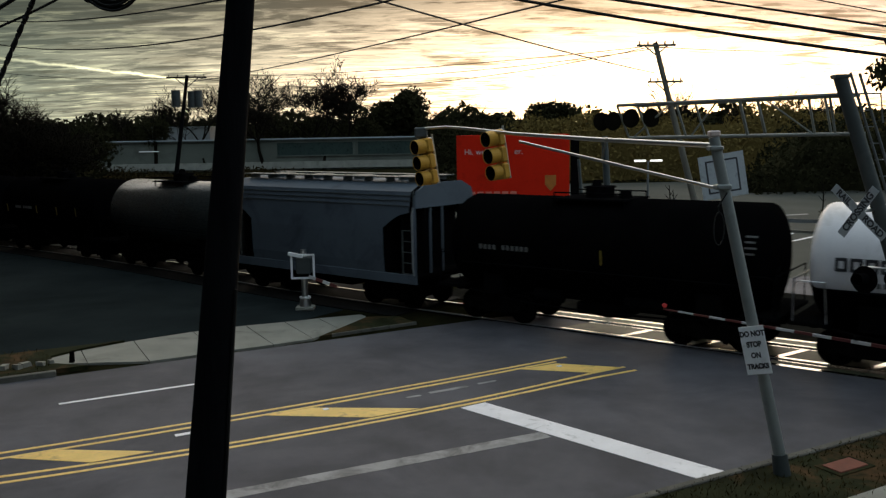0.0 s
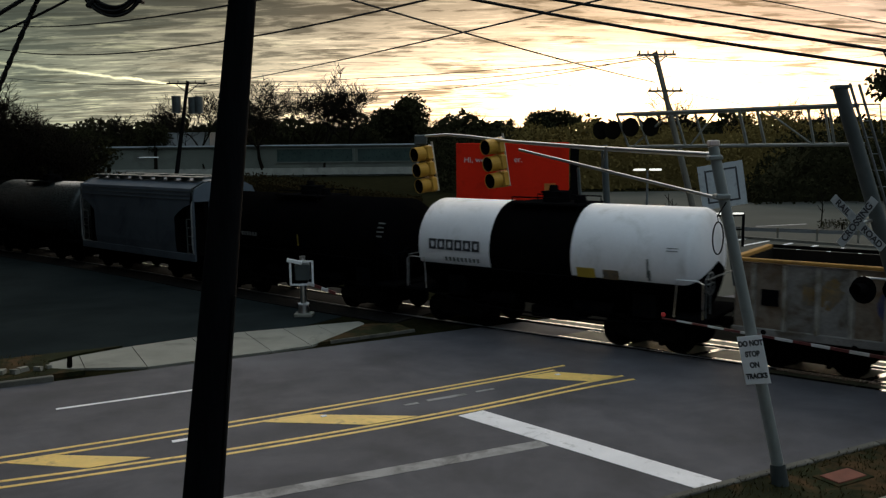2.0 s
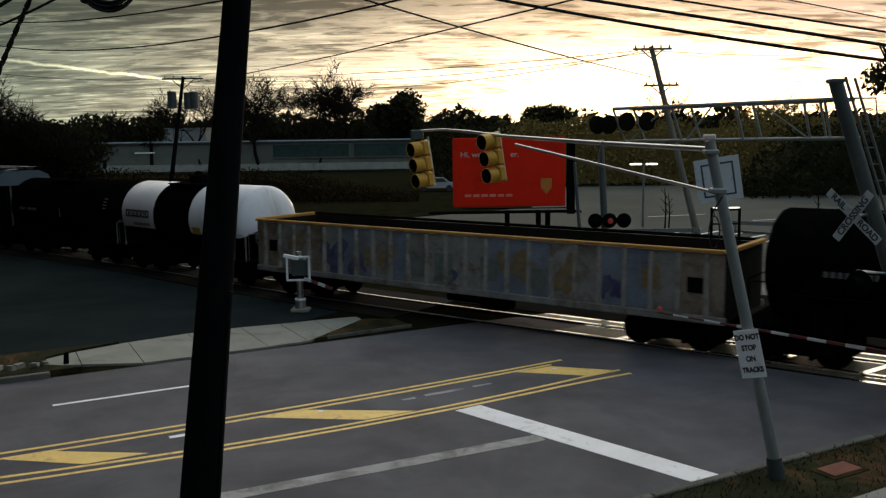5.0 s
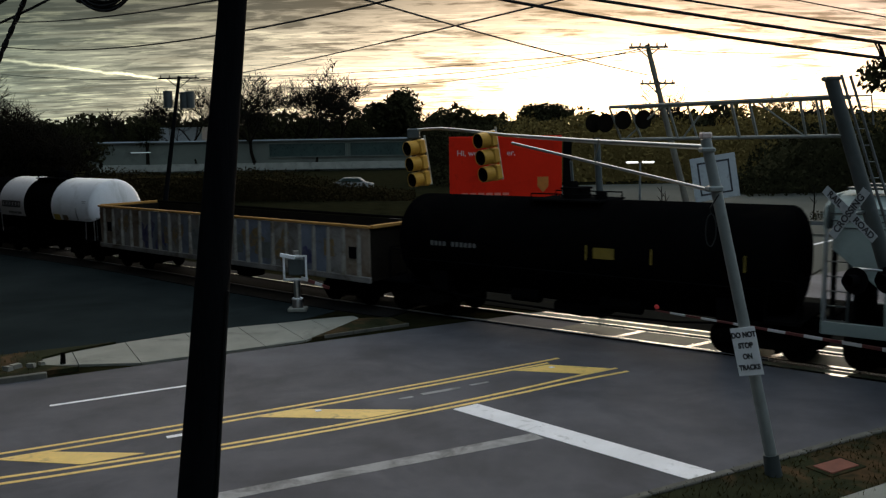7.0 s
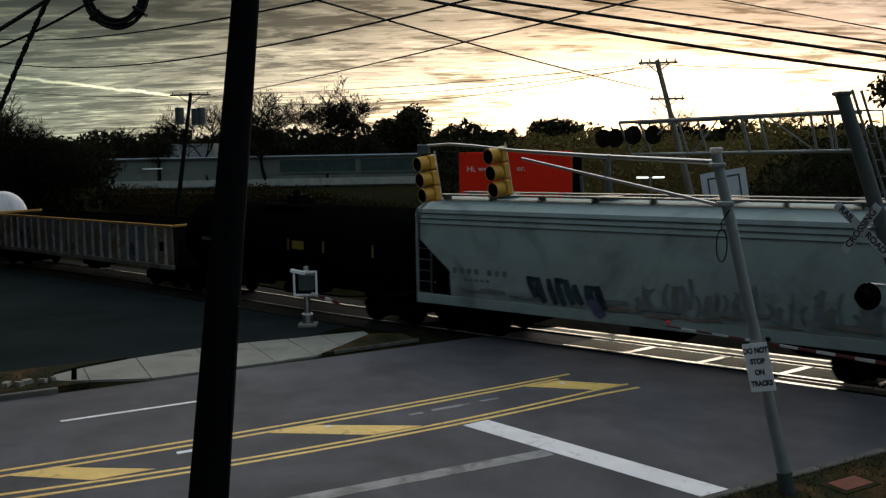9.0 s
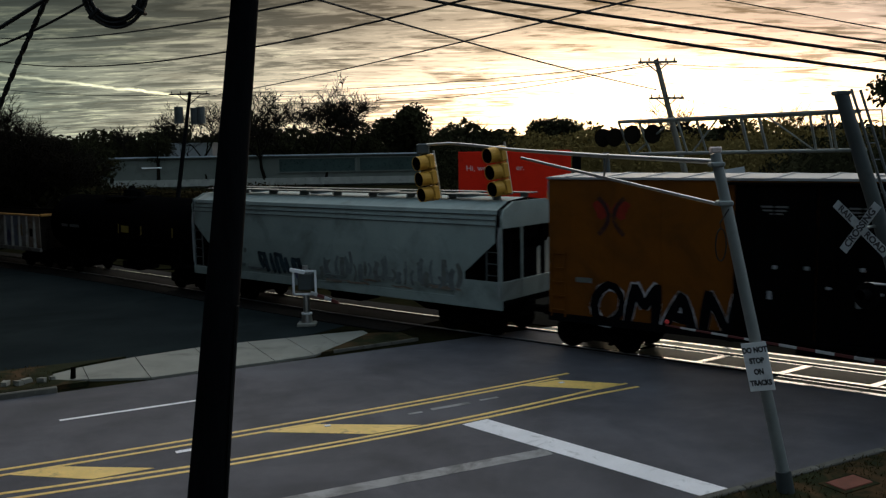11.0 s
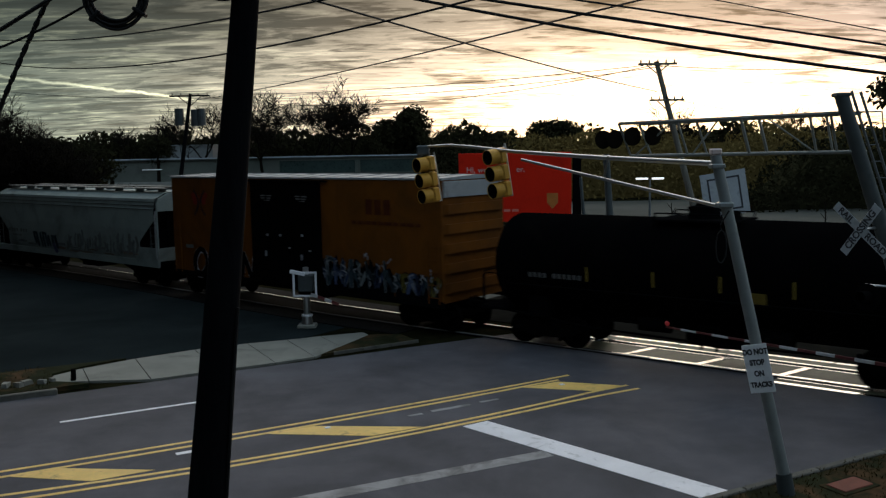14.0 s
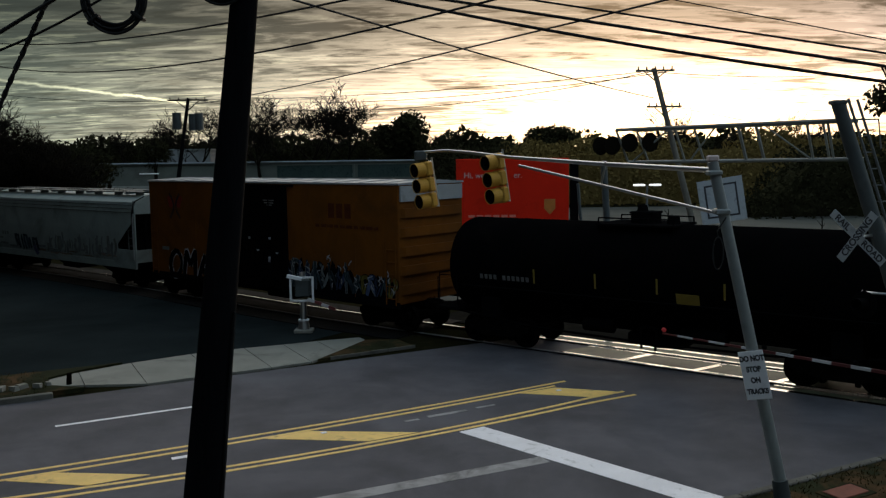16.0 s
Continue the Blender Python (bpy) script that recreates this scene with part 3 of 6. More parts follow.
def build_lines():
    def stripe(name, mat, label, pts, z=0.006):
        setting(name, Shape().slab(pts, -0.02, z), mat, label, "road marking")

    def along(a, b, n0, n1, w):
        return [road(a, n0 - w / 2), road(b, n1 - w / 2), road(b, n1 + w / 2), road(a, n0 + w / 2)]

    def curved(name, u0, u1, f, w):
        us = [u0 + (u1 - u0) * i / 24 for i in range(25)]
        pts = [road(u, f(u) - w / 2) for u in us] + [road(u, f(u) + w / 2) for u in reversed(us)]
        stripe(name, YELLOW_LINE, "worn yellow centre line on the asphalt", pts)

    curved("yellow_line", -30, 13.1, lambda u: 17.71 + 0.004 * (max(u, -3) - 5.2) ** 2, 0.1)
    curved("yellow_line", -30, 12.6, lambda u: 17.43 + 0.004 * (max(u, -3) - 4.2) ** 2, 0.1)
    curved("yellow_line", -12, 13.75, lambda u: 16.02 + 0.0105 * (min(max(u, -1), 13.0) - 6.8) ** 2, 0.1)
    curved("yellow_line", -12, 13.8, lambda u: 15.80 + 0.0085 * (min(max(u, -1), 12.2) - 6.8) ** 2, 0.1)
    for a, w, top, low, d0, d1 in ((0.08, 0.85, 17.44, 16.42, 1.3, 2.4), (4.92, 1.02, 17.38, 16.12, 1.85, 3.0), (11.45, 1.05, 17.58, 16.42, 1.3, 2.2), (-5.2, 1.0, 17.5, 16.6, 1.85, 2.95), (-10.5, 1.0, 17.5, 16.6, 1.85, 2.95)):
        stripe("yellow_hatch", YELLOW_LINE, "yellow hatch bar across the painted median", [road(a, top), road(a + w, top), road(a + d1, low), road(a + d0, low)])
    stripe("lane_line", WHITE_LINE, "white lane dash on the far lane", along(1.15, 4.25, 20.58, 20.56, 0.11))
    stripe("lane_mark", WHITE_LINE, "short white reflector mark on the asphalt", along(3.0, 3.5, 17.1, 17.1, 0.14))
    stripe("lane_line", WORN_LINE, "wide worn white lane line", along(2.2, 9.3, 13.75, 13.40, 0.36))
    stripe("worn_mark", WORN_LINE, "faint worn paint between the yellow lines", along(8.6, 9.6, 17.0, 17.0, 0.14))
    for u, n in ((12.35, 17.25), (6.1, 17.05)):
        stripe("road_stud", WHITE_LINE, "small pale reflector stud on the road", [road(u, n), road(u + 0.12, n), road(u + 0.12, n + 0.1), road(u, n + 0.1)], 0.018)
    for u, n, w in ((9.9, 17.05, 0.5), (8.0, 16.95, 0.35)):
        stripe("worn_mark", WORN_LINE, "faint worn paint between the yellow lines", along(u, u + w, n, n, 0.1))
    stripe("stop_line", WHITE_LINE, "broad white stop line across the near lane", [road(8.68, 15.7), road(9.32, 15.75), road(10.93, 10.12), road(10.3, 10.12)])


def build_track():
    bed = Shape()
    def strip(shape, s0, s1, off, half, z0, z1, step=4.0):
        k = max(1, int((s1 - s0) / step))
        for i in range(k):
            a, b = s0 + (s1 - s0) * i / k, s0 + (s1 - s0) * (i + 1) / k
            p = [rail(a, TRACK + bend(a) + off - half), rail(b, TRACK + bend(b) + off - half), rail(b, TRACK + bend(b) + off + half), rail(a, TRACK + bend(a) + off + half)]
            shape.slab(p, z0, z1)
    strip(bed, 17.8, 160, 0, 1.9, -0.1, 0.012)
    strip(bed, -60, -3.5, 0, 1.9, -0.1, 0.012)
    setting("trackbed", bed, BALLAST, "dark stone ballast under the railway track", "track bed")
    track = tagged(thing("railway_track", "steel rails on the crossing with polished heads", "railway track"), kind="structure")
    for side in (-0.75, 0.75):
        web, head = Shape(), Shape()
        strip(web, -60, 160, side, 0.03, -0.02, 0.0 + 0.03)
        strip(head, -60, 160 if side > 0 else 9.6, side, 0.042, 0.03, 0.06)
        if side < 0:
            dull = Shape()
            strip(dull, 9.6, 160, side, 0.036, 0.03, 0.058)
            part("rail_head", dull, STEEL, track, "duller steel rail head past the crossing")
        part("rail_web", web, RUST, track)
        part("rail_head", head, RAIL_TOP, track, "polished steel rail head")
    # crossing panels with steel edges
    cross = tagged(thing("level_crossing", "dark crossing panels with bright steel edges between the rails", "level crossing"), kind="structure")
    for n0, n1, count in ((TRACK - 1.38, TRACK - 0.82, 5), (TRACK - 0.66, TRACK + 0.66, 8), (TRACK + 0.82, TRACK + 1.5, 9)):
        for i in range(count):
            a = -4.9 + i * 2.15
            skew = -0.35
            f = lambda u, n: rail(u + (n - TRACK) * skew, n)
            panel = part("panel", Shape().slab([f(a, n0), f(a + 2.1, n0), f(a + 2.1, n1), f(a, n1)], -0.05, 0.022), RUBBER, cross)
            edge = Shape()
            for n in (n0 + 0.05, n1 - 0.05):
                edge.slab([f(a, n - 0.088), f(a + 2.1, n - 0.088), f(a + 2.1, n + 0.088), f(a, n + 0.088)], -0.02, 0.028)
            if n1 - n0 > 1:
                edge.slab([f(a, n0), f(a + 0.2, n0), f(a + 0.2, n1), f(a, n1)], -0.02, 0.027)
            part("edge_strip", edge, RAIL_TOP, panel, "bright worn steel edging")


build_ground()
build_kerbs()
build_apron()
kerb_rubble()
build_lines()
build_track()


# ---------- lettering ----------
def lettering(text, size, mat, parent, m, depth=0.004, spacing=1.0, bold=0.0):
    cu = bpy.data.curves.new("lettering", "FONT")
    cu.body, cu.size, cu.extrude, cu.align_x, cu.align_y, cu.space_character, cu.offset = text, size, depth, "CENTER", "CENTER", spacing, bold
    tmp = new("lettering_source", cu)
    me = bpy.data.meshes.new_from_object(tmp.evaluated_get(bpy.context.evaluated_depsgraph_get()))
    bpy.data.objects.remove(tmp)
    bpy.data.curves.remove(cu)
    me.materials.clear()
    me.materials.append(mat)
    ob = new("lettering", me)
    ob.parent, ob.matrix_basis = parent, m
    return ob


# ---------- the train ----------
TRAVEL = [(0.0, 0.0), (0.5, 2.6), (1.0, 5.66), (1.5, 8.81), (2.0, 11.94), (2.5, 14.26), (3.0, 17.37), (3.5, 20.4), (4.0, 23.46), (4.5, 26.5), (5.0, 29.5),
          (5.5, 32.5), (6.0, 35.5), (6.5, 38.53), (7.0, 40.99), (7.5, 44.19), (8.0, 47.35), (8.5, 50.36), (9.0, 53.46), (9.5, 56.45), (10.0, 59.4), (10.5, 62.4),
          (11.0, 65.4), (11.5, 68.4), (12.0, 71.67), (12.5, 74.95), (13.0, 77.4), (13.5, 80.6), (14.0, 83.7), (14.3, 85.3), (14.5, 85.3), (15.0, 85.3), (16.0, 85.3)]
WHEEL_R = 0.45


def car_pose(front, length, t):
    """The pose of a car whose leading end is front metres along at the start: x runs back to front."""
    s = front - length / 2 + t
    half = length / 2 - 1.6
    a, b = (rail(p, TRACK + bend(p)) for p in (s - half, s + half))
    mid, d = (a + b) / 2, (b - a)
    return pose(mid.x, mid.y, 0.06, 0, 0, math.degrees(math.atan2(d.y, d.x)))


# In a car's own space x points the way the train goes, y to the far side of the picture's near face: +y faces the camera.
def bogie_shape(x):
    s = Shape()
    for y in (-0.98, 0.98):
        s.prism([(x - 1.15, 0.52), (x - 0.75, 0.38), (x - 0.4, 0.30), (x + 0.4, 0.30), (x + 0.75, 0.38), (x + 1.15, 0.52), (x + 1.15, 0.68), (x + 0.55, 0.74), (x + 0.35, 0.86), (x - 0.35, 0.86), (x - 0.55, 0.74), (x - 1.15, 0.68)], "y", y - 0.07, y + 0.07)
        for k in (-0.88, 0.88):
            s.tube((x + k, y + 0.09 * (1 if y > 0 else -1), 0.45), (x + k, y + 0.2 * (1 if y > 0 else -1), 0.45), 0.12, 0.09)
        for k in (-0.18, 0.0, 0.18):
            s.tube((x + k, y, 0.36), (x + k, y, 0.74), 0.07, n=8)
    s.box(x, 0, 0.72, 0.45, 2.1, 0.22)
    for k in (-0.4, 0.4):
        s.box(x + k, 0, 0.42, 0.12, 1.75, 0.5)
    s.box(x, 0, 0.42, 1.5, 0.16, 0.5)
    s.box(x, 0, 0.60, 2.5, 1.3, 0.22)
    return s


def wheelset(parent, x):
    ob = new("wheelset")
    s = Shape()
    prof = [(0.10, -0.10), (0.14, -0.09), (0.30, -0.03), (0.40, -0.05), (0.47, -0.05), (0.47, -0.02), (0.45, 0.0), (0.445, 0.075), (0.39, 0.08), (0.30, 0.02), (0.14, 0.06), (0.10, 0.09)]
    s.lathe(prof, 22, pose(0, 0.76, 0, -90))
    s.lathe(prof, 22, pose(0, -0.76, 0, 90))
    s.tube((0, -0.98, 0), (0, 0.98, 0), 0.08)
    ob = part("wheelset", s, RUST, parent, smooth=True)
    ob.location = (x, 0, WHEEL_R)
    WHEELS.append((ob, x))
    return ob


CARS, WHEELS = [], []


def running_gear(car, length, inset):
    for end in (-1, 1):
        x = end * (length / 2 - inset)
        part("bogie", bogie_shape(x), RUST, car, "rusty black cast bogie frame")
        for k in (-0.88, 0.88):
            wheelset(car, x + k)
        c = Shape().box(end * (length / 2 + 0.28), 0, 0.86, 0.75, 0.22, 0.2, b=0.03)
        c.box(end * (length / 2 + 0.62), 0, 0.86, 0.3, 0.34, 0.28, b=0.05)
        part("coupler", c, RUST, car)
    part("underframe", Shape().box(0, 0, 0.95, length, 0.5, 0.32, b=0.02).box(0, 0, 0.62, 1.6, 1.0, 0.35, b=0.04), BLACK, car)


def new_car(name, label, front, length, inset=1.75):
    car = thing(name, label, "railway wagon", "train wagons", car_pose(front, length, 0))
    CARS.append((car, front, length))
    running_gear(car, length, inset)
    return car


def barrel(length, r, head=0.42):
    """Tank profile along z: domed heads and a cylinder."""
    pts = []
    for i in range(7):
        a = math.pi / 2 * i / 6
        pts.append((max(0.02, r * math.sin(a)), -length / 2 + head * (1 - math.cos(a))))
    return pts + [(p, -h) for p, h in reversed(pts)]


LIE = Matrix.Rotation(math.pi / 2, 4, "Y")


def tank_car(label, front, length, r, zc, mat, dome=0.0, inset=1.75):
    car = new_car("tank_wagon", label, front, length, inset)
    part("tank", Shape().lathe(barrel(length - 0.25, r), 48, Matrix.Translation((0, 0, zc)) @ LIE), mat, car, smooth=True)
    d = Shape().tube((dome, 0, zc + r - 0.1), (dome, 0, zc + r + 0.28), 0.42, n=18)
    d.box(dome, 0, zc + r + 0.3, 0.7, 0.7, 0.06, b=0.01)
    d.tube((dome + 0.1, 0, zc + r + 0.3), (dome + 0.1, 0, zc + r + 0.5), 0.17, 0.12, n=12)
    d.tube((dome - 0.85, 0.1, zc + r - 0.1), (dome - 0.85, 0.1, zc + r + 0.22), 0.2, 0.16, n=12)
    part("valve_dome", d, BLACK, car)
    p = Shape()
    for x in (dome - 1.1, dome + 1.1):
        for y in (-0.75, 0.75):
            p.tube((x, y, zc + r - 0.3), (x, y, zc + r + 0.16), 0.022, n=6)
    for y in (-0.75, 0.75):
        p.tube((dome - 1.1, y, zc + r + 0.16), (dome + 1.1, y, zc + r + 0.16), 0.022, n=6)
    part("hand_rail", p, BLACK, car)
    part("platform", Shape().box(dome, 0, zc + r - 0.02, 2.3, 1.7, 0.05), BLACK, car)
    # end platforms, saddles and the long hand rail
    for e in (-1, 1):
        x = e * (length / 2 - 0.35)
        part("end_platform", Shape().box(x, 0, 1.08, 0.9, 2.9, 0.1, b=0.01), BLACK, car)
        part("saddle", Shape().box(e * (length / 2 - 1.75), 0, zc - r * 0.86, 0.7, 2.2, 0.7, b=0.03), BLACK, car)
        h = Shape()
        h.pipe([(x + e * 0.35, 1.42, 1.1), (x + e * 0.35, 1.42, 2.05), (x + e * 0.2, 1.42, 2.12), (x - e * 0.35, 1.42, 2.12), (x - e * 0.42, 1.42, 1.1)], 0.02, 6)
        part("grab_rail", h, GALV if mat is TANK_WHITE else BLACK, car, "bent steel grab rail")
        part("end_handrail", Shape().pipe([(x + e * 0.38, 1.3, 1.15), (x + e * 0.38, 1.3, 2.15), (x + e * 0.38, -1.3, 2.15), (x + e * 0.38, -1.3, 1.15)], 0.02, 6), STEEL if mat is TANK_WHITE else BLACK, car, "steel rail across the end platform")
    wheel = Shape()
    wheel.pipe([(-length / 2 + 0.12, 0.55 + 0.3 * math.cos(a), 1.95 + 0.3 * math.sin(a)) for a in (2 * math.pi * k / 18 for k in range(19))], 0.025, 6)
    for k in range(3):
        a = math.pi * k / 3
        wheel.tube((-length / 2 + 0.12, 0.55 - 0.3 * math.cos(a), 1.95 - 0.3 * math.sin(a)), (-length / 2 + 0.12, 0.55 + 0.3 * math.cos(a), 1.95 + 0.3 * math.sin(a)), 0.015, n=5)
    wheel.tube((-length / 2 + 0.12, 0.55, 1.95), (-length / 2 + 0.12, 0.55, 1.1), 0.03, n=6)
    part("brake_wheel", wheel, STEEL if mat is TANK_WHITE else BLACK, car, "spoked hand brake wheel")
    part("brake_cylinder", Shape().tube((1.1, 0.75, 0.95), (2.0, 0.75, 0.95), 0.2, n=14).tube((2.0, 0.75, 0.95), (2.5, 0.75, 0.95), 0.04, n=6), BLACK, car)
    part("air_tank", Shape().tube((-2.1, 0.7, 0.95), (-0.9, 0.7, 0.95), 0.22, n=14), BLACK, car)
    part("brake_pipe", Shape().pipe([(-length / 2 + 0.5, 1.05, 0.98), (-length / 4, 1.05, 0.72), (0, 1.05, 0.66), (length / 4, 1.05, 0.72), (length / 2 - 0.5, 1.05, 0.98)], 0.03, 6), BLACK, car)
    part("outlet_valve", Shape().tube((0, 0, 0.35), (0, 0, 1.2), 0.18, n=12).box(0, 0, 0.42, 0.5, 0.4, 0.1), BLACK, car)
    part("side_rail", Shape().tube((-length / 2 + 0.9, 1.47, zc - 0.55), (length / 2 - 0.9, 1.47, zc - 0.55), 0.018, n=6), BLACK, car)
    return car


def bars(car, name, rows, mat, y, label):
    """Plain marks of x, z, width, height on a face."""
    s = Shape()
    for x, z, w, h in rows:
        s.box(x, y, z, w, 0.012, h)
    return part(name, s, mat, car, label)


def curved_bars(rows, r, zc, lift=0.006):
    """Marks on a barrel's near side: x, angle up in degrees, width, height."""
    s = Shape()
    for x, up, w, h in rows:
        a = radians(up)
        m = Matrix.Translation((x, (r + lift) * math.cos(a), zc + (r + lift) * math.sin(a))) @ Matrix.Rotation(a, 4, "X")
        s.box(0, 0, 0, w, 0.012, h, m)
    return s


def white_tank():
    L, r, zc = 9.75, 1.42, 2.50
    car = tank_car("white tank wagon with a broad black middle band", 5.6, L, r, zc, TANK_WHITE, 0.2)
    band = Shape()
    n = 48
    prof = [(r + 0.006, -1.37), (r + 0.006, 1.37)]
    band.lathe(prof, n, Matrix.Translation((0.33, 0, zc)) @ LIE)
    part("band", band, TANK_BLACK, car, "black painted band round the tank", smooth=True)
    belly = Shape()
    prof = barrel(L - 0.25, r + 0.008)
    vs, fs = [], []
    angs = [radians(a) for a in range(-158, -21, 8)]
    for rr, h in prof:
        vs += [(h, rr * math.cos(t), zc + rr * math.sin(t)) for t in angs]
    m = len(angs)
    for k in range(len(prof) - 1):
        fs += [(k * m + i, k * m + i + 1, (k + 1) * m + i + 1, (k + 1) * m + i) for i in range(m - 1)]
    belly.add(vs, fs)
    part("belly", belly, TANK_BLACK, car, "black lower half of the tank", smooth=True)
    # the owner's mark as six plain frames, and the number below it as bars
    for i in range(6):
        x, w, h = 3.83 - 0.327 * i, 0.27, 0.32
        ring = curved_bars([(x, 3 + math.degrees(0.5 * (h - 0.07) / r), w, 0.075), (x, 3 - math.degrees(0.5 * (h - 0.07) / r), w, 0.075), (x - w / 2 + 0.037, 3, 0.075, h), (x + w / 2 - 0.037, 3, 0.075, h)], r, zc, 0.014)
        part("owner_mark", ring, SIGN_INK, car, "dark square mark on the white paint")
    for i in range(9):
        part("number_mark", curved_bars([(3.33 - 0.15 * i, -15, 0.085, 0.13)], r, zc, 0.014), GRAF_GREY, car, "faint grey number bar")
    for d, tone in (((-1.51, -17, 0.56, 0.3), DATA_YELLOW), ((-2.27, -17, 0.48, 0.28), PATCH)):
        part("data_mark", curved_bars([d], r, zc, 0.014), tone, car, "faded yellow data panel")
    for x, up, w, h in ((-3.35, -6, 0.05, 0.5), (-3.39, -14, 0.07, 0.3), (-4.0, 17, 0.32, 0.02), (-4.0, 14, 0.32, 0.02)):
        part("stain", curved_bars([(x, up, w, h)], r, zc, 0.010), SMUDGE, car, "grey stain on the white paint")


def black_tank(front, length, marks, placard=None, label="matt black tank wagon", strips=(0.9, -2.2, -4.2, -6.0), up=-2, strip_up=-5, dome=0.3, data=0, inset=1.75):
    r, zc = 1.43, 2.42
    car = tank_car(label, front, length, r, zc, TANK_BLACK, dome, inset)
    for i in (0, 1, 2, 3, 5, 6, 7, 8, 9, 10):
        part("number_mark", curved_bars([(marks - 0.16 * i, up, 0.1, 0.14)], r, zc), STENCIL, car, "faint white stencilled number")
    for x in strips:
        part("reflector", curved_bars([(marks + x, strip_up, 0.05, 0.42)], r + 0.02, zc), PLACARD, car, "narrow yellow reflector strip")
    for i in range(4 * data):
        part("data_stencil", curved_bars([(-length / 2 + 0.62 + 0.02 * (i % 2), 28 - 6 * i, 0.3 - 0.05 * (i % 2), 0.05)], r, zc), STENCIL, car, "faint white data lines")
    if length > 13:
        part("drop_frame", Shape().tube((-0.2, 0.9, 0.42), (-0.24, 0.9, 1.1), 0.035, n=6).tube((0.2, 0.9, 0.46), (0.24, 0.9, 1.1), 0.035, n=6).tube((-0.24, 0.9, 1.06), (0.24, 0.9, 1.06), 0.04, n=6), BLACK, car, "two-legged drop frame under the tank")
    if placard:
        part("placard", curved_bars([(placard[0], placard[1], 0.62, 0.3)], r, zc), PLACARD, car, "yellow placard")
    return car


def hopper(front, length, mat, label, tag=False, mouth=(3.3, 2.75, 0.6), posts=(1.5, 0.72, 0.1)):
    """A covered hopper; mouth: heights between which the ends step in, and how roundly."""
    car = new_car("hopper_wagon", label, front, length)
    L = length / 2 - 0.15
    s = Shape()
    # curved sides: a section drawn along the car, its ends stepping in below
    side = [(1.15, 1.5), (1.6, 1.56), (2.6, 1.58), (3.5, 1.55), (3.95, 1.45), (4.2, 0.9), (4.28, 0.0)]
    width = lambda z: float(np.interp(z, [p[0] for p in side], [p[1] for p in side]))
    hi, lo, power = mouth
    levels = sorted({1.15, 1.6, 2.6, 3.5, 3.95, 4.2} | {round(lo + (hi - lo) * k / 5, 3) for k in range(6)})
    sec = [(-width(z), z) for z in levels] + [(0, 4.28)] + [(width(z), z) for z in reversed(levels)]
    half = lambda z: L - 0.1 - 1.15 * min(1.0, max(0.0, (hi - z) / (hi - lo))) ** power
    vs = [(e * half(z), y, z) for e in (-1, 1) for y, z in sec]
    n = len(sec)
    fs = [(i, i + 1, n + i + 1, n + i) for i in range(n - 1)] + [(n - 1, 0, n, 2 * n - 1)]
    s.add(vs, fs)
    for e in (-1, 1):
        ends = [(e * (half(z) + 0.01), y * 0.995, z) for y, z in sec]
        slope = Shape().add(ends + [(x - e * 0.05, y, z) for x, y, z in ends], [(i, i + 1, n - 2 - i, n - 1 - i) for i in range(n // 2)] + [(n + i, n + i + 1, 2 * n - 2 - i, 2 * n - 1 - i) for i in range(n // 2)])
        # slope takes black instead of the wagon's paint, to give its shade
        part("end_slope", slope, BLACK, car, "sloping end sheet, blackened for its shade")
        part("end_fascia", Shape().prism([(-1.5, 3.42), (1.5, 3.42), (1.52, 3.72), (1.42, 3.96), (0.9, 4.2), (-0.9, 4.2), (-1.42, 3.96), (-1.52, 3.72)], "x", e * (L + 0.12), e * (L + 0.06)), mat, car, "painted sheet across the top of the end")
        for y in posts:
            part("corner_post", Shape().box(e * (L + 0.06), y, 2.36, 0.07, 0.08, 2.2, b=0.01), mat, car, "painted upright end post")
    part("body", s, mat, car, smooth=False)
    part("side_sill", Shape().box(0, 1.5, 1.12, length - 0.1, 0.1, 0.3, b=0.01).box(0, -1.5, 1.12, length - 0.1, 0.1, 0.3, b=0.01), mat, car)
    for z, y in ((3.82, 1.497), (3.66, 1.528), (3.5, 1.556)):
        part("seam", Shape().box(0, y, z, length - 0.4, 0.03, 0.025), DULL, car, "dark welded seam along the side")
    rw = Shape()
    for y in (-0.75, 0.75):
        rw.box(0, y, 4.38, length - 0.8, 0.5, 0.03)
        for i in range(9):
            rw.box(-L + 0.6 + i * (2 * L - 1.2) / 8, y, 4.30, 0.05, 0.4, 0.16)
    part("running_board", rw, DULL, car, "grated roof walkway")
    for i in range(4):
        part("roof_hatch", Shape().tube((-L * 0.7 + i * L * 0.46, 0, 4.25), (-L * 0.7 + i * L * 0.46, 0, 4.38), 0.4, n=14), DULL, car)
    for e in (-1, 1):
        x = e * (length / 2 - 0.12)
        ld = Shape()
        for xx in (x, x - e * 0.5):
            ld.tube((xx, 1.5, 1.1), (xx, 1.5, 4.0 if xx == x else 2.7), 0.025, n=6)
        for k in range(5):
            ld.tube((x, 1.5, 1.3 + k * 0.35), (x - e * 0.5, 1.5, 1.3 + k * 0.35), 0.016, n=6)
        part("ladder", ld, DULL, car, "steel end ladder")
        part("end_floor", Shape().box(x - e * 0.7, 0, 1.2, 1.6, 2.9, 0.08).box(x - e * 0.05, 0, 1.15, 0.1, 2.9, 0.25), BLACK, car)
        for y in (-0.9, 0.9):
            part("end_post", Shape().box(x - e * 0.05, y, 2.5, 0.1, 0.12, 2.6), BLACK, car)
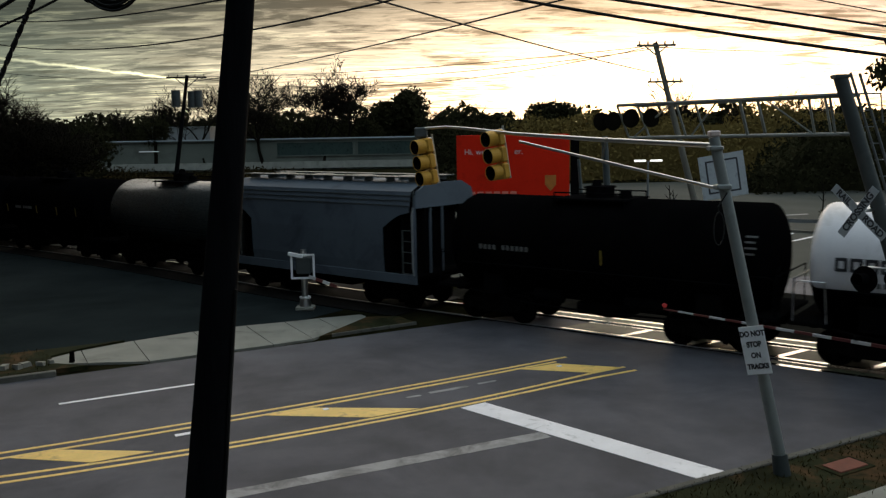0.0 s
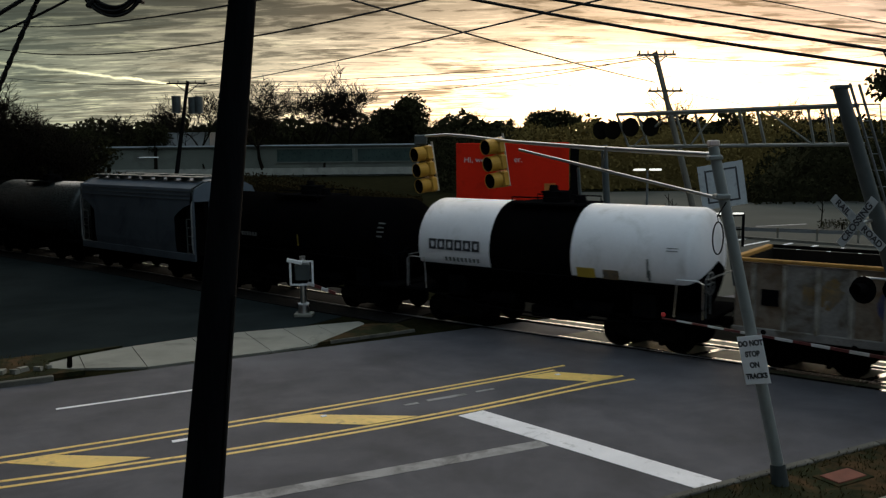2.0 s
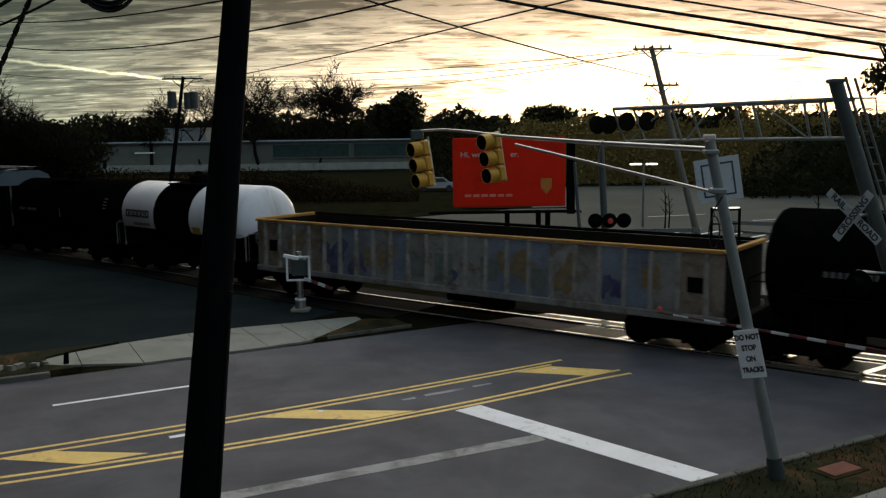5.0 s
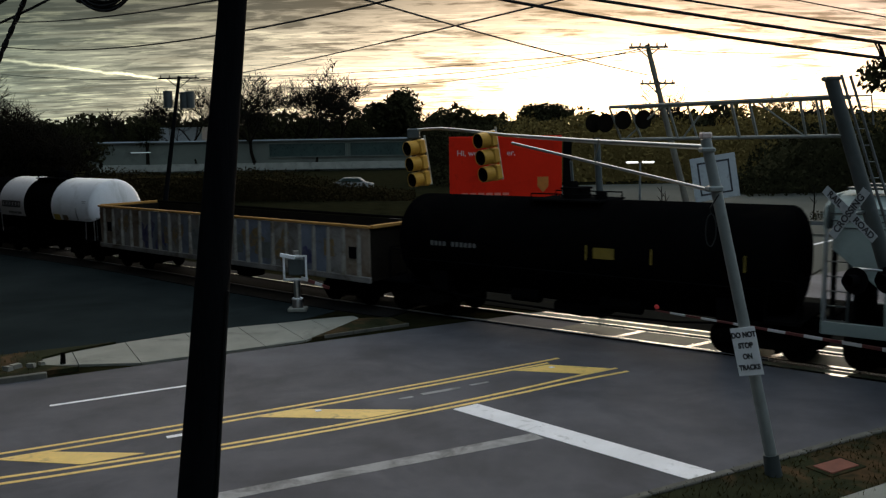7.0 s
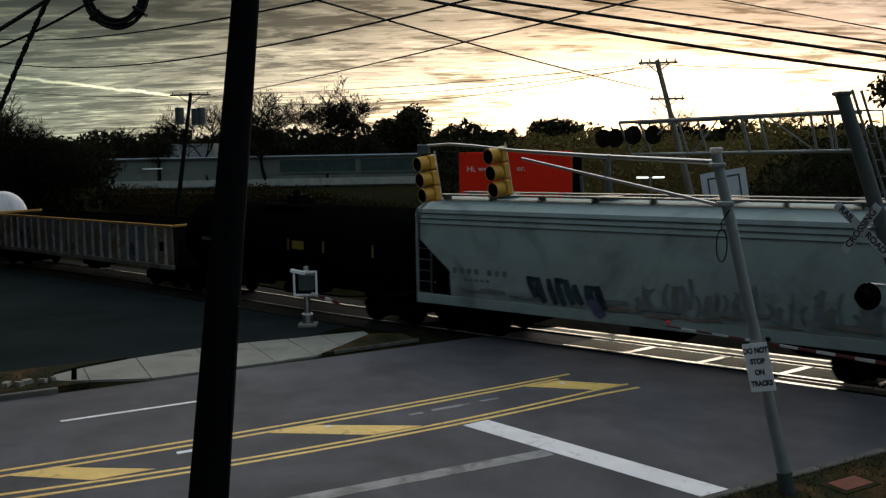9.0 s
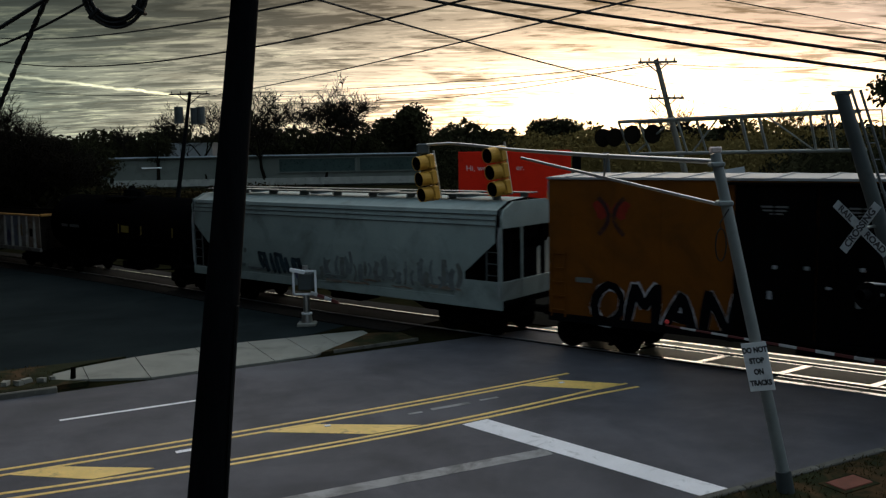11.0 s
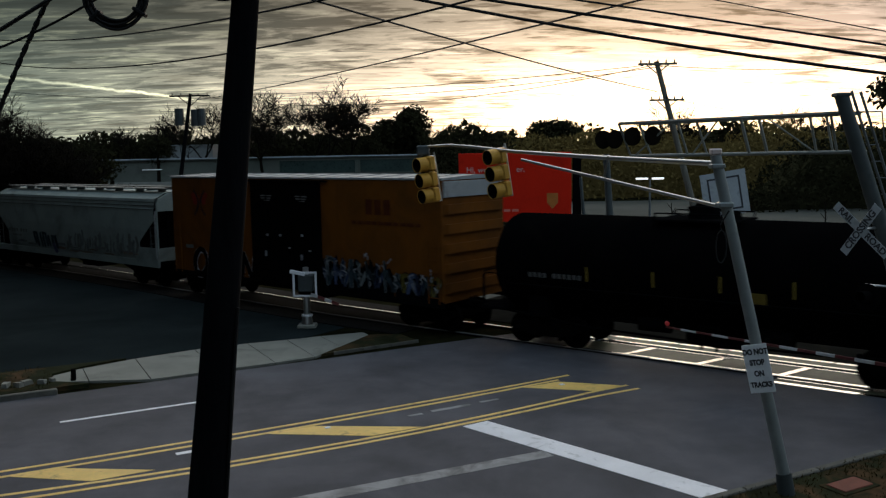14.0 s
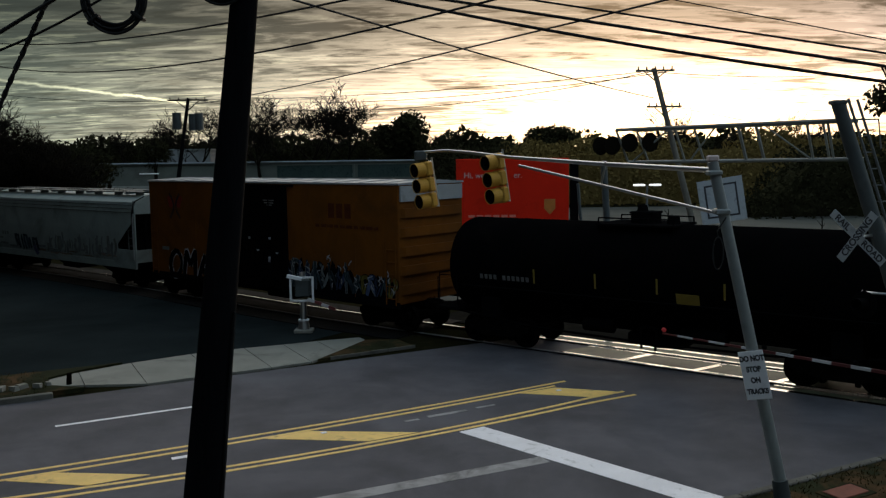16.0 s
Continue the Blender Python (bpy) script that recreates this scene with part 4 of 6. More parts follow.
        part("grab_rail", Shape().pipe([(x, 1.52, 1.25), (x, 1.58, 1.5), (x, 1.58, 3.2), (x, 1.52, 3.45)], 0.03, 6), ROOF_PALE, car, "pale upright grab rail")
        if tag and e < 0:
            part("end_plate", Shape().box(x + e * 0.02, 0, 1.5, 0.05, 3.0, 0.62, b=0.01), mat, car, "painted plate low across the end")
            part("side_plate", Shape().prism([(x - 0.02, 1.2), (x + 1.75, 1.2), (x + 1.62, 1.75), (x + 1.3, 1.82), (x - 0.02, 1.82)], "y", 1.5, 1.56), mat, car, "painted gusset closing the foot of the end")
        # added black plate blocks the view through, giving the opening's shade
        part("end_shade_plate", Shape().box(x - e * 0.62, 0, 2.2, 0.06, 2.8, 2.1), BLACK, car, "added black plate darkening the end under the slope")
    for i in range(3):
        x = -L * 0.55 + i * L * 0.55
        ch = Shape().add([(x - 1.2, -1.1, 1.2), (x + 1.2, -1.1, 1.2), (x + 1.2, 1.1, 1.2), (x - 1.2, 1.1, 1.2), (x - 0.35, -0.5, 0.5), (x + 0.35, -0.5, 0.5), (x + 0.35, 0.5, 0.5), (x - 0.35, 0.5, 0.5)],
                        [(0, 1, 2, 3), (4, 5, 6, 7), (0, 1, 5, 4), (1, 2, 6, 5), (2, 3, 7, 6), (3, 0, 4, 7)])
        part("discharge_chute", ch, BLACK, car)
    if tag:
        rnd = random.Random(7)
        hopper_tags(car, rnd)
    return car


def hopper_tags(car, rnd):
    """Dark slanting strokes, a faded number and a long smudged old piece along the lower side."""
    for i in range(8):
        x, top, low = 3.35 - 0.31 * i + rnd.uniform(-0.06, 0.06), 2.12 - 0.02 * i + rnd.uniform(-0.05, 0.06), 1.45 - 0.02 * i + rnd.uniform(-0.06, 0.1)
        g = Shape()
        ribbon(g, [(x + 0.12 - 0.28 * f + 0.05 * math.sin(3 * f), top + (low - top) * f) for f in (k / 6 for k in range(7))], rnd.uniform(0.2, 0.3), 1.588 + 0.0005 * i, True)
        part("tag_stroke", g, GRAF_TEAL, car, "dark sprayed tag stroke")
        if i % 3 == 0:
            g = Shape()
            ribbon(g, [(x + 0.2 - 0.42 * f, top - 0.03 - 0.05 * f) for f in (k / 4 for k in range(5))], 0.15, 1.594, True)
            part("tag_stroke", g, GRAF_TEAL, car, "dark sprayed tag stroke")
    for k in range(2):
        g = Shape()
        ribbon(g, [(1.55 - 0.55 * f, 1.5 - 0.2 * f - 0.1 * k + 0.1 * math.sin(6 * f + k)) for f in (j / 10 for j in range(11))], 0.14, 1.592 + 0.001 * k, True)
        part("tag_stroke", g, PLUM, car, "faded blue sprayed squiggle")
    for i in range(7):
        part("number_mark", Shape().box(6.1 - 0.27 * i - 0.2 * (i > 3), 1.584, 2.1, 0.15, 0.01, 0.17), GRAF_GREY, car, "faded grey stencilled number")
    for i in range(5):
        part("number_mark", Shape().box(5.7 - 0.2 * i, 1.582, 1.84, 0.12, 0.01, 0.08), GRAF_GREY, car, "faded grey stencilled number")
    for i in range(34):
        x = 0.1 - 0.185 * i + rnd.uniform(-0.09, 0.09)
        low, h = rnd.uniform(1.38, 1.62), rnd.uniform(0.35, 0.85)
        bow = rnd.uniform(-0.16, 0.16)
        g = Shape()
        ribbon(g, [(x + bow * math.sin(math.pi * k / 5), low + h * k / 5) for k in range(6)], rnd.uniform(0.08, 0.26), 1.583 + 0.0004 * (i % 8), True)
        part("smudge", g, SMUDGE if i % 3 else GRAF_GREY, car, "faded grey smudge of old paint")
    for i in range(16):
        g = Shape()
        x, z = rnd.uniform(-5.2, 6.2), rnd.uniform(1.32, 1.62)
        ribbon(g, [(x - k * rnd.uniform(0.15, 0.3), z + rnd.uniform(-0.02, 0.02)) for k in range(5)], rnd.uniform(0.05, 0.14), 1.5815 + 0.0002 * (i % 5), True)
        part("grime", g, GONDOLA_BROWN if i % 2 else SMUDGE, car, "brown road grime along the lower side")


def gondola():
    L = 17.5
    car = new_car("gondola_wagon", "open grey gondola wagon, rust-stained, with an ochre rim", -4.95, L)
    # far wall, ends and far rim are coloured darker than the near side
    part("side_wall", Shape().box(0, -1.5, 1.86, L - 0.1, 0.05, 1.76), GONDOLA_IN, car, "dark inner far wall")
    tones = [GONDOLA_BROWN, GONDOLA, GONDOLA, GONDOLA_BROWN, GONDOLA, GONDOLA_BLUE, GONDOLA_BLUE, GONDOLA, GONDOLA_BLUE]
    rnd = random.Random(5)
    for i in range(22):
        a, b = -L / 2 + 0.5 + i * (L - 1.0) / 22, -L / 2 + 0.5 + (i + 1) * (L - 1.0) / 22
        a, b = (a if i else -L / 2 + 0.05), (b if i < 21 else L / 2 - 0.05)
        tone = tones[21 - i] if 21 - i < 9 else rnd.choice((GONDOLA, GONDOLA_BLUE, GONDOLA_BROWN, GONDOLA))
        sheet = Shape().add([(a, 1.525, 0.98), (b, 1.525, 0.98), (b, 1.525, 2.74), (a, 1.525, 2.74), ((a + b) / 2, 1.525 - rnd.uniform(0.0, 0.03), 1.86), (a, 1.475, 0.98), (b, 1.475, 0.98), (b, 1.475, 2.74), (a, 1.475, 2.74)],
                            [(0, 1, 4), (1, 2, 4), (2, 3, 4), (3, 0, 4), (5, 6, 7, 8), (0, 1, 6, 5), (1, 2, 7, 6), (2, 3, 8, 7), (3, 0, 5, 8)])
        part("side_sheet", sheet, tone, car, "dented faded steel side sheet")
    for x in (-L / 2 + 0.06, L / 2 - 0.06):
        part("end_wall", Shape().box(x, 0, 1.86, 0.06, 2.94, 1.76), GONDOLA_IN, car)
    part("floor", Shape().box(0, 0, 1.06, L - 0.24, 2.94, 0.1), RUST, car)
    part("brake_gear", Shape().box(-1.5, 0.9, 0.72, 0.9, 0.7, 0.5, b=0.05), BLACK, car)
    for y in (-1.53, 1.53):
        part("top_rim", Shape().box(0, y, 2.8, L, 0.13, 0.09, b=0.02), GONDOLA_RIM if y > 0 else RUST, car, "ochre top rim" if y > 0 else "dark far top rim")
        part("side_sill", Shape().box(0, y, 1.03, L, 0.12, 0.2, b=0.02), GONDOLA, car)
        k = 23
        for i in range(k):
            x = -L / 2 + 0.5 + i * (L - 1.0) / (k - 1)
            sg = 1 if y > 0 else -1
            post = Shape().add([(x - 0.07, y, 2.72), (x + 0.07, y, 2.72), (x + 0.07, y, 1.12), (x - 0.07, y, 1.12), (x - 0.035, y + sg * 0.07, 2.7), (x + 0.035, y + sg * 0.07, 2.7), (x + 0.035, y + sg * 0.13, 1.12), (x - 0.035, y + sg * 0.13, 1.12)],
                               [(0, 1, 2, 3), (4, 5, 6, 7), (0, 1, 5, 4), (1, 2, 6, 5), (2, 3, 7, 6), (3, 0, 4, 7)])
            part("side_post", post, GONDOLA_POST, car)
    for x in (-L / 2, L / 2):
        part("end_rim", Shape().box(x, 0, 2.8, 0.15, 2.88, 0.12, b=0.02), GONDOLA_RIM, car)
    for x in (L / 2 - 0.9, -L / 2 + 0.8):
        bars(car, "data_mark", [(x, 1.9, 0.42, 0.4)], GRAF_DARK, 1.54, "black data panel")
    for x, z, w, h in ((L / 2 - 1.9, 2.05, 0.5, 0.5), (-L / 2 + 2.0, 2.0, 0.5, 0.6), (3.2, 1.8, 0.5, 0.7)):
        bars(car, "patch", [(x, z, w, h)], PATCH, 1.535, "ochre paint patch")
    rnd = random.Random(12)
    for x, z, w, h, paint in ((4.9, 1.75, 1.5, 0.9, PLUM), (3.6, 1.6, 0.8, 0.7, PLUM), (6.6, 2.0, 0.7, 0.6, PATCH), (2.5, 1.9, 0.6, 0.7, PATCH), (-2.6, 1.95, 1.0, 0.8, PATCH), (-4.2, 1.9, 1.1, 0.9, PATCH), (-5.6, 1.7, 0.8, 0.6, PLUM), (0.2, 1.5, 0.9, 0.5, PLUM)):
        for i in range(4):
            g = Shape()
            cx, cz = x + w * rnd.uniform(-0.4, 0.4), z + h * rnd.uniform(-0.35, 0.35)
            ribbon(g, [(cx + w * 0.25 * math.sin(2.4 * f + i), cz + h * (f - 0.5) * 0.8) for f in (j / 6 for j in range(7))], w * rnd.uniform(0.2, 0.4), 1.532 + 0.0006 * i, True)
            part("paint_blotch", g, paint, car, "faded blotch of sprayed paint")
    for x, z, w, h in ((1.2, 1.75, 0.6, 0.8), (0.1, 1.7, 0.7, 0.9), (-1.6, 1.8, 0.6, 0.7), (-3.3, 1.65, 0.5, 0.6)):
        bars(car, "faded_tag", [(x, z, w, h)], GRAF_GREY, 1.535, "faded spray paint")


def boxcar():
    L, W = 14.65, 3.25
    far = 1.53 - W
    mid = (1.53 + far) / 2
    car = new_car("box_wagon", "ochre box wagon with dark doors and spray-painted sides", -53.05, L, 1.2)
    part("body", Shape().box(0, mid, 2.95, L, W, 3.88, b=0.03), BOX_YELLOW, car)
    r = Shape().prism([(far - 0.03, 4.89), (1.56, 4.89), (1.56, 4.95), (mid, 5.02), (far - 0.03, 4.95)], "x", -L / 2 - 0.04, L / 2 + 0.04)
    top = part("roof", r, ROOF_PALE, car, "pale galvanised roof")
    for i in range(13):
        x = -L / 2 + 0.6 + i * (L - 1.2) / 12
        part("roof_rib", Shape().prism([(far, 4.94), (1.55, 4.94), (1.55, 4.97), (mid, 5.045), (far, 4.97)], "x", x - 0.045, x + 0.045), ROOF_PALE, top)
    part("side_sill", Shape().box(0, 1.5, 0.98, L, 0.1, 0.22, b=0.01).box(0, far + 0.03, 0.98, L, 0.1, 0.22, b=0.01), BLACK, car)
    for x in (1.08, -0.87):
        d = part("door", Shape().box(x, 1.56, 2.95, 1.92, 0.09, 3.7, b=0.02), BOX_DOOR, car, "dark plug door")
        h = Shape()
        for dx in (-0.55, 0.0, 0.5):
            h.tube((x + dx, 1.63, 1.3), (x + dx, 1.63, 4.5), 0.025, n=6)
        part("locking_bar", h, BOX_DOOR, d)
        part("stencil", Shape().box(x, 1.612, 4.27, 0.62, 0.01, 0.045).box(x, 1.612, 4.18, 0.55, 0.01, 0.04).box(x - 0.05, 1.612, 4.1, 0.3, 0.01, 0.035), STENCIL, d)
    for x, z, h in ((1.03, 2.82, 0.09), (0.3, 2.84, 0.09), (1.14, 2.13, 0.2), (-0.91, 2.88, 0.09), (-0.85, 2.09, 0.2), (-0.2, 2.4, 0.06), (-1.3, 2.35, 0.06)):
        part("door_plate", Shape().box(x, 1.645, z, 0.11, 0.03, h, b=0.008), GRAF_PALE, car, "small bright metal plate on the door")
    part("door_rail", Shape().box(0.1, 1.6, 1.06, 4.6, 0.12, 0.08), BOX_DOOR, car)
    part("door_rail", Shape().box(0.1, 1.6, 4.82, 4.6, 0.12, 0.06), BOX_DOOR, car)
    for e in (-1, 1):
        pan = Shape().box(e * (L / 2 + 0.03), mid, 4.6, 0.06, W - 0.12, 0.5, b=0.01)
        part("end_panel", pan, ROOF_PALE, car, "pale unpainted upper end panel")
        for k in range(5):
            rib = Shape().prism([(-W / 2 + 0.1, 0), (-W / 2 + 0.22, 0.11), (W / 2 - 0.22, 0.11), (W / 2 - 0.1, 0)], "z", -0.15, 0.15, Matrix.Translation((e * L / 2, mid, 1.5 + k * 0.62)) @ Matrix.Rotation(radians(-90 * e), 4, "Z"))
            part("end_rib", rib, BOX_YELLOW, car)
        ld = Shape()
        for xx in (L / 2 - 0.12, L / 2 - 0.55):
            ld.tube((e * xx, 1.57, 1.0), (e * xx, 1.57, 3.0), 0.02, n=6)
        for k in range(5):
            ld.tube((e * (L / 2 - 0.12), 1.57, 1.2 + 0.4 * k), (e * (L / 2 - 0.55), 1.57, 1.2 + 0.4 * k), 0.015, n=6)
        part("ladder", ld, BOX_YELLOW, car)
    for i in range(11):
        x = -L / 2 + 0.7 + i * (L - 1.4) / 10
        if abs(x - 0.1) > 2.1:
            part("side_seam", Shape().box(x, 1.532, 2.95, 0.035, 0.012, 3.8), BOX_YELLOW, car, "riveted seam between side sheets")
    # emblem, wording bars and spray paint
    x0, z0 = 5.38, 3.9
    for sgn in (-1, 1):
        lobe = Shape()
        ribbon(lobe, [(x0 + sgn * (0.14 + 0.34 * f), z0 + 0.2 * math.sin(f * 2.2)) for f in (k / 6 for k in range(7))], 0.5, 1.541, True)
        part("emblem", lobe, FADED_RED, car, "faded red lobe of the emblem")
        arc = Shape()
        ribbon(arc, [(x0 + sgn * (0.08 + 0.3 * (2 * f - 1) ** 2), z0 + 0.5 * (2 * f - 1)) for f in (k / 8 for k in range(9))], 0.12, 1.545)
        part("emblem_arc", arc, EMBLEM_DARK, car, "faded dark arc of the emblem")
    for i in range(3):
        part("wording", Shape().box(-4.17 - 0.41 * i, 1.538, 3.99, 0.3, 0.01, 0.5), FADED_BROWN, car, "faded brown lettering as a plain bar")
    for i in range(10):
        part("wording", Shape().box(-3.45 - 0.32 * i, 1.538, 3.46, 0.2 + 0.05 * (i % 3), 0.01, 0.11), FADED_BROWN, car, "faded brown lettering as a plain bar")
    part("worn_patch", Shape().box(6.2, 1.538, 2.1, 0.5, 0.01, 0.14), GRAF_GREY, car, "pale worn patch")
    rnd = random.Random(3)
    loop = [(0.5 + 0.5 * math.cos(a), 0.5 + 0.5 * math.sin(a)) for a in (2 * math.pi * k / 12 + 0.2 for k in range(13))]
    glyphs = ([loop], [[(0.02, 0), (0.1, 1)], [(0.1, 1), (0.5, 0.45)], [(0.5, 0.45), (0.85, 1)], [(0.85, 1), (0.95, 0)]],
              [[(0, 0), (0.45, 1)], [(0.45, 1), (1, 0)], [(0.2, 0.38), (0.8, 0.38)]], [[(0.05, 0), (0.05, 1)], [(0.05, 1), (0.9, 0.05)], [(0.95, 0), (0.95, 1.05)]])
    for k, (strokes, x, w) in enumerate(zip(glyphs, (5.95, 4.92, 3.9, 2.86), (0.82, 0.86, 0.86, 0.78))):
        for mat, width, y in ((GRAF_WHITE, 0.31, 1.541), (GRAF_DARK, 0.265, 1.547)):
            g = Shape()
            for q, pts in enumerate(strokes):
                line = [(x - w * px - 0.16 * pz, 0.98 + (1.02 + 0.14 * (k % 2)) * pz - 0.03 * k + rnd.uniform(-0.05, 0.05)) for px, pz in pts]
                if len(line) == 2:
                    line = [(line[0][0] + (line[1][0] - line[0][0]) * f, line[0][1] + (line[1][1] - line[0][1]) * f) for f in (j / 5 for j in range(6))]
                ribbon(g, line, width * rnd.uniform(0.88, 1.1), y + 0.0006 * q + 0.0002 * k, True)
            part("tag_letter", g, mat, car, "sprayed letter shape in black with a white rim")
    mural(car, rnd, -3.05, 1.72, 4.4, 1.35, 11, "dark teal spray paint mural")
    mural(car, rnd, -6.25, 1.55, 1.9, 0.95, 6, "blue and olive spray paint mural", (GRAF_TEAL, OLIVE_SPRAY, GRAF_BLUE, DEEP_BLUE))


def mural(car, rnd, x, z, w, h, k, label, tones=None):
    """Overlapping sprayed shapes: a ragged dark ground, tumbling letter-like bands with thin pale rims, and flecks."""
    tones = tones or (SMUDGE, GRAF_TEAL, DEEP_BLUE, GRAF_TEAL, GRAF_BLUE, DEEP_BLUE, GRAF_TEAL)
    ground = Shape()
    n = 4 * k
    outline = [(x - w / 2, z - h / 2)] + [(x - w / 2 + w * i / n, z + h * (0.22 + 0.12 * math.sin(i * 1.9) + 0.1 * math.sin(i * 0.7 + 1) - 0.3 * (i < 2) - 0.25 * (i > n - 2))) for i in range(n + 1)] + [(x + w / 2, z - h / 2)]
    ground.prism(outline, "y", 1.52, 1.540)
    part("mural_ground", ground, GRAF_DARK, car, label)
    y = 1.543
    for i in range(k):
        cx = x + w / 2 - (i + 0.5) * w / k
        tone = tones[i % len(tones)]
        lean, cw, ch = rnd.uniform(-0.16, 0.24), w / k * 0.5, h * rnd.uniform(0.3, 0.42)
        a0 = rnd.choice((-1.3, 0.3, 1.9, 3.4))
        curls = [[(cx + cw * 0.8 - lean * (f - 0.5), z - ch + 2 * ch * f * rnd.uniform(0.92, 1.0)) for f in (j / 5 for j in range(6))],
                 [(cx - cw * 0.1 + cw * math.cos(a0 + 2.3 * f), z + 0.12 * h + 0.5 * ch * math.sin(a0 + 2.3 * f)) for f in (j / 7 for j in range(8))],
                 [(cx + cw * (0.5 - 1.1 * f) - 0.1 * f, z - 0.9 * ch + 1.3 * ch * (f if i % 2 else 1 - f)) for f in (j / 5 for j in range(6))]]
        for path in curls:
            width = rnd.uniform(0.07, 0.2)
            rim, fill = Shape(), Shape()
            ribbon(rim, path, width + 0.06, y, True)
            ribbon(fill, path, width, y + 0.0012, True)
            y += 0.0018
            part("mural_rim", rim, (GRAF_DARK, MURAL_RIM, GRAF_DARK, GRAF_DARK)[rnd.randrange(4)], car, "rim of spray paint")
            part("mural_band", fill, tone, car, "dark sprayed band")
        for _ in range(2):
            g = Shape()
            fx, fz = cx + rnd.uniform(-0.5, 0.5) * w / k, z + h * rnd.uniform(-0.35, 0.42)
            ribbon(g, [(fx, fz), (fx + rnd.uniform(-0.12, 0.12), fz + 0.1), (fx + rnd.uniform(-0.2, 0.2), fz + 0.18)], 0.045, y, True)
            part("mural_fleck", g, GRAF_PALE, car, "pale fleck of spray paint")


def ribbon(shape, pts, width, y, taper=False):
    """A flat painted stroke along points of x, z."""
    n = len(pts)
    vs = []
    for i, (x, z) in enumerate(pts):
        a, b = pts[max(0, i - 1)], pts[min(n - 1, i + 1)]
        d = Vector((b[0] - a[0], b[1] - a[1])).normalized()
        w = width / 2 * (0.6 + 0.4 * math.sin(math.pi * (i + 0.5) / n) if taper else 1)
        vs += [(x - d.y * w, y, z + d.x * w), (x + d.y * w, y, z - d.x * w)]
    vs += [(p[0], p[1] - 0.004, p[2]) for p in vs]
    m = 2 * n
    fs = [(2 * i, 2 * i + 1, 2 * i + 3, 2 * i + 2) for i in range(n - 1)]
    fs += [(2 * i, 2 * i + 2, m + 2 * i + 2, m + 2 * i) for i in range(n - 1)] + [(2 * i + 1, 2 * i + 3, m + 2 * i + 3, m + 2 * i + 1) for i in range(n - 1)]
    shape.add(vs, fs)


def build_train():
    black_tank(58.5, 10.2, 3.0)
    black_tank(47.3, 10.2, 3.0)
    tank_car("dull grey tank wagon", 36.5, 9.0, 1.42, 2.5, TANK_GREY)
    hopper(26.5, 9.5, HOPPER_BLUE, "blue-grey covered hopper wagon")
    black_tank(16.25, 10.2, 3.55, strips=(-4.0,), data=1)
    white_tank()
    gondola()
    black_tank(-22.95, 12.75, 4.6, (-1.27, 2), "matt black tank wagon with a yellow placard", strips=(-5.35, -7.25, -9.7), up=0, strip_up=2, inset=1.0)
    hopper(-36.2, 15.4, HOPPER_GREY, "pale grey covered hopper wagon with spray paint", True, (3.0, 2.05, 1.0), (1.5, 0.4))
    boxcar()
    black_tank(-69.0, 13.6, 5.15, (-1.27, -17), "long matt black tank wagon", strips=(-1.85, -3.8, -5.6, -7.4), up=-10, strip_up=-5, dome=0.5, inset=1.92)


build_train()


# ---------- street furniture ----------
def aim(p, q):
    """A pose at p whose z axis points at q."""
    p, q = Vector(p), Vector(q)
    return Matrix.Translation(p) @ (q - p).to_track_quat("Z", "Y").to_matrix().to_4x4()


def near_pole():
    ob = thing("utility_pole", "dark weathered wooden utility pole with a slight lean", "utility pole", m=Matrix.Translation((-2.4, 7.0, 0.0)))
    a, b, c = Vector((0, 0, -0.3)), Vector((0.35, 0, 2.89)), Vector((1.25, 0, 10.5))
    s = Shape().pipe([a, b, (0.6, 0, 5.0), (0.84, 0, 6.96), (0.98, 0, 8.2), c], [0.18, 0.168, 0.135, 0.108, 0.1, 0.095], 20)
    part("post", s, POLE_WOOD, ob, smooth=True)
    g = Shape().pipe([(0.175, -0.06, -0.2), (0.525, -0.06, 2.9), (0.62, -0.06, 3.9), (0.70, -0.06, 4.6)], 0.012, 6)
    part("ground_wire", g, CABLE, ob, "thin ground wire down the post")
    return ob


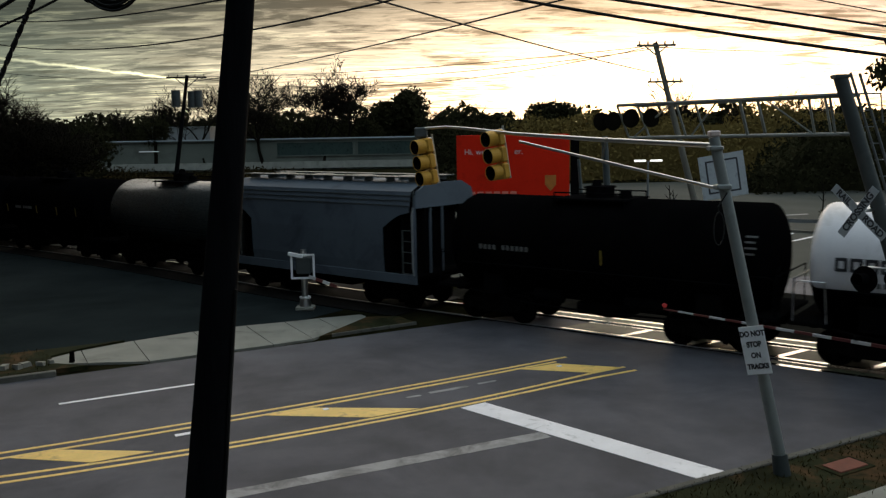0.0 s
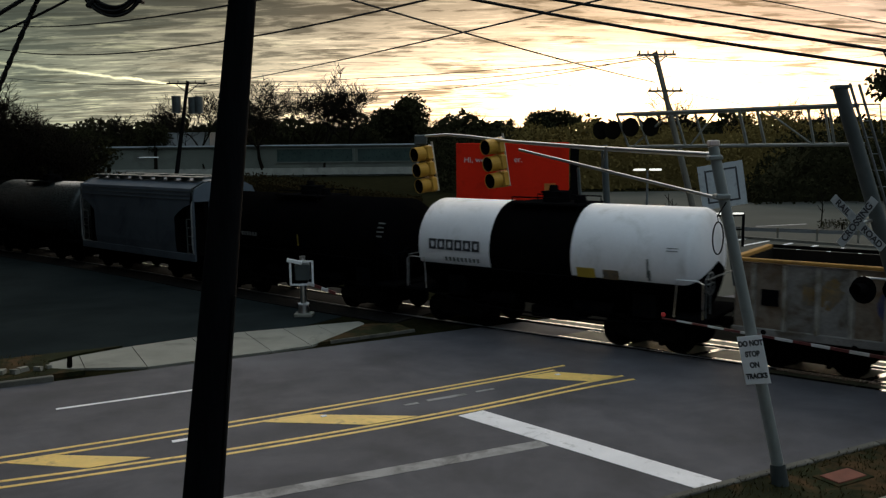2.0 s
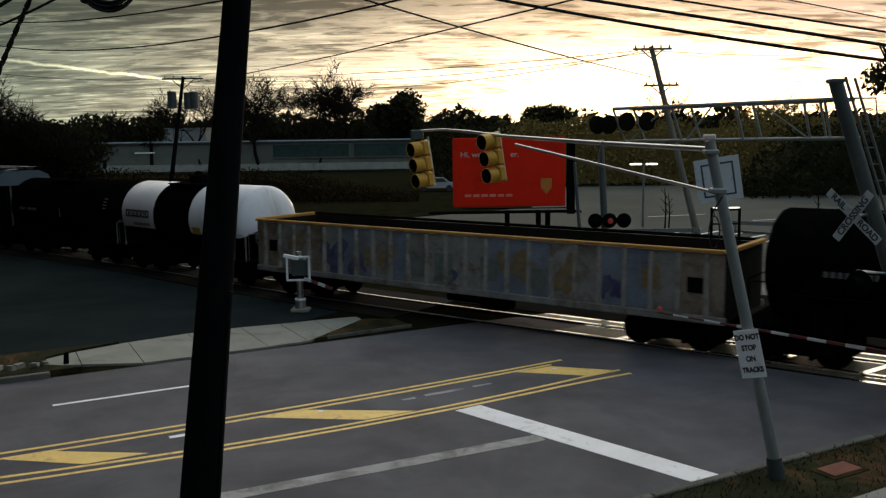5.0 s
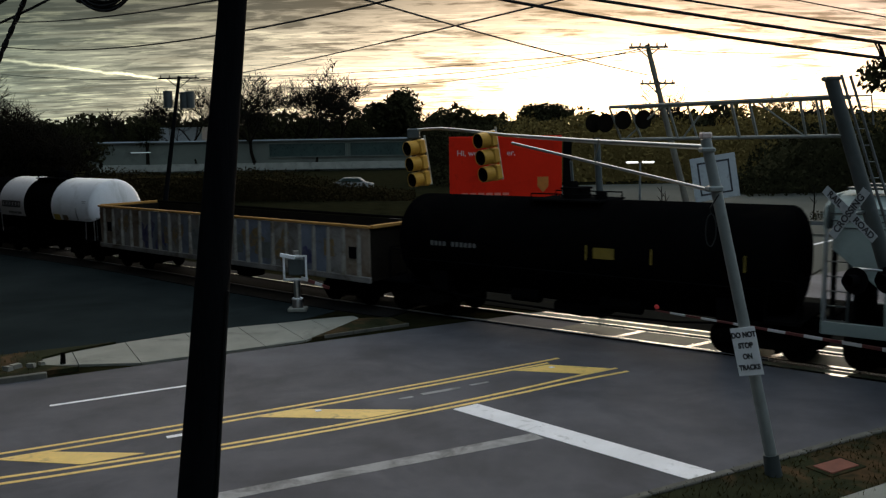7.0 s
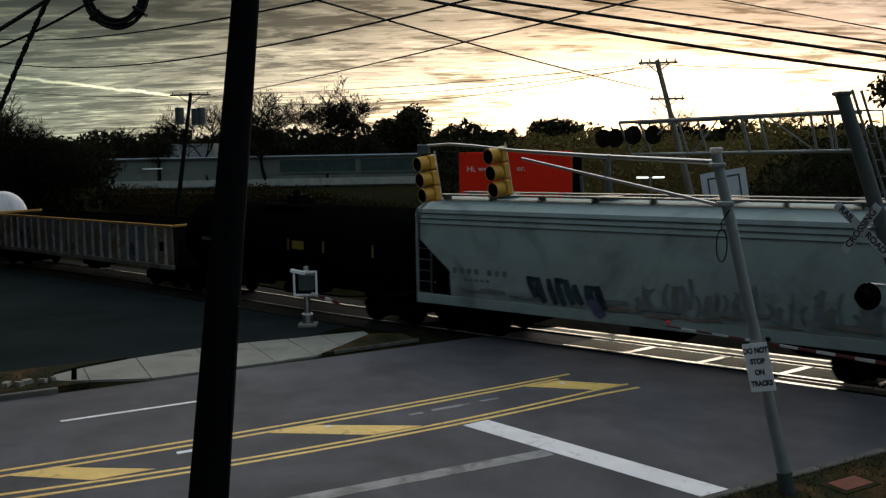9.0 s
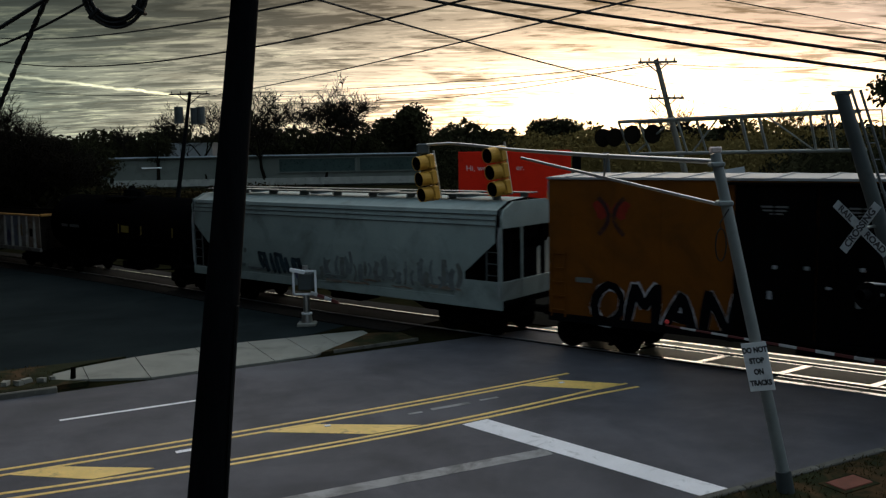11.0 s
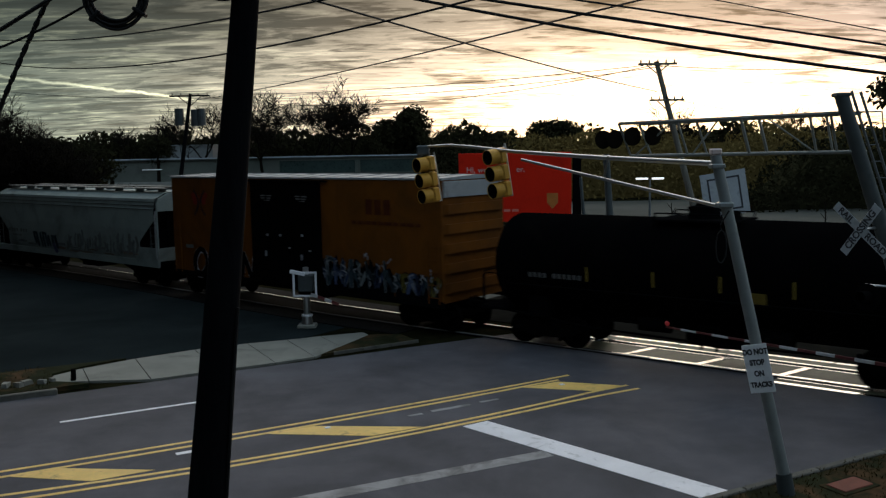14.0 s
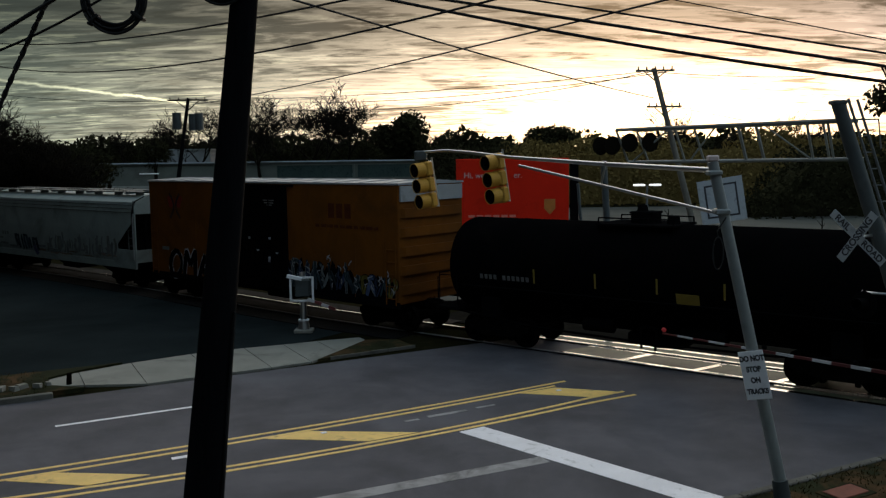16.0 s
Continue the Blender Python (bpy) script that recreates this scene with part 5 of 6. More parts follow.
def signal_head(name, place, yaw, size=1.08):
    """Three yellow sections with visors; y is the side that the lenses face."""
    ob = thing(name, "yellow three-section traffic signal seen from its side", "traffic signal", "traffic signals on the mast arm", place @ pose(0, 0, 0, 0, 0, yaw))
    h = size / 3
    for i in range(3):
        z = (1 - i) * h
        sec = part("section", Shape().box(0, 0.0, z, 0.33, 0.20, h - 0.012, b=0.04), SIGNAL_YELLOW, ob)
        part("lens", Shape().lathe([(0.02, 0.0), (0.1, 0.0), (0.145, -0.03)], 18, Matrix.Translation((0, 0.135, z)) @ pose(0, 0, 0, -90)), LENS_DARK, sec, "unlit round lens")
        v = Shape()
        n = 18
        vs = []
        for y in (0.11, 0.35):
            for r in (0.168, 0.158):
                vs += [(r * math.cos(t), y, z + r * math.sin(t)) for t in (radians(-75 + 330 * j / n) for j in range(n + 1))]
        k = n + 1
        fs = []
        for j in range(n):
            fs += [(j, j + 1, 2 * k + j + 1, 2 * k + j), (k + j, k + j + 1, 3 * k + j + 1, 3 * k + j), (2 * k + j, 2 * k + j + 1, 3 * k + j + 1, 3 * k + j)]
        v.add(vs, fs)
        part("visor", v, SIGNAL_YELLOW, sec)
        part("visor_lining", Shape().lathe([(0.152, 0.0), (0.152, 0.22), (0.156, 0.22), (0.157, 0.0)], 20, Matrix.Translation((0, 0.12, z)) @ pose(0, 0, 0, -90)), LENS_DARK, sec, "black inside of the visor")
    part("bracket", Shape().tube((0, -0.2, size * 0.56), (0, -0.2, -size * 0.5), 0.025, n=8).tube((0, -0.2, -size * 0.48), (0, 0, -size * 0.48), 0.02, n=8).tube((0, -0.2, size * 0.48), (0, 0, size * 0.48), 0.02, n=8), GALV, ob, "galvanised hanger bracket")
    return ob


def mast():
    base, top = Vector((5.58, 13.82, 0.1)), Vector((4.31, 13.9, 5.70))
    ob = thing("signal_mast", "leaning galvanised traffic signal mast with a long curved arm", "signal mast", m=Matrix.Translation(base))
    d = top - base
    part("pole", Shape().tube((0, 0, 0), d, 0.10, 0.085, 18), MAST_GREY, ob, smooth=True)
    part("base_sleeve", Shape().tube((0, 0, -0.15), d * 0.065, 0.15, 0.125, 16), DULL, ob, "wide base sleeve", smooth=True)
    part("cap", Shape().box(d.x, d.y, d.z + 0.05, 0.17, 0.17, 0.1, b=0.02), PALE_INK, ob, "pale pole cap")
    arm = [Vector((4.34, 14.0, 5.56)), Vector((2.9, 16.2, 5.665)), Vector((1.45, 18.3, 5.80)), Vector((0.6, 19.2, 5.92)), Vector((0.1, 19.7, 5.97)), Vector((-0.4, 20.05, 5.95)), Vector((-0.62, 20.2, 5.88))]
    part("arm", Shape().pipe([p - base for p in arm], [0.045, 0.041, 0.036, 0.033, 0.030, 0.028, 0.026], 12), GALV, ob, "curved galvanised arm", smooth=True)
    br = [Vector((4.42, 13.95, 4.87)), Vector((1.6, 18.2, 5.63))]
    part("brace", Shape().pipe([p - base for p in br], 0.029, 12), GALV, ob, "straight brace under the arm", smooth=True)
    st = Shape().tube(Vector((3.0, 16.0, 5.7)) - base, Vector((2.95, 16.15, 5.3)) - base, 0.022, n=8)
    part("strut", st, GALV, ob)
    part("clamp", Shape().box(-1.12, 0.06, 4.80, 0.24, 0.24, 0.09, b=0.02), MAST_GREY, ob)
    part("clamp", Shape().box(-1.25, 0.07, 5.42, 0.225, 0.225, 0.08, b=0.02), MAST_GREY, ob)
    loop = [Vector((-1.10, -0.12, 4.72)), Vector((-1.24, -0.13, 4.5))] + [Vector((-1.22 + 0.085 * math.cos(t), -0.13, 4.15 + 0.26 * math.sin(t))) for t in (math.pi / 2 - 2 * math.pi * i / 20 for i in range(21))]
    part("cable_loop", Shape().pipe(loop, 0.012, 6), CABLE, ob, "hanging loop of black cable")
    return ob


def sign_plate(name, label, place, w, h, yaw, lean, lines=(), border=False, face=None):
    ob = thing(name, label, "sign", m=place @ pose(0, 0, 0, 90, 0, yaw) @ pose(0, 0, 0, 0, 0, lean))
    part("plate", Shape().box(0, 0, 0, w, h, 0.012, b=0.004), face or SIGN_WHITE, ob)
    if border:
        b = Shape()
        t = 0.04 * w
        for cx, cy, sx, sy in ((0, h * 0.36, w * 0.72, t), (0, -h * 0.36, w * 0.72, t), (w * 0.36 - t / 2, 0, t, h * 0.72 - t), (-w * 0.36 + t / 2, 0, t, h * 0.72 - t)):
            b.box(cx, cy, 0.0085, sx, sy, 0.005)
        part("border", b, SIGN_INK, ob, "black line border")
    for text, size, y in lines:
        lettering(text, size, SIGN_INK, ob, Matrix.Translation((0, y, 0.008)) @ Matrix.Diagonal((0.80, 1.0, 1.0, 1.0)), 0.003, bold=0.006)
    return ob


def crossing_signal():
    base, top = Vector((9.98, 17.0, 0.0)), Vector((7.68, 17.0, 6.78))
    d = (top - base)
    ob = thing("crossing_signal", "tall leaning steel crossing signal with a cantilever truss and flashing lights", "crossing signal", m=Matrix.Translation(base))
    part("column", Shape().tube((0, 0, 0), d, 0.165, 0.13, 20), DULL, ob, smooth=True)
    part("column_cap", Shape().box(d.x, d.y, d.z, 0.28, 0.28, 0.08, b=0.02), DULL, ob)
    part("footing", Shape().box(0, 0, 0.1, 0.7, 0.7, 0.3, b=0.03), CONCRETE, ob)
    for off, up in ((0.24, 0.08), (0.42, 0.06)):
        part("ladder_rail", Shape().tube((off, 0.1, 0.3), d + Vector((off, 0.1, up)), 0.028, n=8), STEEL, ob, "steel ladder rail")
    for k in range(20):
        p = d * ((k + 1) / 21)
        part("rung", Shape().tube(p + Vector((0.24, 0.1, 0)), p + Vector((0.42, 0.1, 0)), 0.013, n=6), STEEL, ob)
    part("rail_bracket", Shape().pipe([d + Vector((0.1, 0.1, -0.33)), d + Vector((0.85, 0.1, -0.33)), d + Vector((0.92, 0.1, -0.9))], 0.02, 6), STEEL, ob)
    # truss over the road
    a1, b1 = Vector((7.78, 17.0, 6.44)) - base, Vector((3.78, 19.0, 6.36)) - base
    a0, b0 = Vector((7.92, 17.0, 5.68)) - base, Vector((4.05, 19.0, 5.66)) - base
    back = Vector((0.58, 0.58, 0))
    for p, q in ((a1, b1), (a0, b0)):
        for o in (Vector((0, 0, 0)), back):
            part("chord", Shape().tube(p + o, q + o, 0.036, n=8), TRUSS, ob, "long steel truss tube", smooth=True)
    for f in (0.06, 0.145, 0.435, 0.72, 1.0):
        for o in (Vector((0, 0, 0)), back):
            part("strut", Shape().tube(a1.lerp(b1, f) + o, a0.lerp(b0, f) + o, 0.034 if f == 0.435 else 0.026, n=6), TRUSS, ob)
        for a, b in ((a1, b1), (a0, b0)):
            part("strut", Shape().tube(a.lerp(b, f), a.lerp(b, f) + back, 0.018, n=6), TRUSS, ob)
    for f, g in ((0.33, 0.15), (0.53, 0.70), (0.74, 0.98)):
        part("diagonal", Shape().tube(a1.lerp(b1, f), a0.lerp(b0, g), 0.02, n=6), TRUSS, ob)
    for k, f in enumerate((0.9, 1.0, 1.09, 1.15)):
        p = a0.lerp(b0, f) + Vector((0, -0.15, 0.42 - 0.05 * (k > 1)))
        lamp = part("flasher", Shape().lathe([(0.05, -0.12), (0.1, -0.11), (0.12, -0.02), (0.125, 0.0), (0.205, 0.0), (0.205, 0.015), (0.02, 0.02)], 20, Matrix.Translation(p) @ pose(0, 0, 0, 90, 0, 20)), BARK, ob, "rusty round flasher backboard")
    # crossbuck
    c = Vector((7.97, 16.62, 4.19)) - base
    for text, tilt, ln in (("CROSSING", 54, 1.16), ("RAIL     ROAD", -40, 1.42)):
        m = Matrix.Translation(c + (Vector((-0.012, -0.008, 0)) if tilt > 0 else Vector((0, 0, 0)))) @ pose(0, 0, 0, 90, 0, -58) @ pose(0, 0, 0, 0, 0, tilt)
        # the blades' shade is in their dimmer white
        blade = part("blade", Shape().box(0, 0, 0, ln, 0.18, 0.006, m=m, b=0.002), SIGN_DIM, ob, "white crossbuck blade")
        for word, x in ((("CROSSING", 0.0),) if tilt > 0 else (("RAIL", -0.41), ("ROAD", 0.4))):
            lettering(word, 0.19 if tilt > 0 else 0.18, SIGN_INK, blade, m @ Matrix.Translation((x, 0, 0.005)), 0.002, bold=0.006)
    part("blade_bracket", Shape().tube(c + Vector((0, 0.02, 0)), c + Vector((0.45, 0.35, 0)), 0.03, n=8), GALV, ob)
    # flashing lamp pair beside the column
    for dx in (-0.3, 0.42):
        p = Vector((8.47 + dx * 0.9, 16.72, 2.85)) - base
        f = part("flasher", Shape().lathe([(0.05, -0.16), (0.11, -0.14), (0.13, 0.0), (0.27, 0.0), (0.27, 0.015), (0.02, 0.02)], 20, Matrix.Translation(p) @ pose(0, 0, 0, 85, 0, -58)), BLACK, ob, "black round flasher backboard")
        part("hood", Shape().lathe([(0.13, 0.0), (0.125, 0.28), (0.115, 0.28), (0.12, 0.01)], 18, Matrix.Translation(p) @ pose(0, 0, 0, 85, 0, -58)), BLACK, f)
    part("lamp_arm", Shape().tube(Vector((8.2, 16.85, 3.08)) - base, Vector((9.1, 16.85, 3.0)) - base, 0.025, n=8), GALV, ob)
    # lowered gate
    tip, root = Vector((5.41, 21.19, 1.4)) - base, Vector((9.6, 17.4, 1.2)) - base
    part("gate_housing", Shape().box(root.x + 0.1, root.y, 1.1, 0.5, 0.55, 0.75, b=0.04).box(root.x + 0.1, root.y, 0.4, 0.22, 0.22, 0.8), GALV, ob)
    n = 14
    for k in range(n):
        p, q = root.lerp(tip, k / n), root.lerp(tip, (k + 1) / n)
        part("gate_stripe", Shape().box(0, 0, 0, 0.03, 0.075 - 0.003 * k, (q - p).length, m=aim((p + q) / 2, q)), GATE_RED if k % 2 else GATE_WHITE, ob)
    for f in (0.995, 0.55, 0.2):
        p = root.lerp(tip, f) + Vector((0, -0.02, 0.1))
        part("gate_lamp", Shape().lathe([(0.02, -0.03), (0.05, -0.03), (0.055, 0.04), (0.03, 0.05)], 12, Matrix.Translation(p) @ pose(0, 0, 0, 90)), GATE_LAMP if f > 0.9 else BLACK, ob, "small gate lamp")
    return ob


def far_gate():
    base = Vector((-4.75, 28.85, 0.0))
    ob = thing("crossing_gate", "silver crossing gate post with a lowered striped arm", "crossing gate", m=Matrix.Translation(base))
    part("footing", Shape().box(0, 0, 0.06, 0.62, 0.5, 0.12, b=0.02), CONCRETE, ob, "pale footing block")
    part("collar", Shape().tube((0, 0, 0.4), (0, 0, 0.45), 0.19, n=14), SIGN_WHITE, ob)
    part("post", Shape().tube((0, 0, 0.1), (0, 0, 1.1), 0.11, n=14).tube((0, 0, 0.1), (0, 0, 0.4), 0.2, 0.16, n=14), GALV, ob, smooth=True)
    box = part("housing", Shape().box(0, 0, 1.52, 0.5, 0.36, 0.58, b=0.04), DULL, ob, "dark grey mechanism housing")
    fr = Shape()
    for x in (-0.37, 0.37):
        fr.box(x, -0.26, 1.5, 0.065, 0.05, 0.8)
    for z in (1.12, 1.9):
        fr.box(0, -0.26, z, 0.79, 0.05, 0.06)
    part("frame", fr, SIGN_WHITE, box, "bright white square frame")
    part("cap", Shape().tube((0, 0, 1.8), (0, 0, 2.05), 0.1, n=10), GALV, ob)
    part("counterweight", Shape().box(-0.62, -0.3, 1.82, 0.5, 0.1, 0.12, pose(0, 0, 0, 0, 12, 0), b=0.01), SIGN_WHITE, ob, "white counterweight arm")
    a, b = Vector((0.2, -0.3, 1.18)), Vector((1.15, -0.55, 0.86))
    n = 4
    for k in range(n):
        p, q = a.lerp(b, k / n), a.lerp(b, (k + 1) / n)
        part("gate_stripe", Shape().box(0, 0, 0, 0.035, 0.1, (q - p).length, m=aim((p + q) / 2, q)), GATE_RED if k % 2 else GATE_WHITE, ob)


def distant_flasher():
    """A second crossing signal across the tracks with red lamps."""
    ob = thing("crossing_signal", "steel crossing signal across the tracks with a lit red lamp", "crossing signal", m=Matrix.Translation((6.82, 35.0, 0)))
    part("column", Shape().tube((0, 0, 0), (-0.35, 0, 5.6), 0.15, 0.13, 14), DULL, ob, smooth=True)
    part("lamp_arm", Shape().tube((-0.7, -0.1, 2.35), (0.8, -0.1, 2.35), 0.03, n=8), GALV, ob)
    for x, lit in ((-0.55, False), (0.02, True), (0.6, False)):
        f = part("flasher", Shape().lathe([(0.05, 0.16), (0.11, 0.14), (0.13, 0.0), (0.30, 0.0), (0.30, -0.015), (0.02, -0.02)], 18, Matrix.Translation((x, -0.2, 2.35)) @ pose(0, 0, 0, 90)), BLACK, ob, "black round flasher backboard")
        if lit:
            part("lens", Shape().lathe([(0.02, 0.0), (0.08, 0.0), (0.11, -0.02)], 18, Matrix.Translation((x, -0.42, 2.35)) @ pose(0, 0, 0, 90)), GLASS_RED, f, "glowing red lens")


def red_board():
    ob = thing("billboard", "red advertising board with pale lettering on dark legs", "billboard", m=pose(4.4, 55.0, 0, 0, 0, 0))
    part("panel", Shape().box(0, 0, 3.5, 7.1, 0.35, 4.35, b=0.03), RED_PANEL, ob, "red printed face")
    part("side_post", Shape().box(3.95, 0.2, 3.1, 0.5, 0.4, 4.6, b=0.03), BLACK, ob)
    part("catwalk", Shape().box(-0.3, -0.3, 1.0, 9.6, 0.9, 0.12).box(0.3, -0.6, 1.25, 6.5, 0.06, 0.06), BLACK, ob)
    for x in (-0.1, 1.9, 2.5):
        part("leg", Shape().box(x, 0.3, 0.5, 0.3, 0.3, 1.1), BLACK, ob)
    lettering("Hi, we're", 0.5, PALE_INK, ob, pose(-2.15, -0.19, 4.62, 90))
    lettering("er.", 0.5, PALE_INK, ob, pose(0.35, -0.19, 4.62, 90))
    for k in range(6):
        part("small_print", Shape().box(-2.6 + 0.52 * k, -0.178, 2.05, 0.4, 0.01, 0.16), RED_PRINT, ob, "small pale print as plain bars")
    part("emblem", Shape().prism([(2.0, 3.1), (2.7, 3.1), (2.7, 2.5), (2.35, 2.1), (2.0, 2.5)], "y", -0.19, -0.176), GOLD, ob, "gold shield emblem")


def long_building():
    ob = thing("warehouse", "long low pale building with dark window bands", "building", m=Matrix.Translation((-33.5, 150, 0)))
    part("wall", Shape().box(0, 6, 2.55, 58, 12, 5.1), PALE_WALL, ob)
    part("roof", Shape().box(0, 6, 5.2, 58.8, 12.8, 0.25), PALE_WALL, ob)
    part("parapet", Shape().box(0, -0.45, 5.38, 58.8, 0.25, 0.2), SIGN_DIM, ob, "pale parapet strip")
    part("plinth", Shape().box(0, -0.25, 0.9, 58, 0.4, 1.2), CONCRETE, ob, "pale concrete plinth")
    for x, w in ((11.5, 13.0), (24.0, 10.2)):
        win = part("window", Shape().box(x, -0.02, 3.6, w, 0.2, 2.2), WINDOW_DARK, ob, "long band of dark glazing")
        part("frame", Shape().box(x, -0.1, 4.78, w + 0.6, 0.3, 0.18).box(x, -0.1, 2.45, w + 0.6, 0.3, 0.18).box(x + w / 2 + 0.2, -0.1, 3.6, 0.3, 0.3, 2.4), PALE_WALL, win)
    part("wall_lamp", Shape().box(-17, -0.2, 3.6, 3.4, 0.2, 0.14), STRIP_LAMP, ob, "glowing pale strip")
    b2 = thing("house", "pale flat-roofed building behind the warehouse", "building", m=Matrix.Translation((-48.2, 160, 0)))
    part("wall", Shape().box(0, 4, 3.85, 11.2, 8, 7.7), ROOF_PALE, b2)
    part("roof", Shape().box(0, 4, 7.78, 11.5, 8.4, 0.2), ROOF_PALE, b2)


def utility_pole(label, base, top, r, arms, wood, cans=()):
    base, top = Vector(base), Vector(top)
    ob = thing("utility_pole", label, "utility pole", "distant utility poles", Matrix.Translation(base))
    d = top - base
    part("post", Shape().tube((0, 0, 0), d, r * 1.25, r * 0.8, 10), wood, ob, smooth=True)
    for f, w in arms:
        p = d * f
        arm = part("crossarm", Shape().box(p.x, p.y - 0.15, p.z, w, 0.11, 0.11), wood, ob)
        for k in range(5):
            x = p.x - w / 2 + w * (k + 0.3) / 4.6
            part("insulator", Shape().tube((x, p.y - 0.15, p.z), (x, p.y - 0.15, p.z + 0.22), 0.05, 0.03, n=6), BLACK, arm)
        for k in (-0.3, 0.3):
            part("arm_brace", Shape().tube((p.x + w * k, p.y - 0.1, p.z), (p.x, p.y - 0.1, p.z - w * 0.25), 0.035, n=5), wood, arm)
    for x, z in cans:
        part("transformer", Shape().tube((x, -0.1, z), (x, -0.1, z + 1.3), 0.36, n=14), DULL, ob, "grey transformer can")
    return ob


def wire(a, b, sag, r, label="black overhead cable", before=0.0, after=0.0):
    """A cable hung through a and b, carried on along the same curve before and after them."""
    a, b = Vector(a), Vector(b)
    pts = []
    for i in range(33):
        f = -before + (1 + before + after) * i / 32
        p = a + (b - a) * f
        p.z -= sag * 4 * f * (1 - f)
        pts.append(p)
    tagged(part("overhead_cable", Shape().pipe(pts, r, 6), CABLE), label, "cable", "overhead cables")


def lamp_post(p, h):
    ob = thing("street_lamp", "twin-headed lot lamp, lit", "street lamp", "lot lamps", Matrix.Translation(p))
    part("pole", Shape().tube((0, 0, 0), (0, 0, h), 0.09, 0.06, 10), STEEL, ob)
    for x in (-0.5, 0.5):
        part("lamp_head", Shape().box(x, 0, h + 0.02, 0.72, 0.3, 0.12, b=0.03), LAMP_WHITE, ob, "bright lamp head")


# ---------- trees ----------
def bare_tree(x, y, h, seed, label="leafless tree with fine bare branches", spread=0.36, z=0.0, levels=5, twig_r=0.05, ratio=(0.58, 0.8)):
    rnd = random.Random(seed)
    trunk, twig = Shape(), Shape()

    def grow(p, d, length, r, lv):
        steps = 3 if lv < 3 else 2
        pts, rs = [p], [r]
        for i in range(steps):
            d = (d + Vector((rnd.uniform(-1, 1), rnd.uniform(-1, 1), rnd.uniform(-0.1, 0.6))) * 0.17).normalized()
            p = p + d * length / steps
            pts.append(p)
            rs.append(r * (1 - 0.35 * (i + 1) / steps))
        (trunk if lv < 2 else twig).pipe(pts, rs, 6 if lv < 2 else 3)
        if lv >= levels:
            return
        for k in range(rnd.choice((3, 4)) if lv in (0, levels - 1) else 3):
            ax = Vector((rnd.uniform(-1, 1), rnd.uniform(-1, 1), rnd.uniform(-0.25, 0.5))).normalized()
            nd = (d * (1 - spread) + ax * (spread + 0.25)).normalized()
            grow(pts[-1] if k == 0 or lv == 0 else pts[rnd.choice((-1, -2, -2))], nd, length * rnd.uniform(*ratio), max(rs[-1] * 0.7, twig_r), lv + 1)

    grow(Vector((0, 0, 0)), Vector((0, 0, 1)), h * 0.24, h * 0.017, 0)
    ob = thing("tree", label, "tree", "bare trees on the skyline", Matrix.Translation((x, y, z)))
    part("trunk", trunk, BARK, ob)
    part("crown", twig, BARK, ob, "web of fine bare twigs")
    return ob


def leaf_cloud(shape, rnd, centre, radii, count, size):
    """Small leaf clumps spread through an uneven lump."""
    for _ in range(count):
        v = Vector((rnd.gauss(0, 1), rnd.gauss(0, 1), rnd.gauss(0, 1))).normalized() * (rnd.random() ** 0.4)
        c = Vector((centre[0] + v.x * radii[0], centre[1] + v.y * radii[1], centre[2] + v.z * radii[2]))
        s = size * rnd.uniform(0.5, 1.2)
        a, b = Vector((rnd.gauss(0, 1), rnd.gauss(0, 1), rnd.gauss(0, 1))).normalized() * s, Vector((rnd.gauss(0, 1), rnd.gauss(0, 1), rnd.gauss(0, 1))).normalized() * s
        k = len(shape.v)
        shape.v += [tuple(c - a), tuple(c + b * 0.6), tuple(c + a), tuple(c - b * 0.6)]
        shape.f.append((k, k + 1, k + 2, k + 3))


def leafy_tree(x, y, h, w, seed, z=0.0, flat=1.0, label="dark leafy tree against the sunset", n=2600):
    rnd = random.Random(seed)
    ob = thing("tree", label, "tree", "leafy trees on the skyline", Matrix.Translation((x, y, z)))
    t = Shape().pipe([(0, 0, 0), (0.1, 0, h * 0.3), (0, 0.1, h * 0.6), (0.2, 0, h * 0.85)], [h * 0.03, h * 0.025, h * 0.016, h * 0.006], 8)
    for k in range(7):
        a = rnd.uniform(0, 6.28)
        t.pipe([(0, 0, h * rnd.uniform(0.25, 0.5)), (math.cos(a) * w * 0.2, math.sin(a) * w * 0.2, h * 0.6), (math.cos(a) * w * 0.38, math.sin(a) * w * 0.38, h * 0.72)], [h * 0.012, h * 0.008, h * 0.003], 5)
    part("trunk", t, BARK, ob)
    c = Shape()
    for k in range(16):
        a, q = rnd.uniform(0, 6.28), rnd.random() ** 0.6
        rr = w * 0.34 * q
        zz = h * (0.62 + 0.2 * flat * rnd.uniform(-1, 1) * (1.1 - q))
        leaf_cloud(c, rnd, (math.cos(a) * rr, math.sin(a) * rr, zz), (w * 0.2, w * 0.2, h * 0.15 * flat), n // 16, w * 0.035)
    part("crown", c, LEAF, ob, "dense dark foliage")
    return ob


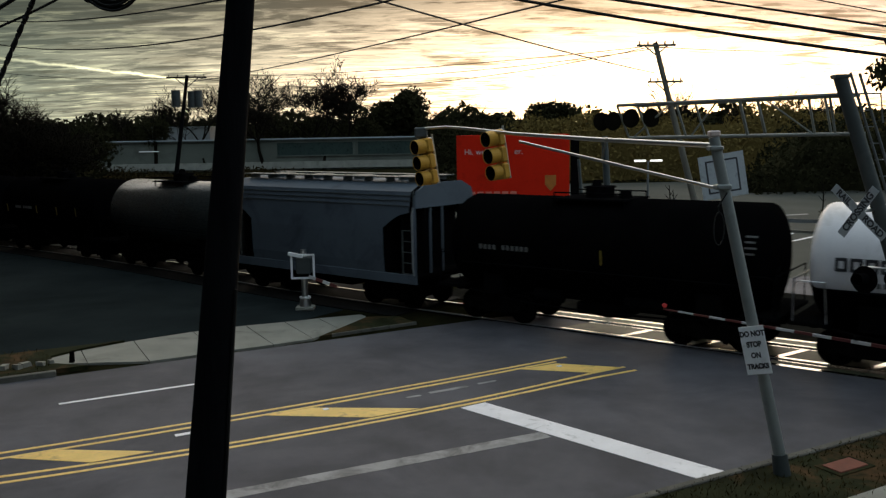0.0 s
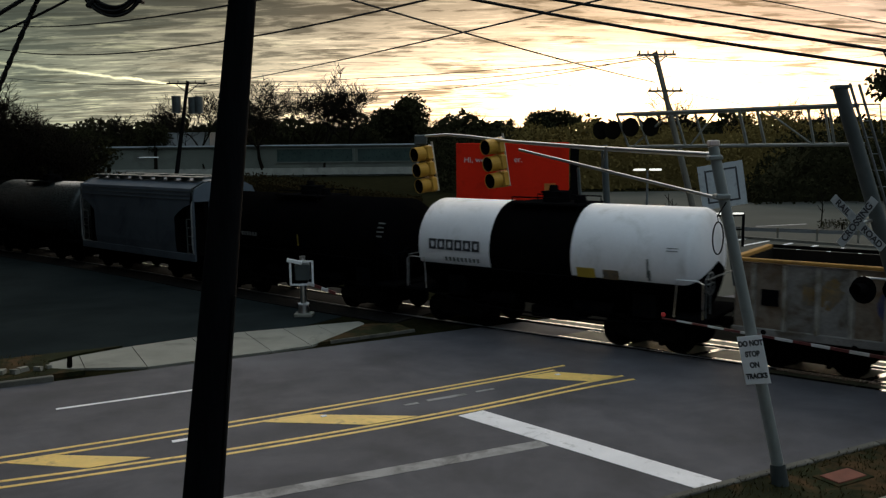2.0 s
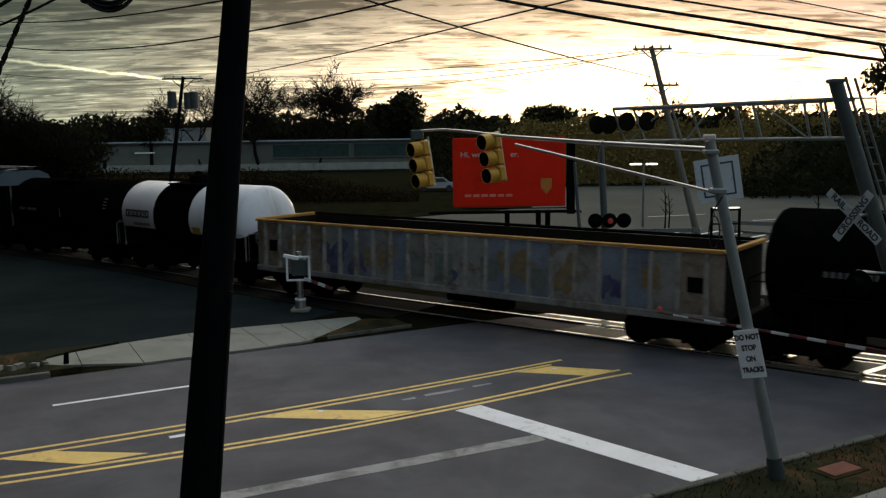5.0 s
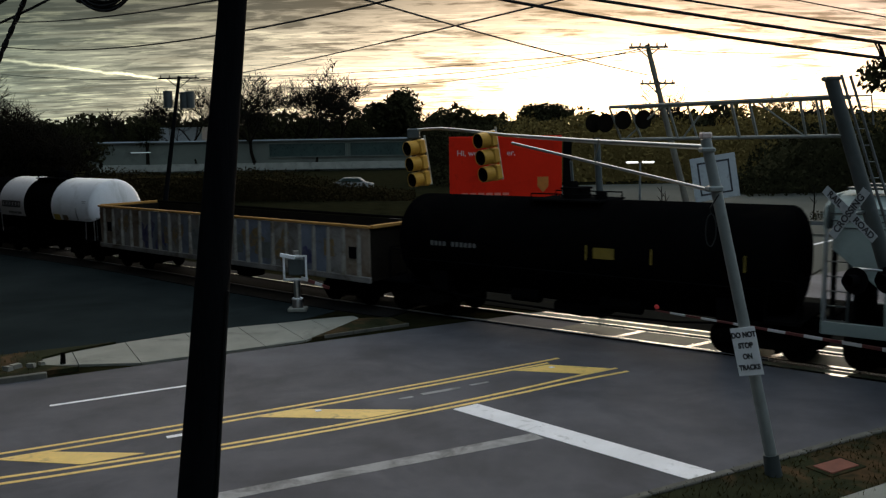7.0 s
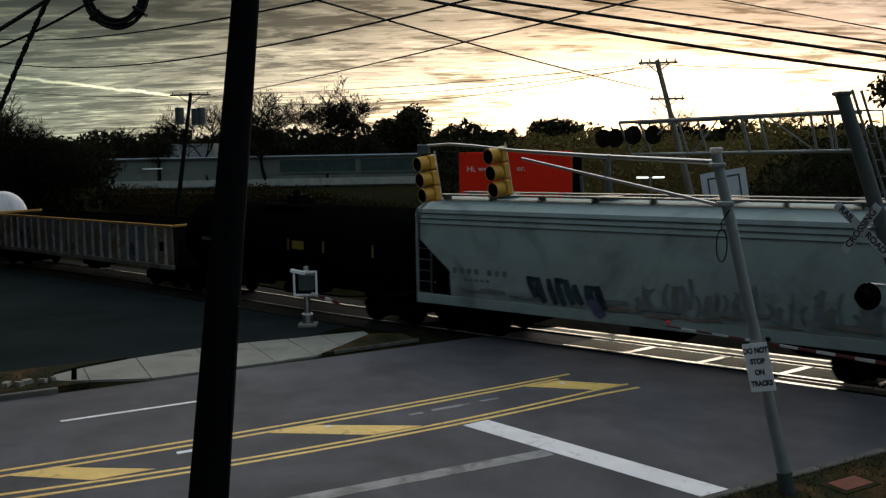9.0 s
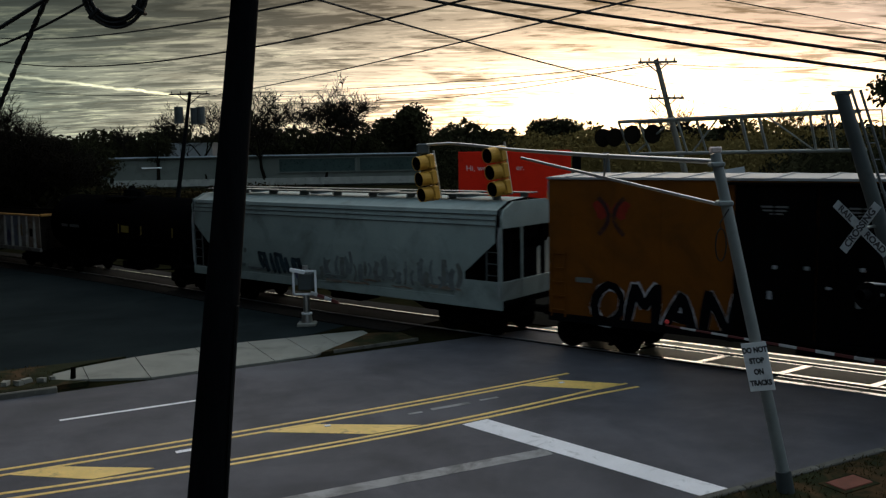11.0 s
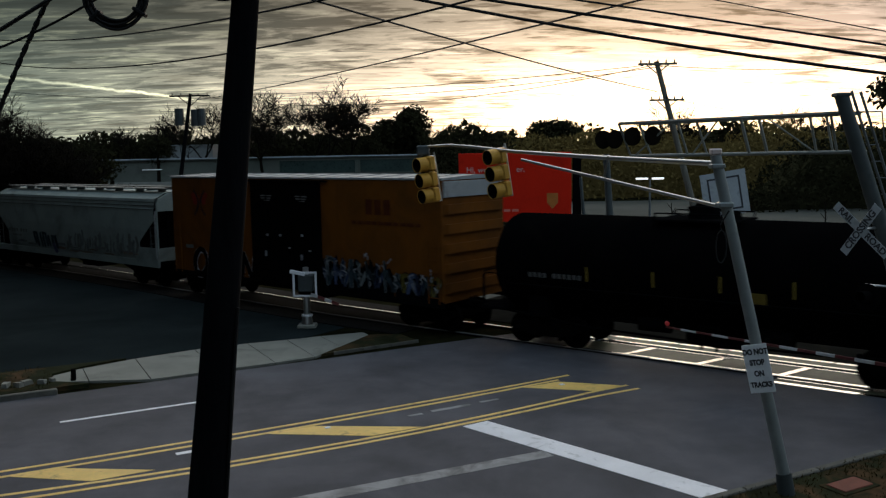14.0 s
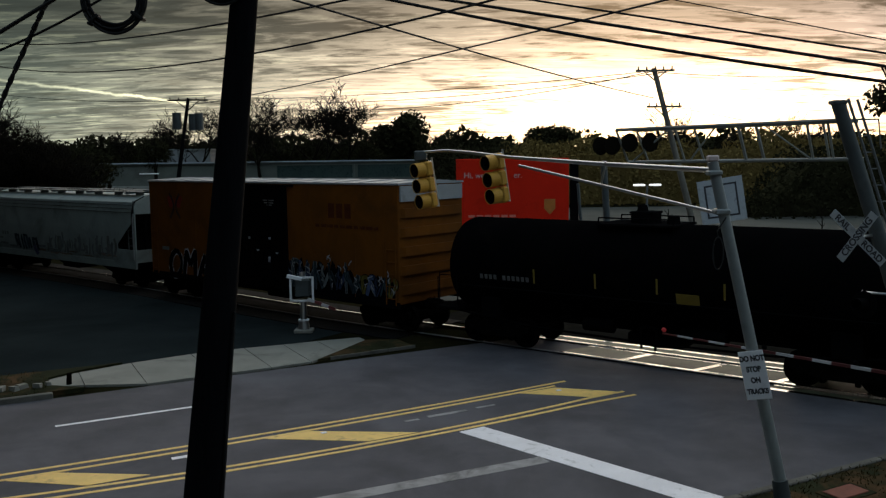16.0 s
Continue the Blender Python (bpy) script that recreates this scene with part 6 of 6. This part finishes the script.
def woods(name, label, x0, x1, y, height, seed, count, depth=20, size=0.8, leaf=None):
    """A belt of undergrowth and far trees with an uneven top."""
    leaf = leaf or LEAF
    rnd = random.Random(seed)
    s = Shape()
    for i in range(count):
        f = rnd.random()
        x = x0 + (x1 - x0) * f
        top = height(x) * (0.86 + 0.28 * noise.noise(Vector((x * 0.14, seed, 0))) + 0.12 * noise.noise(Vector((x * 0.6, seed, 3))))
        z = top * (1 - rnd.random() ** 1.3) + rnd.uniform(-0.4, 0.5)
        c = Vector((x, y + rnd.uniform(0, depth), max(0, z)))
        sz = size * rnd.uniform(0.5, 1.3)
        a, b = Vector((rnd.gauss(0, 1), rnd.gauss(0, 0.5), rnd.gauss(0, 1))).normalized() * sz, Vector((rnd.gauss(0, 1), rnd.gauss(0, 0.5), rnd.gauss(0, 1))).normalized() * sz
        k = len(s.v)
        s.v += [tuple(c - a), tuple(c + b * 0.7), tuple(c + a), tuple(c - b * 0.7)]
        s.f.append((k, k + 1, k + 2, k + 3))
    me = bpy.data.meshes.new(name)
    me.from_pydata(s.v, [], s.f)
    me.materials.append(leaf)
    tagged(new(name, me), label, "woods", kind="stuff")


def build_background():
    # wooded rise closing the view
    hill = Shape()
    hill.prism([(-420, 0), (420, 0), (420, 7), (200, 8.5), (60, 8), (-40, 7.5), (-130, 6.5), (-420, 6)], "y", 214, 330)
    setting("hill", hill, LEAF, "dark wooded rise behind the town", "hill")
    woods("far_woods", "dark belt of bare and leafy woods", -170, 190, 196, lambda x: 10.6 + 0.004 * x, 5, 16000, 18, size=1.0)
    woods("undergrowth", "dark scrub behind the warehouse", -95, 14, 169, lambda x: 11.9 if -44 < x < -12 else 11.3, 12, 16000, 8, size=0.5)
    woods("hedge", "overgrown bank above the lot, lightened for sun haze", 7, 120, 98, lambda x: 8.1 + 0.004 * x, 6, 54000, 14, size=0.22, leaf=HEDGE)
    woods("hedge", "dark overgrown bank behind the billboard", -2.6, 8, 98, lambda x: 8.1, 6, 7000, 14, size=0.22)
    woods("hedge", "dark overgrown bank beside the tracks", -48, -2, 78, lambda x: max(0.3, min(3.1, 0.3 - (x + 4) * 0.24)), 8, 26000, 6, size=0.12, leaf=BROWN_HEDGE)
    woods("hedge", "dark overgrown bushes beside the yard", -70, -28, 66, lambda x: 6.6, 9, 12000, 8, size=0.3)
    woods("hedge", "dark overgrown bank beside the lot", 27.5, 110, 76, lambda x: min(7.0, 1.2 + (x - 27.5) * 1.3), 16, 26000, 6, size=0.2)
    setting("bank", Shape().prism([(28.5, 0), (110, 0), (110, 5.4), (34, 5.2)], "y", 79, 84), LEAF, "dark earth bank beside the lot", "bank")
    # bank shares the hedge colour lightened for haze
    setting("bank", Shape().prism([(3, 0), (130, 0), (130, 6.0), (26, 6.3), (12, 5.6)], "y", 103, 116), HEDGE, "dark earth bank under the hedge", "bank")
    setting("bank", Shape().prism([(-48, 0), (-5, 0), (-16, 2.0), (-24, 2.3), (-48, 2.3)], "y", 81, 84), BROWN_HEDGE, "dark earth bank under the hedge", "bank")
    setting("bank", Shape().prism([(-70, 0), (-29, 0), (-30, 4.6), (-70, 4.6)], "y", 70, 74), LEAF, "dark earth bank under the bushes", "bank")
    for x, y, h, s in ((-41, 150, 21.5, 1), (-37, 156, 21, 2), (-46, 158, 18, 3), (-31, 150, 22, 4), (-27.5, 156, 21, 11), (-34.5, 160, 19, 15), (-20.5, 150, 20.5, 5), (-16.5, 156, 20, 16), (-23.5, 158, 20, 17),
                       (-60, 165, 17, 6), (-66, 150, 15, 12), (-54, 170, 18, 14), (4, 205, 18, 7), (9, 208, 17.5, 8), (-1, 206, 17, 18), (29, 120, 17, 9), (33, 126, 16, 19), (68, 170, 18, 10), (75, 172, 16.5, 13), (56, 170, 16, 20)):
        bare_tree(x, y, h * (1.08 if -26 < x < -14 else 0.97), s, levels=6 if -46 < x < -14 else 5, spread=0.38, twig_r=0.045, ratio=(0.64, 0.85))
    for x, y, h, seed in ((-31.6, 60, 12.0, 21), (-34.2, 63, 12.4, 22), (-31.5, 66, 9.6, 23), (-29.2, 62, 8.2, 24)):
        bare_tree(x, y, h, seed, "large bare tree with spreading twigs", 0.40, twig_r=0.02, levels=7, ratio=(0.70, 0.88))
    leafy_tree(-7.2, 172, 16.6, 14.5, 31, n=5200)
    leafy_tree(-14.0, 160, 10.5, 7, 35, n=1800)
    leafy_tree(22, 172, 14.4, 12.5, 32, n=4600)
    leafy_tree(12, 176, 11.0, 12, 37)
    leafy_tree(-49.5, 150, 12.0, 7, 33)
    leafy_tree(-61, 150, 10.2, 6, 36)
    leafy_tree(-40, 100, 7.5, 6, 38, n=1600)
    leafy_tree(18.6, 34, 12.6, 4.4, 34, flat=0.38, n=3200, label="dark leafy tree overhanging the crossing")


def grass_tufts():
    """Dry grass standing along the kerbs and the verge."""
    rnd = random.Random(44)
    s = Shape()
    for i in range(9000):
        if i % 3 == 0:
            p, z = road(rnd.uniform(-2, 40), 10.0 - rnd.random() ** 2.2 * 1.6, 0.1), 0.1
        elif i % 3 == 1:
            p, z = road(rnd.uniform(8.5, 22), rnd.uniform(8.2, 10.05), 0.1), 0.1
        else:
            p, z = road(rnd.uniform(-24, 1.3), 23.3 + rnd.random() ** 1.6 * 3.0, 0.08), 0.08
        if p.y < 3 or (p - Vector((6.72, 14.08, p.z))).length < 0.5:
            continue
        h, a = rnd.uniform(0.03, 0.10), rnd.uniform(0, 6.28)
        w = Vector((math.cos(a), math.sin(a), 0)) * rnd.uniform(0.008, 0.02)
        tip = Vector((p.x + rnd.uniform(-0.06, 0.06), p.y + rnd.uniform(-0.06, 0.06), z + h))
        k = len(s.v)
        s.v += [tuple(p - w), tuple(p + w), tuple(tip)]
        s.f.append((k, k + 1, k + 2))
    me = bpy.data.meshes.new("grass")
    me.from_pydata(s.v, [], s.f)
    me.materials.append(TUFT)
    tagged(new("grass", me), "dry brown grass along the kerbs", "grass", kind="stuff")


def verge_cover():
    ob = thing("utility_cover", "square red clay cover sunk in the worn verge", "utility cover", m=pose(6.72, 14.08, 0.11, 0, 0, 28))
    part("rim", Shape().box(0, 0, 0.0, 0.9, 0.52, 0.04, b=0.01), VERGE, ob, "worn earth-covered rim")
    part("lid", Shape().box(0, 0, 0.02, 0.7, 0.38, 0.04, b=0.01), RED_CLAY, ob, "rough red lid")


def overhead():
    def far(a, b, sag, r, before=0.0, after=0.0, label="thin black overhead line"):
        wire(a, b, sag, r, label, before, after)
    thick = "thick black overhead power cable"
    far((0.21, 16.0, 8.42), (7.06, 14.0, 6.93), 0.06, 0.030, 0.8, 1.0, thick)
    far((1.78, 16.0, 8.37), (7.05, 14.0, 7.17), 0.0, 0.030, 0.8, 1.0, thick)
    far((3.14, 15.0, 8.19), (6.79, 13.5, 7.32), 0.0, 0.019, 1.5, 1.5, thick)
    far((5.07, 14.0, 7.97), (6.52, 13.0, 7.46), 0.0, 0.010, 2.0, 3.0)
    far((-17.15, 32, 9.56), (0.16, 12, 7.8), 0.62, 0.016, 0.0, 0.3)
    far((-14.96, 28, 9.72), (-1.81, 11, 7.66), 0.27, 0.013, 0.0, 0.3)
    far((-20.3, 70, 10.2), (4.07, 20, 9.05), 0.22, 0.024, 0.0, 0.2)
    far((-2.15, 20.0, 9.04), (11.61, 48.0, 8.88), 0.1, 0.024, 0.4, 0.0)
    far((-20.26, 70.0, 10.65), (10.88, 48.0, 10.28), 0.4, 0.022)
    far((-19.7, 70.0, 10.6), (12.26, 48.0, 10.27), 0.8, 0.022)
    far((-19.37, 70.0, 10.55), (11.34, 48.0, 10.28), 1.35, 0.022)
    far((-45.05, 90.0, 12.77), (-20.71, 70.0, 10.56), 0.3, 0.03, 0.3)
    far((11.34, 48.0, 10.3), (45.33, 90.0, 14.16), 0.5, 0.02)
    far((12.3, 48.0, 8.48), (40.67, 80.0, 6.12), 0.0, 0.014)
    far((-3.416, 6.9, 6.853), (-3.209, 6.9, 6.969), 0.0, 0.016, 6.0, 8.4, thick)
    twisted_cable(Vector((-2.76, 7.0, 7.62)), Vector((-3.25, 7.0, 6.82)), Vector((-3.80, 7.0, 5.70)))
    far((-3.482, 7.0, 6.722), (-2.905, 7.0, 6.976), 0.01, 0.010, 2.0, 2.45)
    # coils of spare cable hung beside the pole
    rnd = random.Random(9)
    for cx, cz in ((-2.535, 7.074), (-1.70, 7.285)):
        ob = thing("cable_coil", "coil of spare black cable hanging by the pole", "cable coil", "cable coils", Matrix.Translation((cx, 6.9, cz)))
        for i in range(7):
            r, q, w = 0.188 + 0.0105 * i, rnd.uniform(0, 6.28), rnd.uniform(0.004, 0.010)
            pts = [((r + w * math.sin(2 * t + q)) * math.cos(t), 0.02 * (i % 3) - 0.02, (r + w * math.cos(3 * t + q)) * math.sin(t)) for t in (2 * math.pi * j / 40 for j in range(41))]
            part("turn", Shape().pipe(pts, 0.012, 6), CABLE, ob)
        for a in (0.6, 2.4, 4.3):
            part("strap", Shape().box(0.22, 0, 0, 0.11, 0.08, 0.03, pose(0, 0, 0, 0, math.degrees(a), 0), b=0.006), CABLE, ob, "tie round the coil")


def twisted_cable(a, b, c):
    """Two strands laid round each other along a bowed line from a past b to c."""
    ob = tagged(thing("service_cable", "thick twisted black service cable", "cable", "overhead cables", Matrix.Translation(a)))
    mid = b * 2 - (a + c) / 2
    for k in range(2):
        pts = []
        for i in range(91):
            f = i / 90
            p = a * (1 - f) ** 2 + mid * 2 * f * (1 - f) + c * f * f - a
            w = 62 * f + math.pi * k
            pts.append(p + Vector((0.010 * math.cos(w), 0.010 * math.sin(w), 0.005 * math.cos(w))))
        part("strand", Shape().pipe(pts, 0.015, 6), CABLE, ob)


def guard_fence():
    for x, y, dx, dy, n in ((17.4, 50.65, 0.886, -0.464, 6), (7.6, 46.8, 0.997, 0.075, 4)):
        ob = thing("fence", "low dark guard rail across the far lot", "fence", "lot guard rails", Matrix.Translation((x, y, 0)))
        length = 2.1 * (n - 1) + 0.4
        turn = Matrix.Rotation(math.atan2(dy, dx), 4, "Z")
        part("rail", Shape().prism([(0.0, 0.42), (0.06, 0.46), (0.02, 0.52), (0.06, 0.58), (0.0, 0.64), (-0.03, 0.64), (-0.03, 0.42)], "x", -0.2, length, turn), STEEL, ob, "weathered steel beam")
        for k in range(n):
            part("post", Shape().box(2.1 * k, -0.1, 0.34, 0.12, 0.12, 0.68, turn), FAR_POLE, ob)


def low_sign():
    """A small framed board on two posts with glowing white strips along its top."""
    ob = thing("sign", "low dark framed board on two posts with glowing white top strips", "sign", m=Matrix.Translation((15.4, 46.5, 0)))
    for x in (-0.75, 0.75):
        part("post", Shape().box(x, 0, 0.9, 0.12, 0.12, 1.8, b=0.01), BLACK, ob)
    for z in (1.68, 0.92):
        part("frame_bar", Shape().box(0, 0, z, 1.5, 0.08, 0.08), BLACK, ob)
    for x, w in ((-0.55, 0.3), (0.42, 0.64)):
        part("top_strip", Shape().box(x, 0, 1.79, w, 0.14, 0.08, b=0.02), LAMP_WHITE, ob, "glowing pale strip")


def lot_clutter():
    for k in range(-4, 7):
        x, y = 17.1 + 0.87 * k, 45.75 - 1.2 * k
        setting("bay_line", Shape().slab([(x, y, 0), (x + 0.13, y - 0.1, 0), (x + 2.35, y + 2.05, 0), (x + 2.22, y + 2.15, 0)], -0.02, 0.0), WHITE_LINE, "white parking bay line on the far lot", "road marking")
    for x, y, w in ((20.75, 57.0, 3.8), (14.6, 60.5, 4.5)):
        setting("bay_line", Shape().slab([(x, y, 0), (x + w, y + 0.32 * w, 0), (x + w, y + 0.32 * w + 0.35, 0), (x, y + 0.35, 0)], -0.02, 0.0), WORN_LINE, "worn pale line on the far lot", "road marking")
    kerb = Shape().slab([(16.6, 51.2, 0), (25.0, 42.8, 0), (25.15, 42.95, 0), (16.75, 51.35, 0)], -0.1, 0.12)
    setting("kerb", kerb, KERB, "dark low kerb between the bays and the lot", "kerb")
    rnd = random.Random(41)
    ob = thing("shrub", "low dark clipped shrub on the far lot", "shrub", m=Matrix.Translation((25.2, 54.5, 0)))
    crown = Shape()
    for k in range(5):
        leaf_cloud(crown, rnd, (0.55 * k - 1.1, 0, 0.36), (0.5, 0.5, 0.36), 160, 0.07)
    part("crown", crown, LEAF, ob)
    part("stem", Shape().tube((0, 0, 0), (0, 0, 0.4), 0.05, n=6), BARK, ob)
    for x, y, h in ((13.3, 51, 2.6), (14.2, 53.5, 2.0), (24.5, 56, 2.4)):
        ob = thing("sapling", "thin bare sapling beside the lot", "sapling", "lot saplings", Matrix.Translation((x, y, 0)))
        t = Shape().pipe([(0, 0, 0), (0.05, 0, h * 0.5), (-0.04, 0, h)], [0.05, 0.04, 0.02], 5)
        for k in range(6):
            z = h * (0.35 + 0.1 * k)
            t.pipe([(0, 0, z), (0.25 * (-1) ** k, 0.1, z + 0.35)], [0.025, 0.012], 4)
        part("stem", t, BARK, ob)
    ob = thing("post", "slim steel post beside the billboard", "post", m=Matrix.Translation((8.2, 50.5, 0)))
    part("pole", Shape().tube((0, 0, 0), (-0.35, 0, 4.2), 0.11, 0.09, 10), DULL, ob)


def sedan(name, label, mat, group=""):
    ob = thing(name, label, "car", group)
    part("body", Shape().prism([(-2.2, 0.35), (2.2, 0.35), (2.25, 0.75), (1.4, 0.95), (0.8, 1.42), (-0.9, 1.45), (-1.6, 1.0), (-2.25, 0.9)], "y", -0.85, 0.85), mat, ob)
    part("side_glass", Shape().prism([(-1.35, 1.0), (1.15, 0.97), (0.72, 1.36), (-0.85, 1.38)], "y", -0.87, 0.87), WINDOW_DARK, ob)
    for x in (-1.35, 1.35):
        for y in (-0.8, 0.8):
            part("wheel", Shape().tube((x, y - 0.1, 0.33), (x, y + 0.1, 0.33), 0.33, n=16), TYRE, ob)
    return ob


near_pole()
mast()
box_hanger = thing("junction_box", "small grey junction box on the end of the mast arm", "junction box", m=Matrix.Translation((-0.5, 20.12, 5.88)))
part("case", Shape().box(0, 0, -0.02, 0.3, 0.2, 0.24, b=0.03), DULL, box_hanger)
LEAN = pose(0, 0, 0, 0, -8, 0)
signal_head("traffic_signal", Matrix.Translation((-0.33, 20.05, 5.20)) @ LEAN, 128)
signal_head("traffic_signal", Matrix.Translation((1.22, 18.75, 5.36)) @ LEAN, 128)
sign_plate("sign", "white regulatory sign with black lettering on the mast", Matrix.Translation((4.985, 13.66, 2.27)), 0.40, 0.79, -36, 13, [("DO NOT", 0.122, 0.27), ("STOP", 0.122, 0.095), ("ON", 0.122, -0.085), ("TRACKS", 0.115, -0.265)])
board = sign_plate("sign", "large pale sign board with a black square border on a post", Matrix.Translation((10.94, 34.0, 3.99)), 1.72, 1.72, -8, 9, border=True, face=SIGN_DIM)
to_board = board.matrix_world.inverted()
part("post", Shape().tube(to_board @ Vector((11.62, 34.12, 0.0)), to_board @ Vector((10.85, 34.12, 4.4)), 0.09, n=10), DULL, board, "steel sign post")
crossing_signal()
far_gate()
distant_flasher()
red_board()
long_building()
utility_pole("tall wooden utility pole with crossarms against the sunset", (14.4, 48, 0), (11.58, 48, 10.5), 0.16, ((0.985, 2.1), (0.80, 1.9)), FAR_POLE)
utility_pole("wooden utility pole with transformer cans beside the warehouse", (-22.0, 70, 0), (-20.2, 70, 10.75), 0.16, ((0.985, 3.2),), POLE_WOOD, ((-0.35 + 1.2, 8.3), (0.55 + 1.6, 8.2), (2.0 + 0.6, 8.25)))
lamp_post((12.75, 54.2, 0), 3.9)
build_background()
verge_cover()
grass_tufts()
overhead()
guard_fence()
low_sign()
lot_clutter()
CAR = sedan("car", "pale sedan driving behind the railway", CAR_WHITE)
CAR.matrix_world = pose(5.2, 93, 0)


# ---------- how things travel ----------
def travel(t):
    ks = TRAVEL
    for (a, x), (b, y) in zip(ks, ks[1:]):
        if t <= b:
            return x + (y - x) * (t - a) / (b - a)
    return ks[-1][1]


CARX = (-6.35, -8.95, -10.9)


def motions():
    for car, front, length in CARS:
        walk(car, [(t, car_pose(front, length, s)) for t, s in TRAVEL])
    steps = [i * 0.1 for i in range(144)] + [16.0]
    for ob, x in WHEELS:
        walk(ob, [(t, pose(x, 0, WHEEL_R, 0, math.degrees(travel(t) / WHEEL_R), 0)) for t in steps])
    walk(CAR, [(0.0, pose(5.2, 93, 0)), (3.7, pose(5.2, 93, 0)), (4.6, pose(1.8, 93, 0)), (6.3, pose(CARX[0], 93, 0)), (7.0, pose(CARX[1], 93, 0)), (7.6, pose(CARX[2], 93, 0)), (16.0, pose(-44, 93, 0))])


motions()
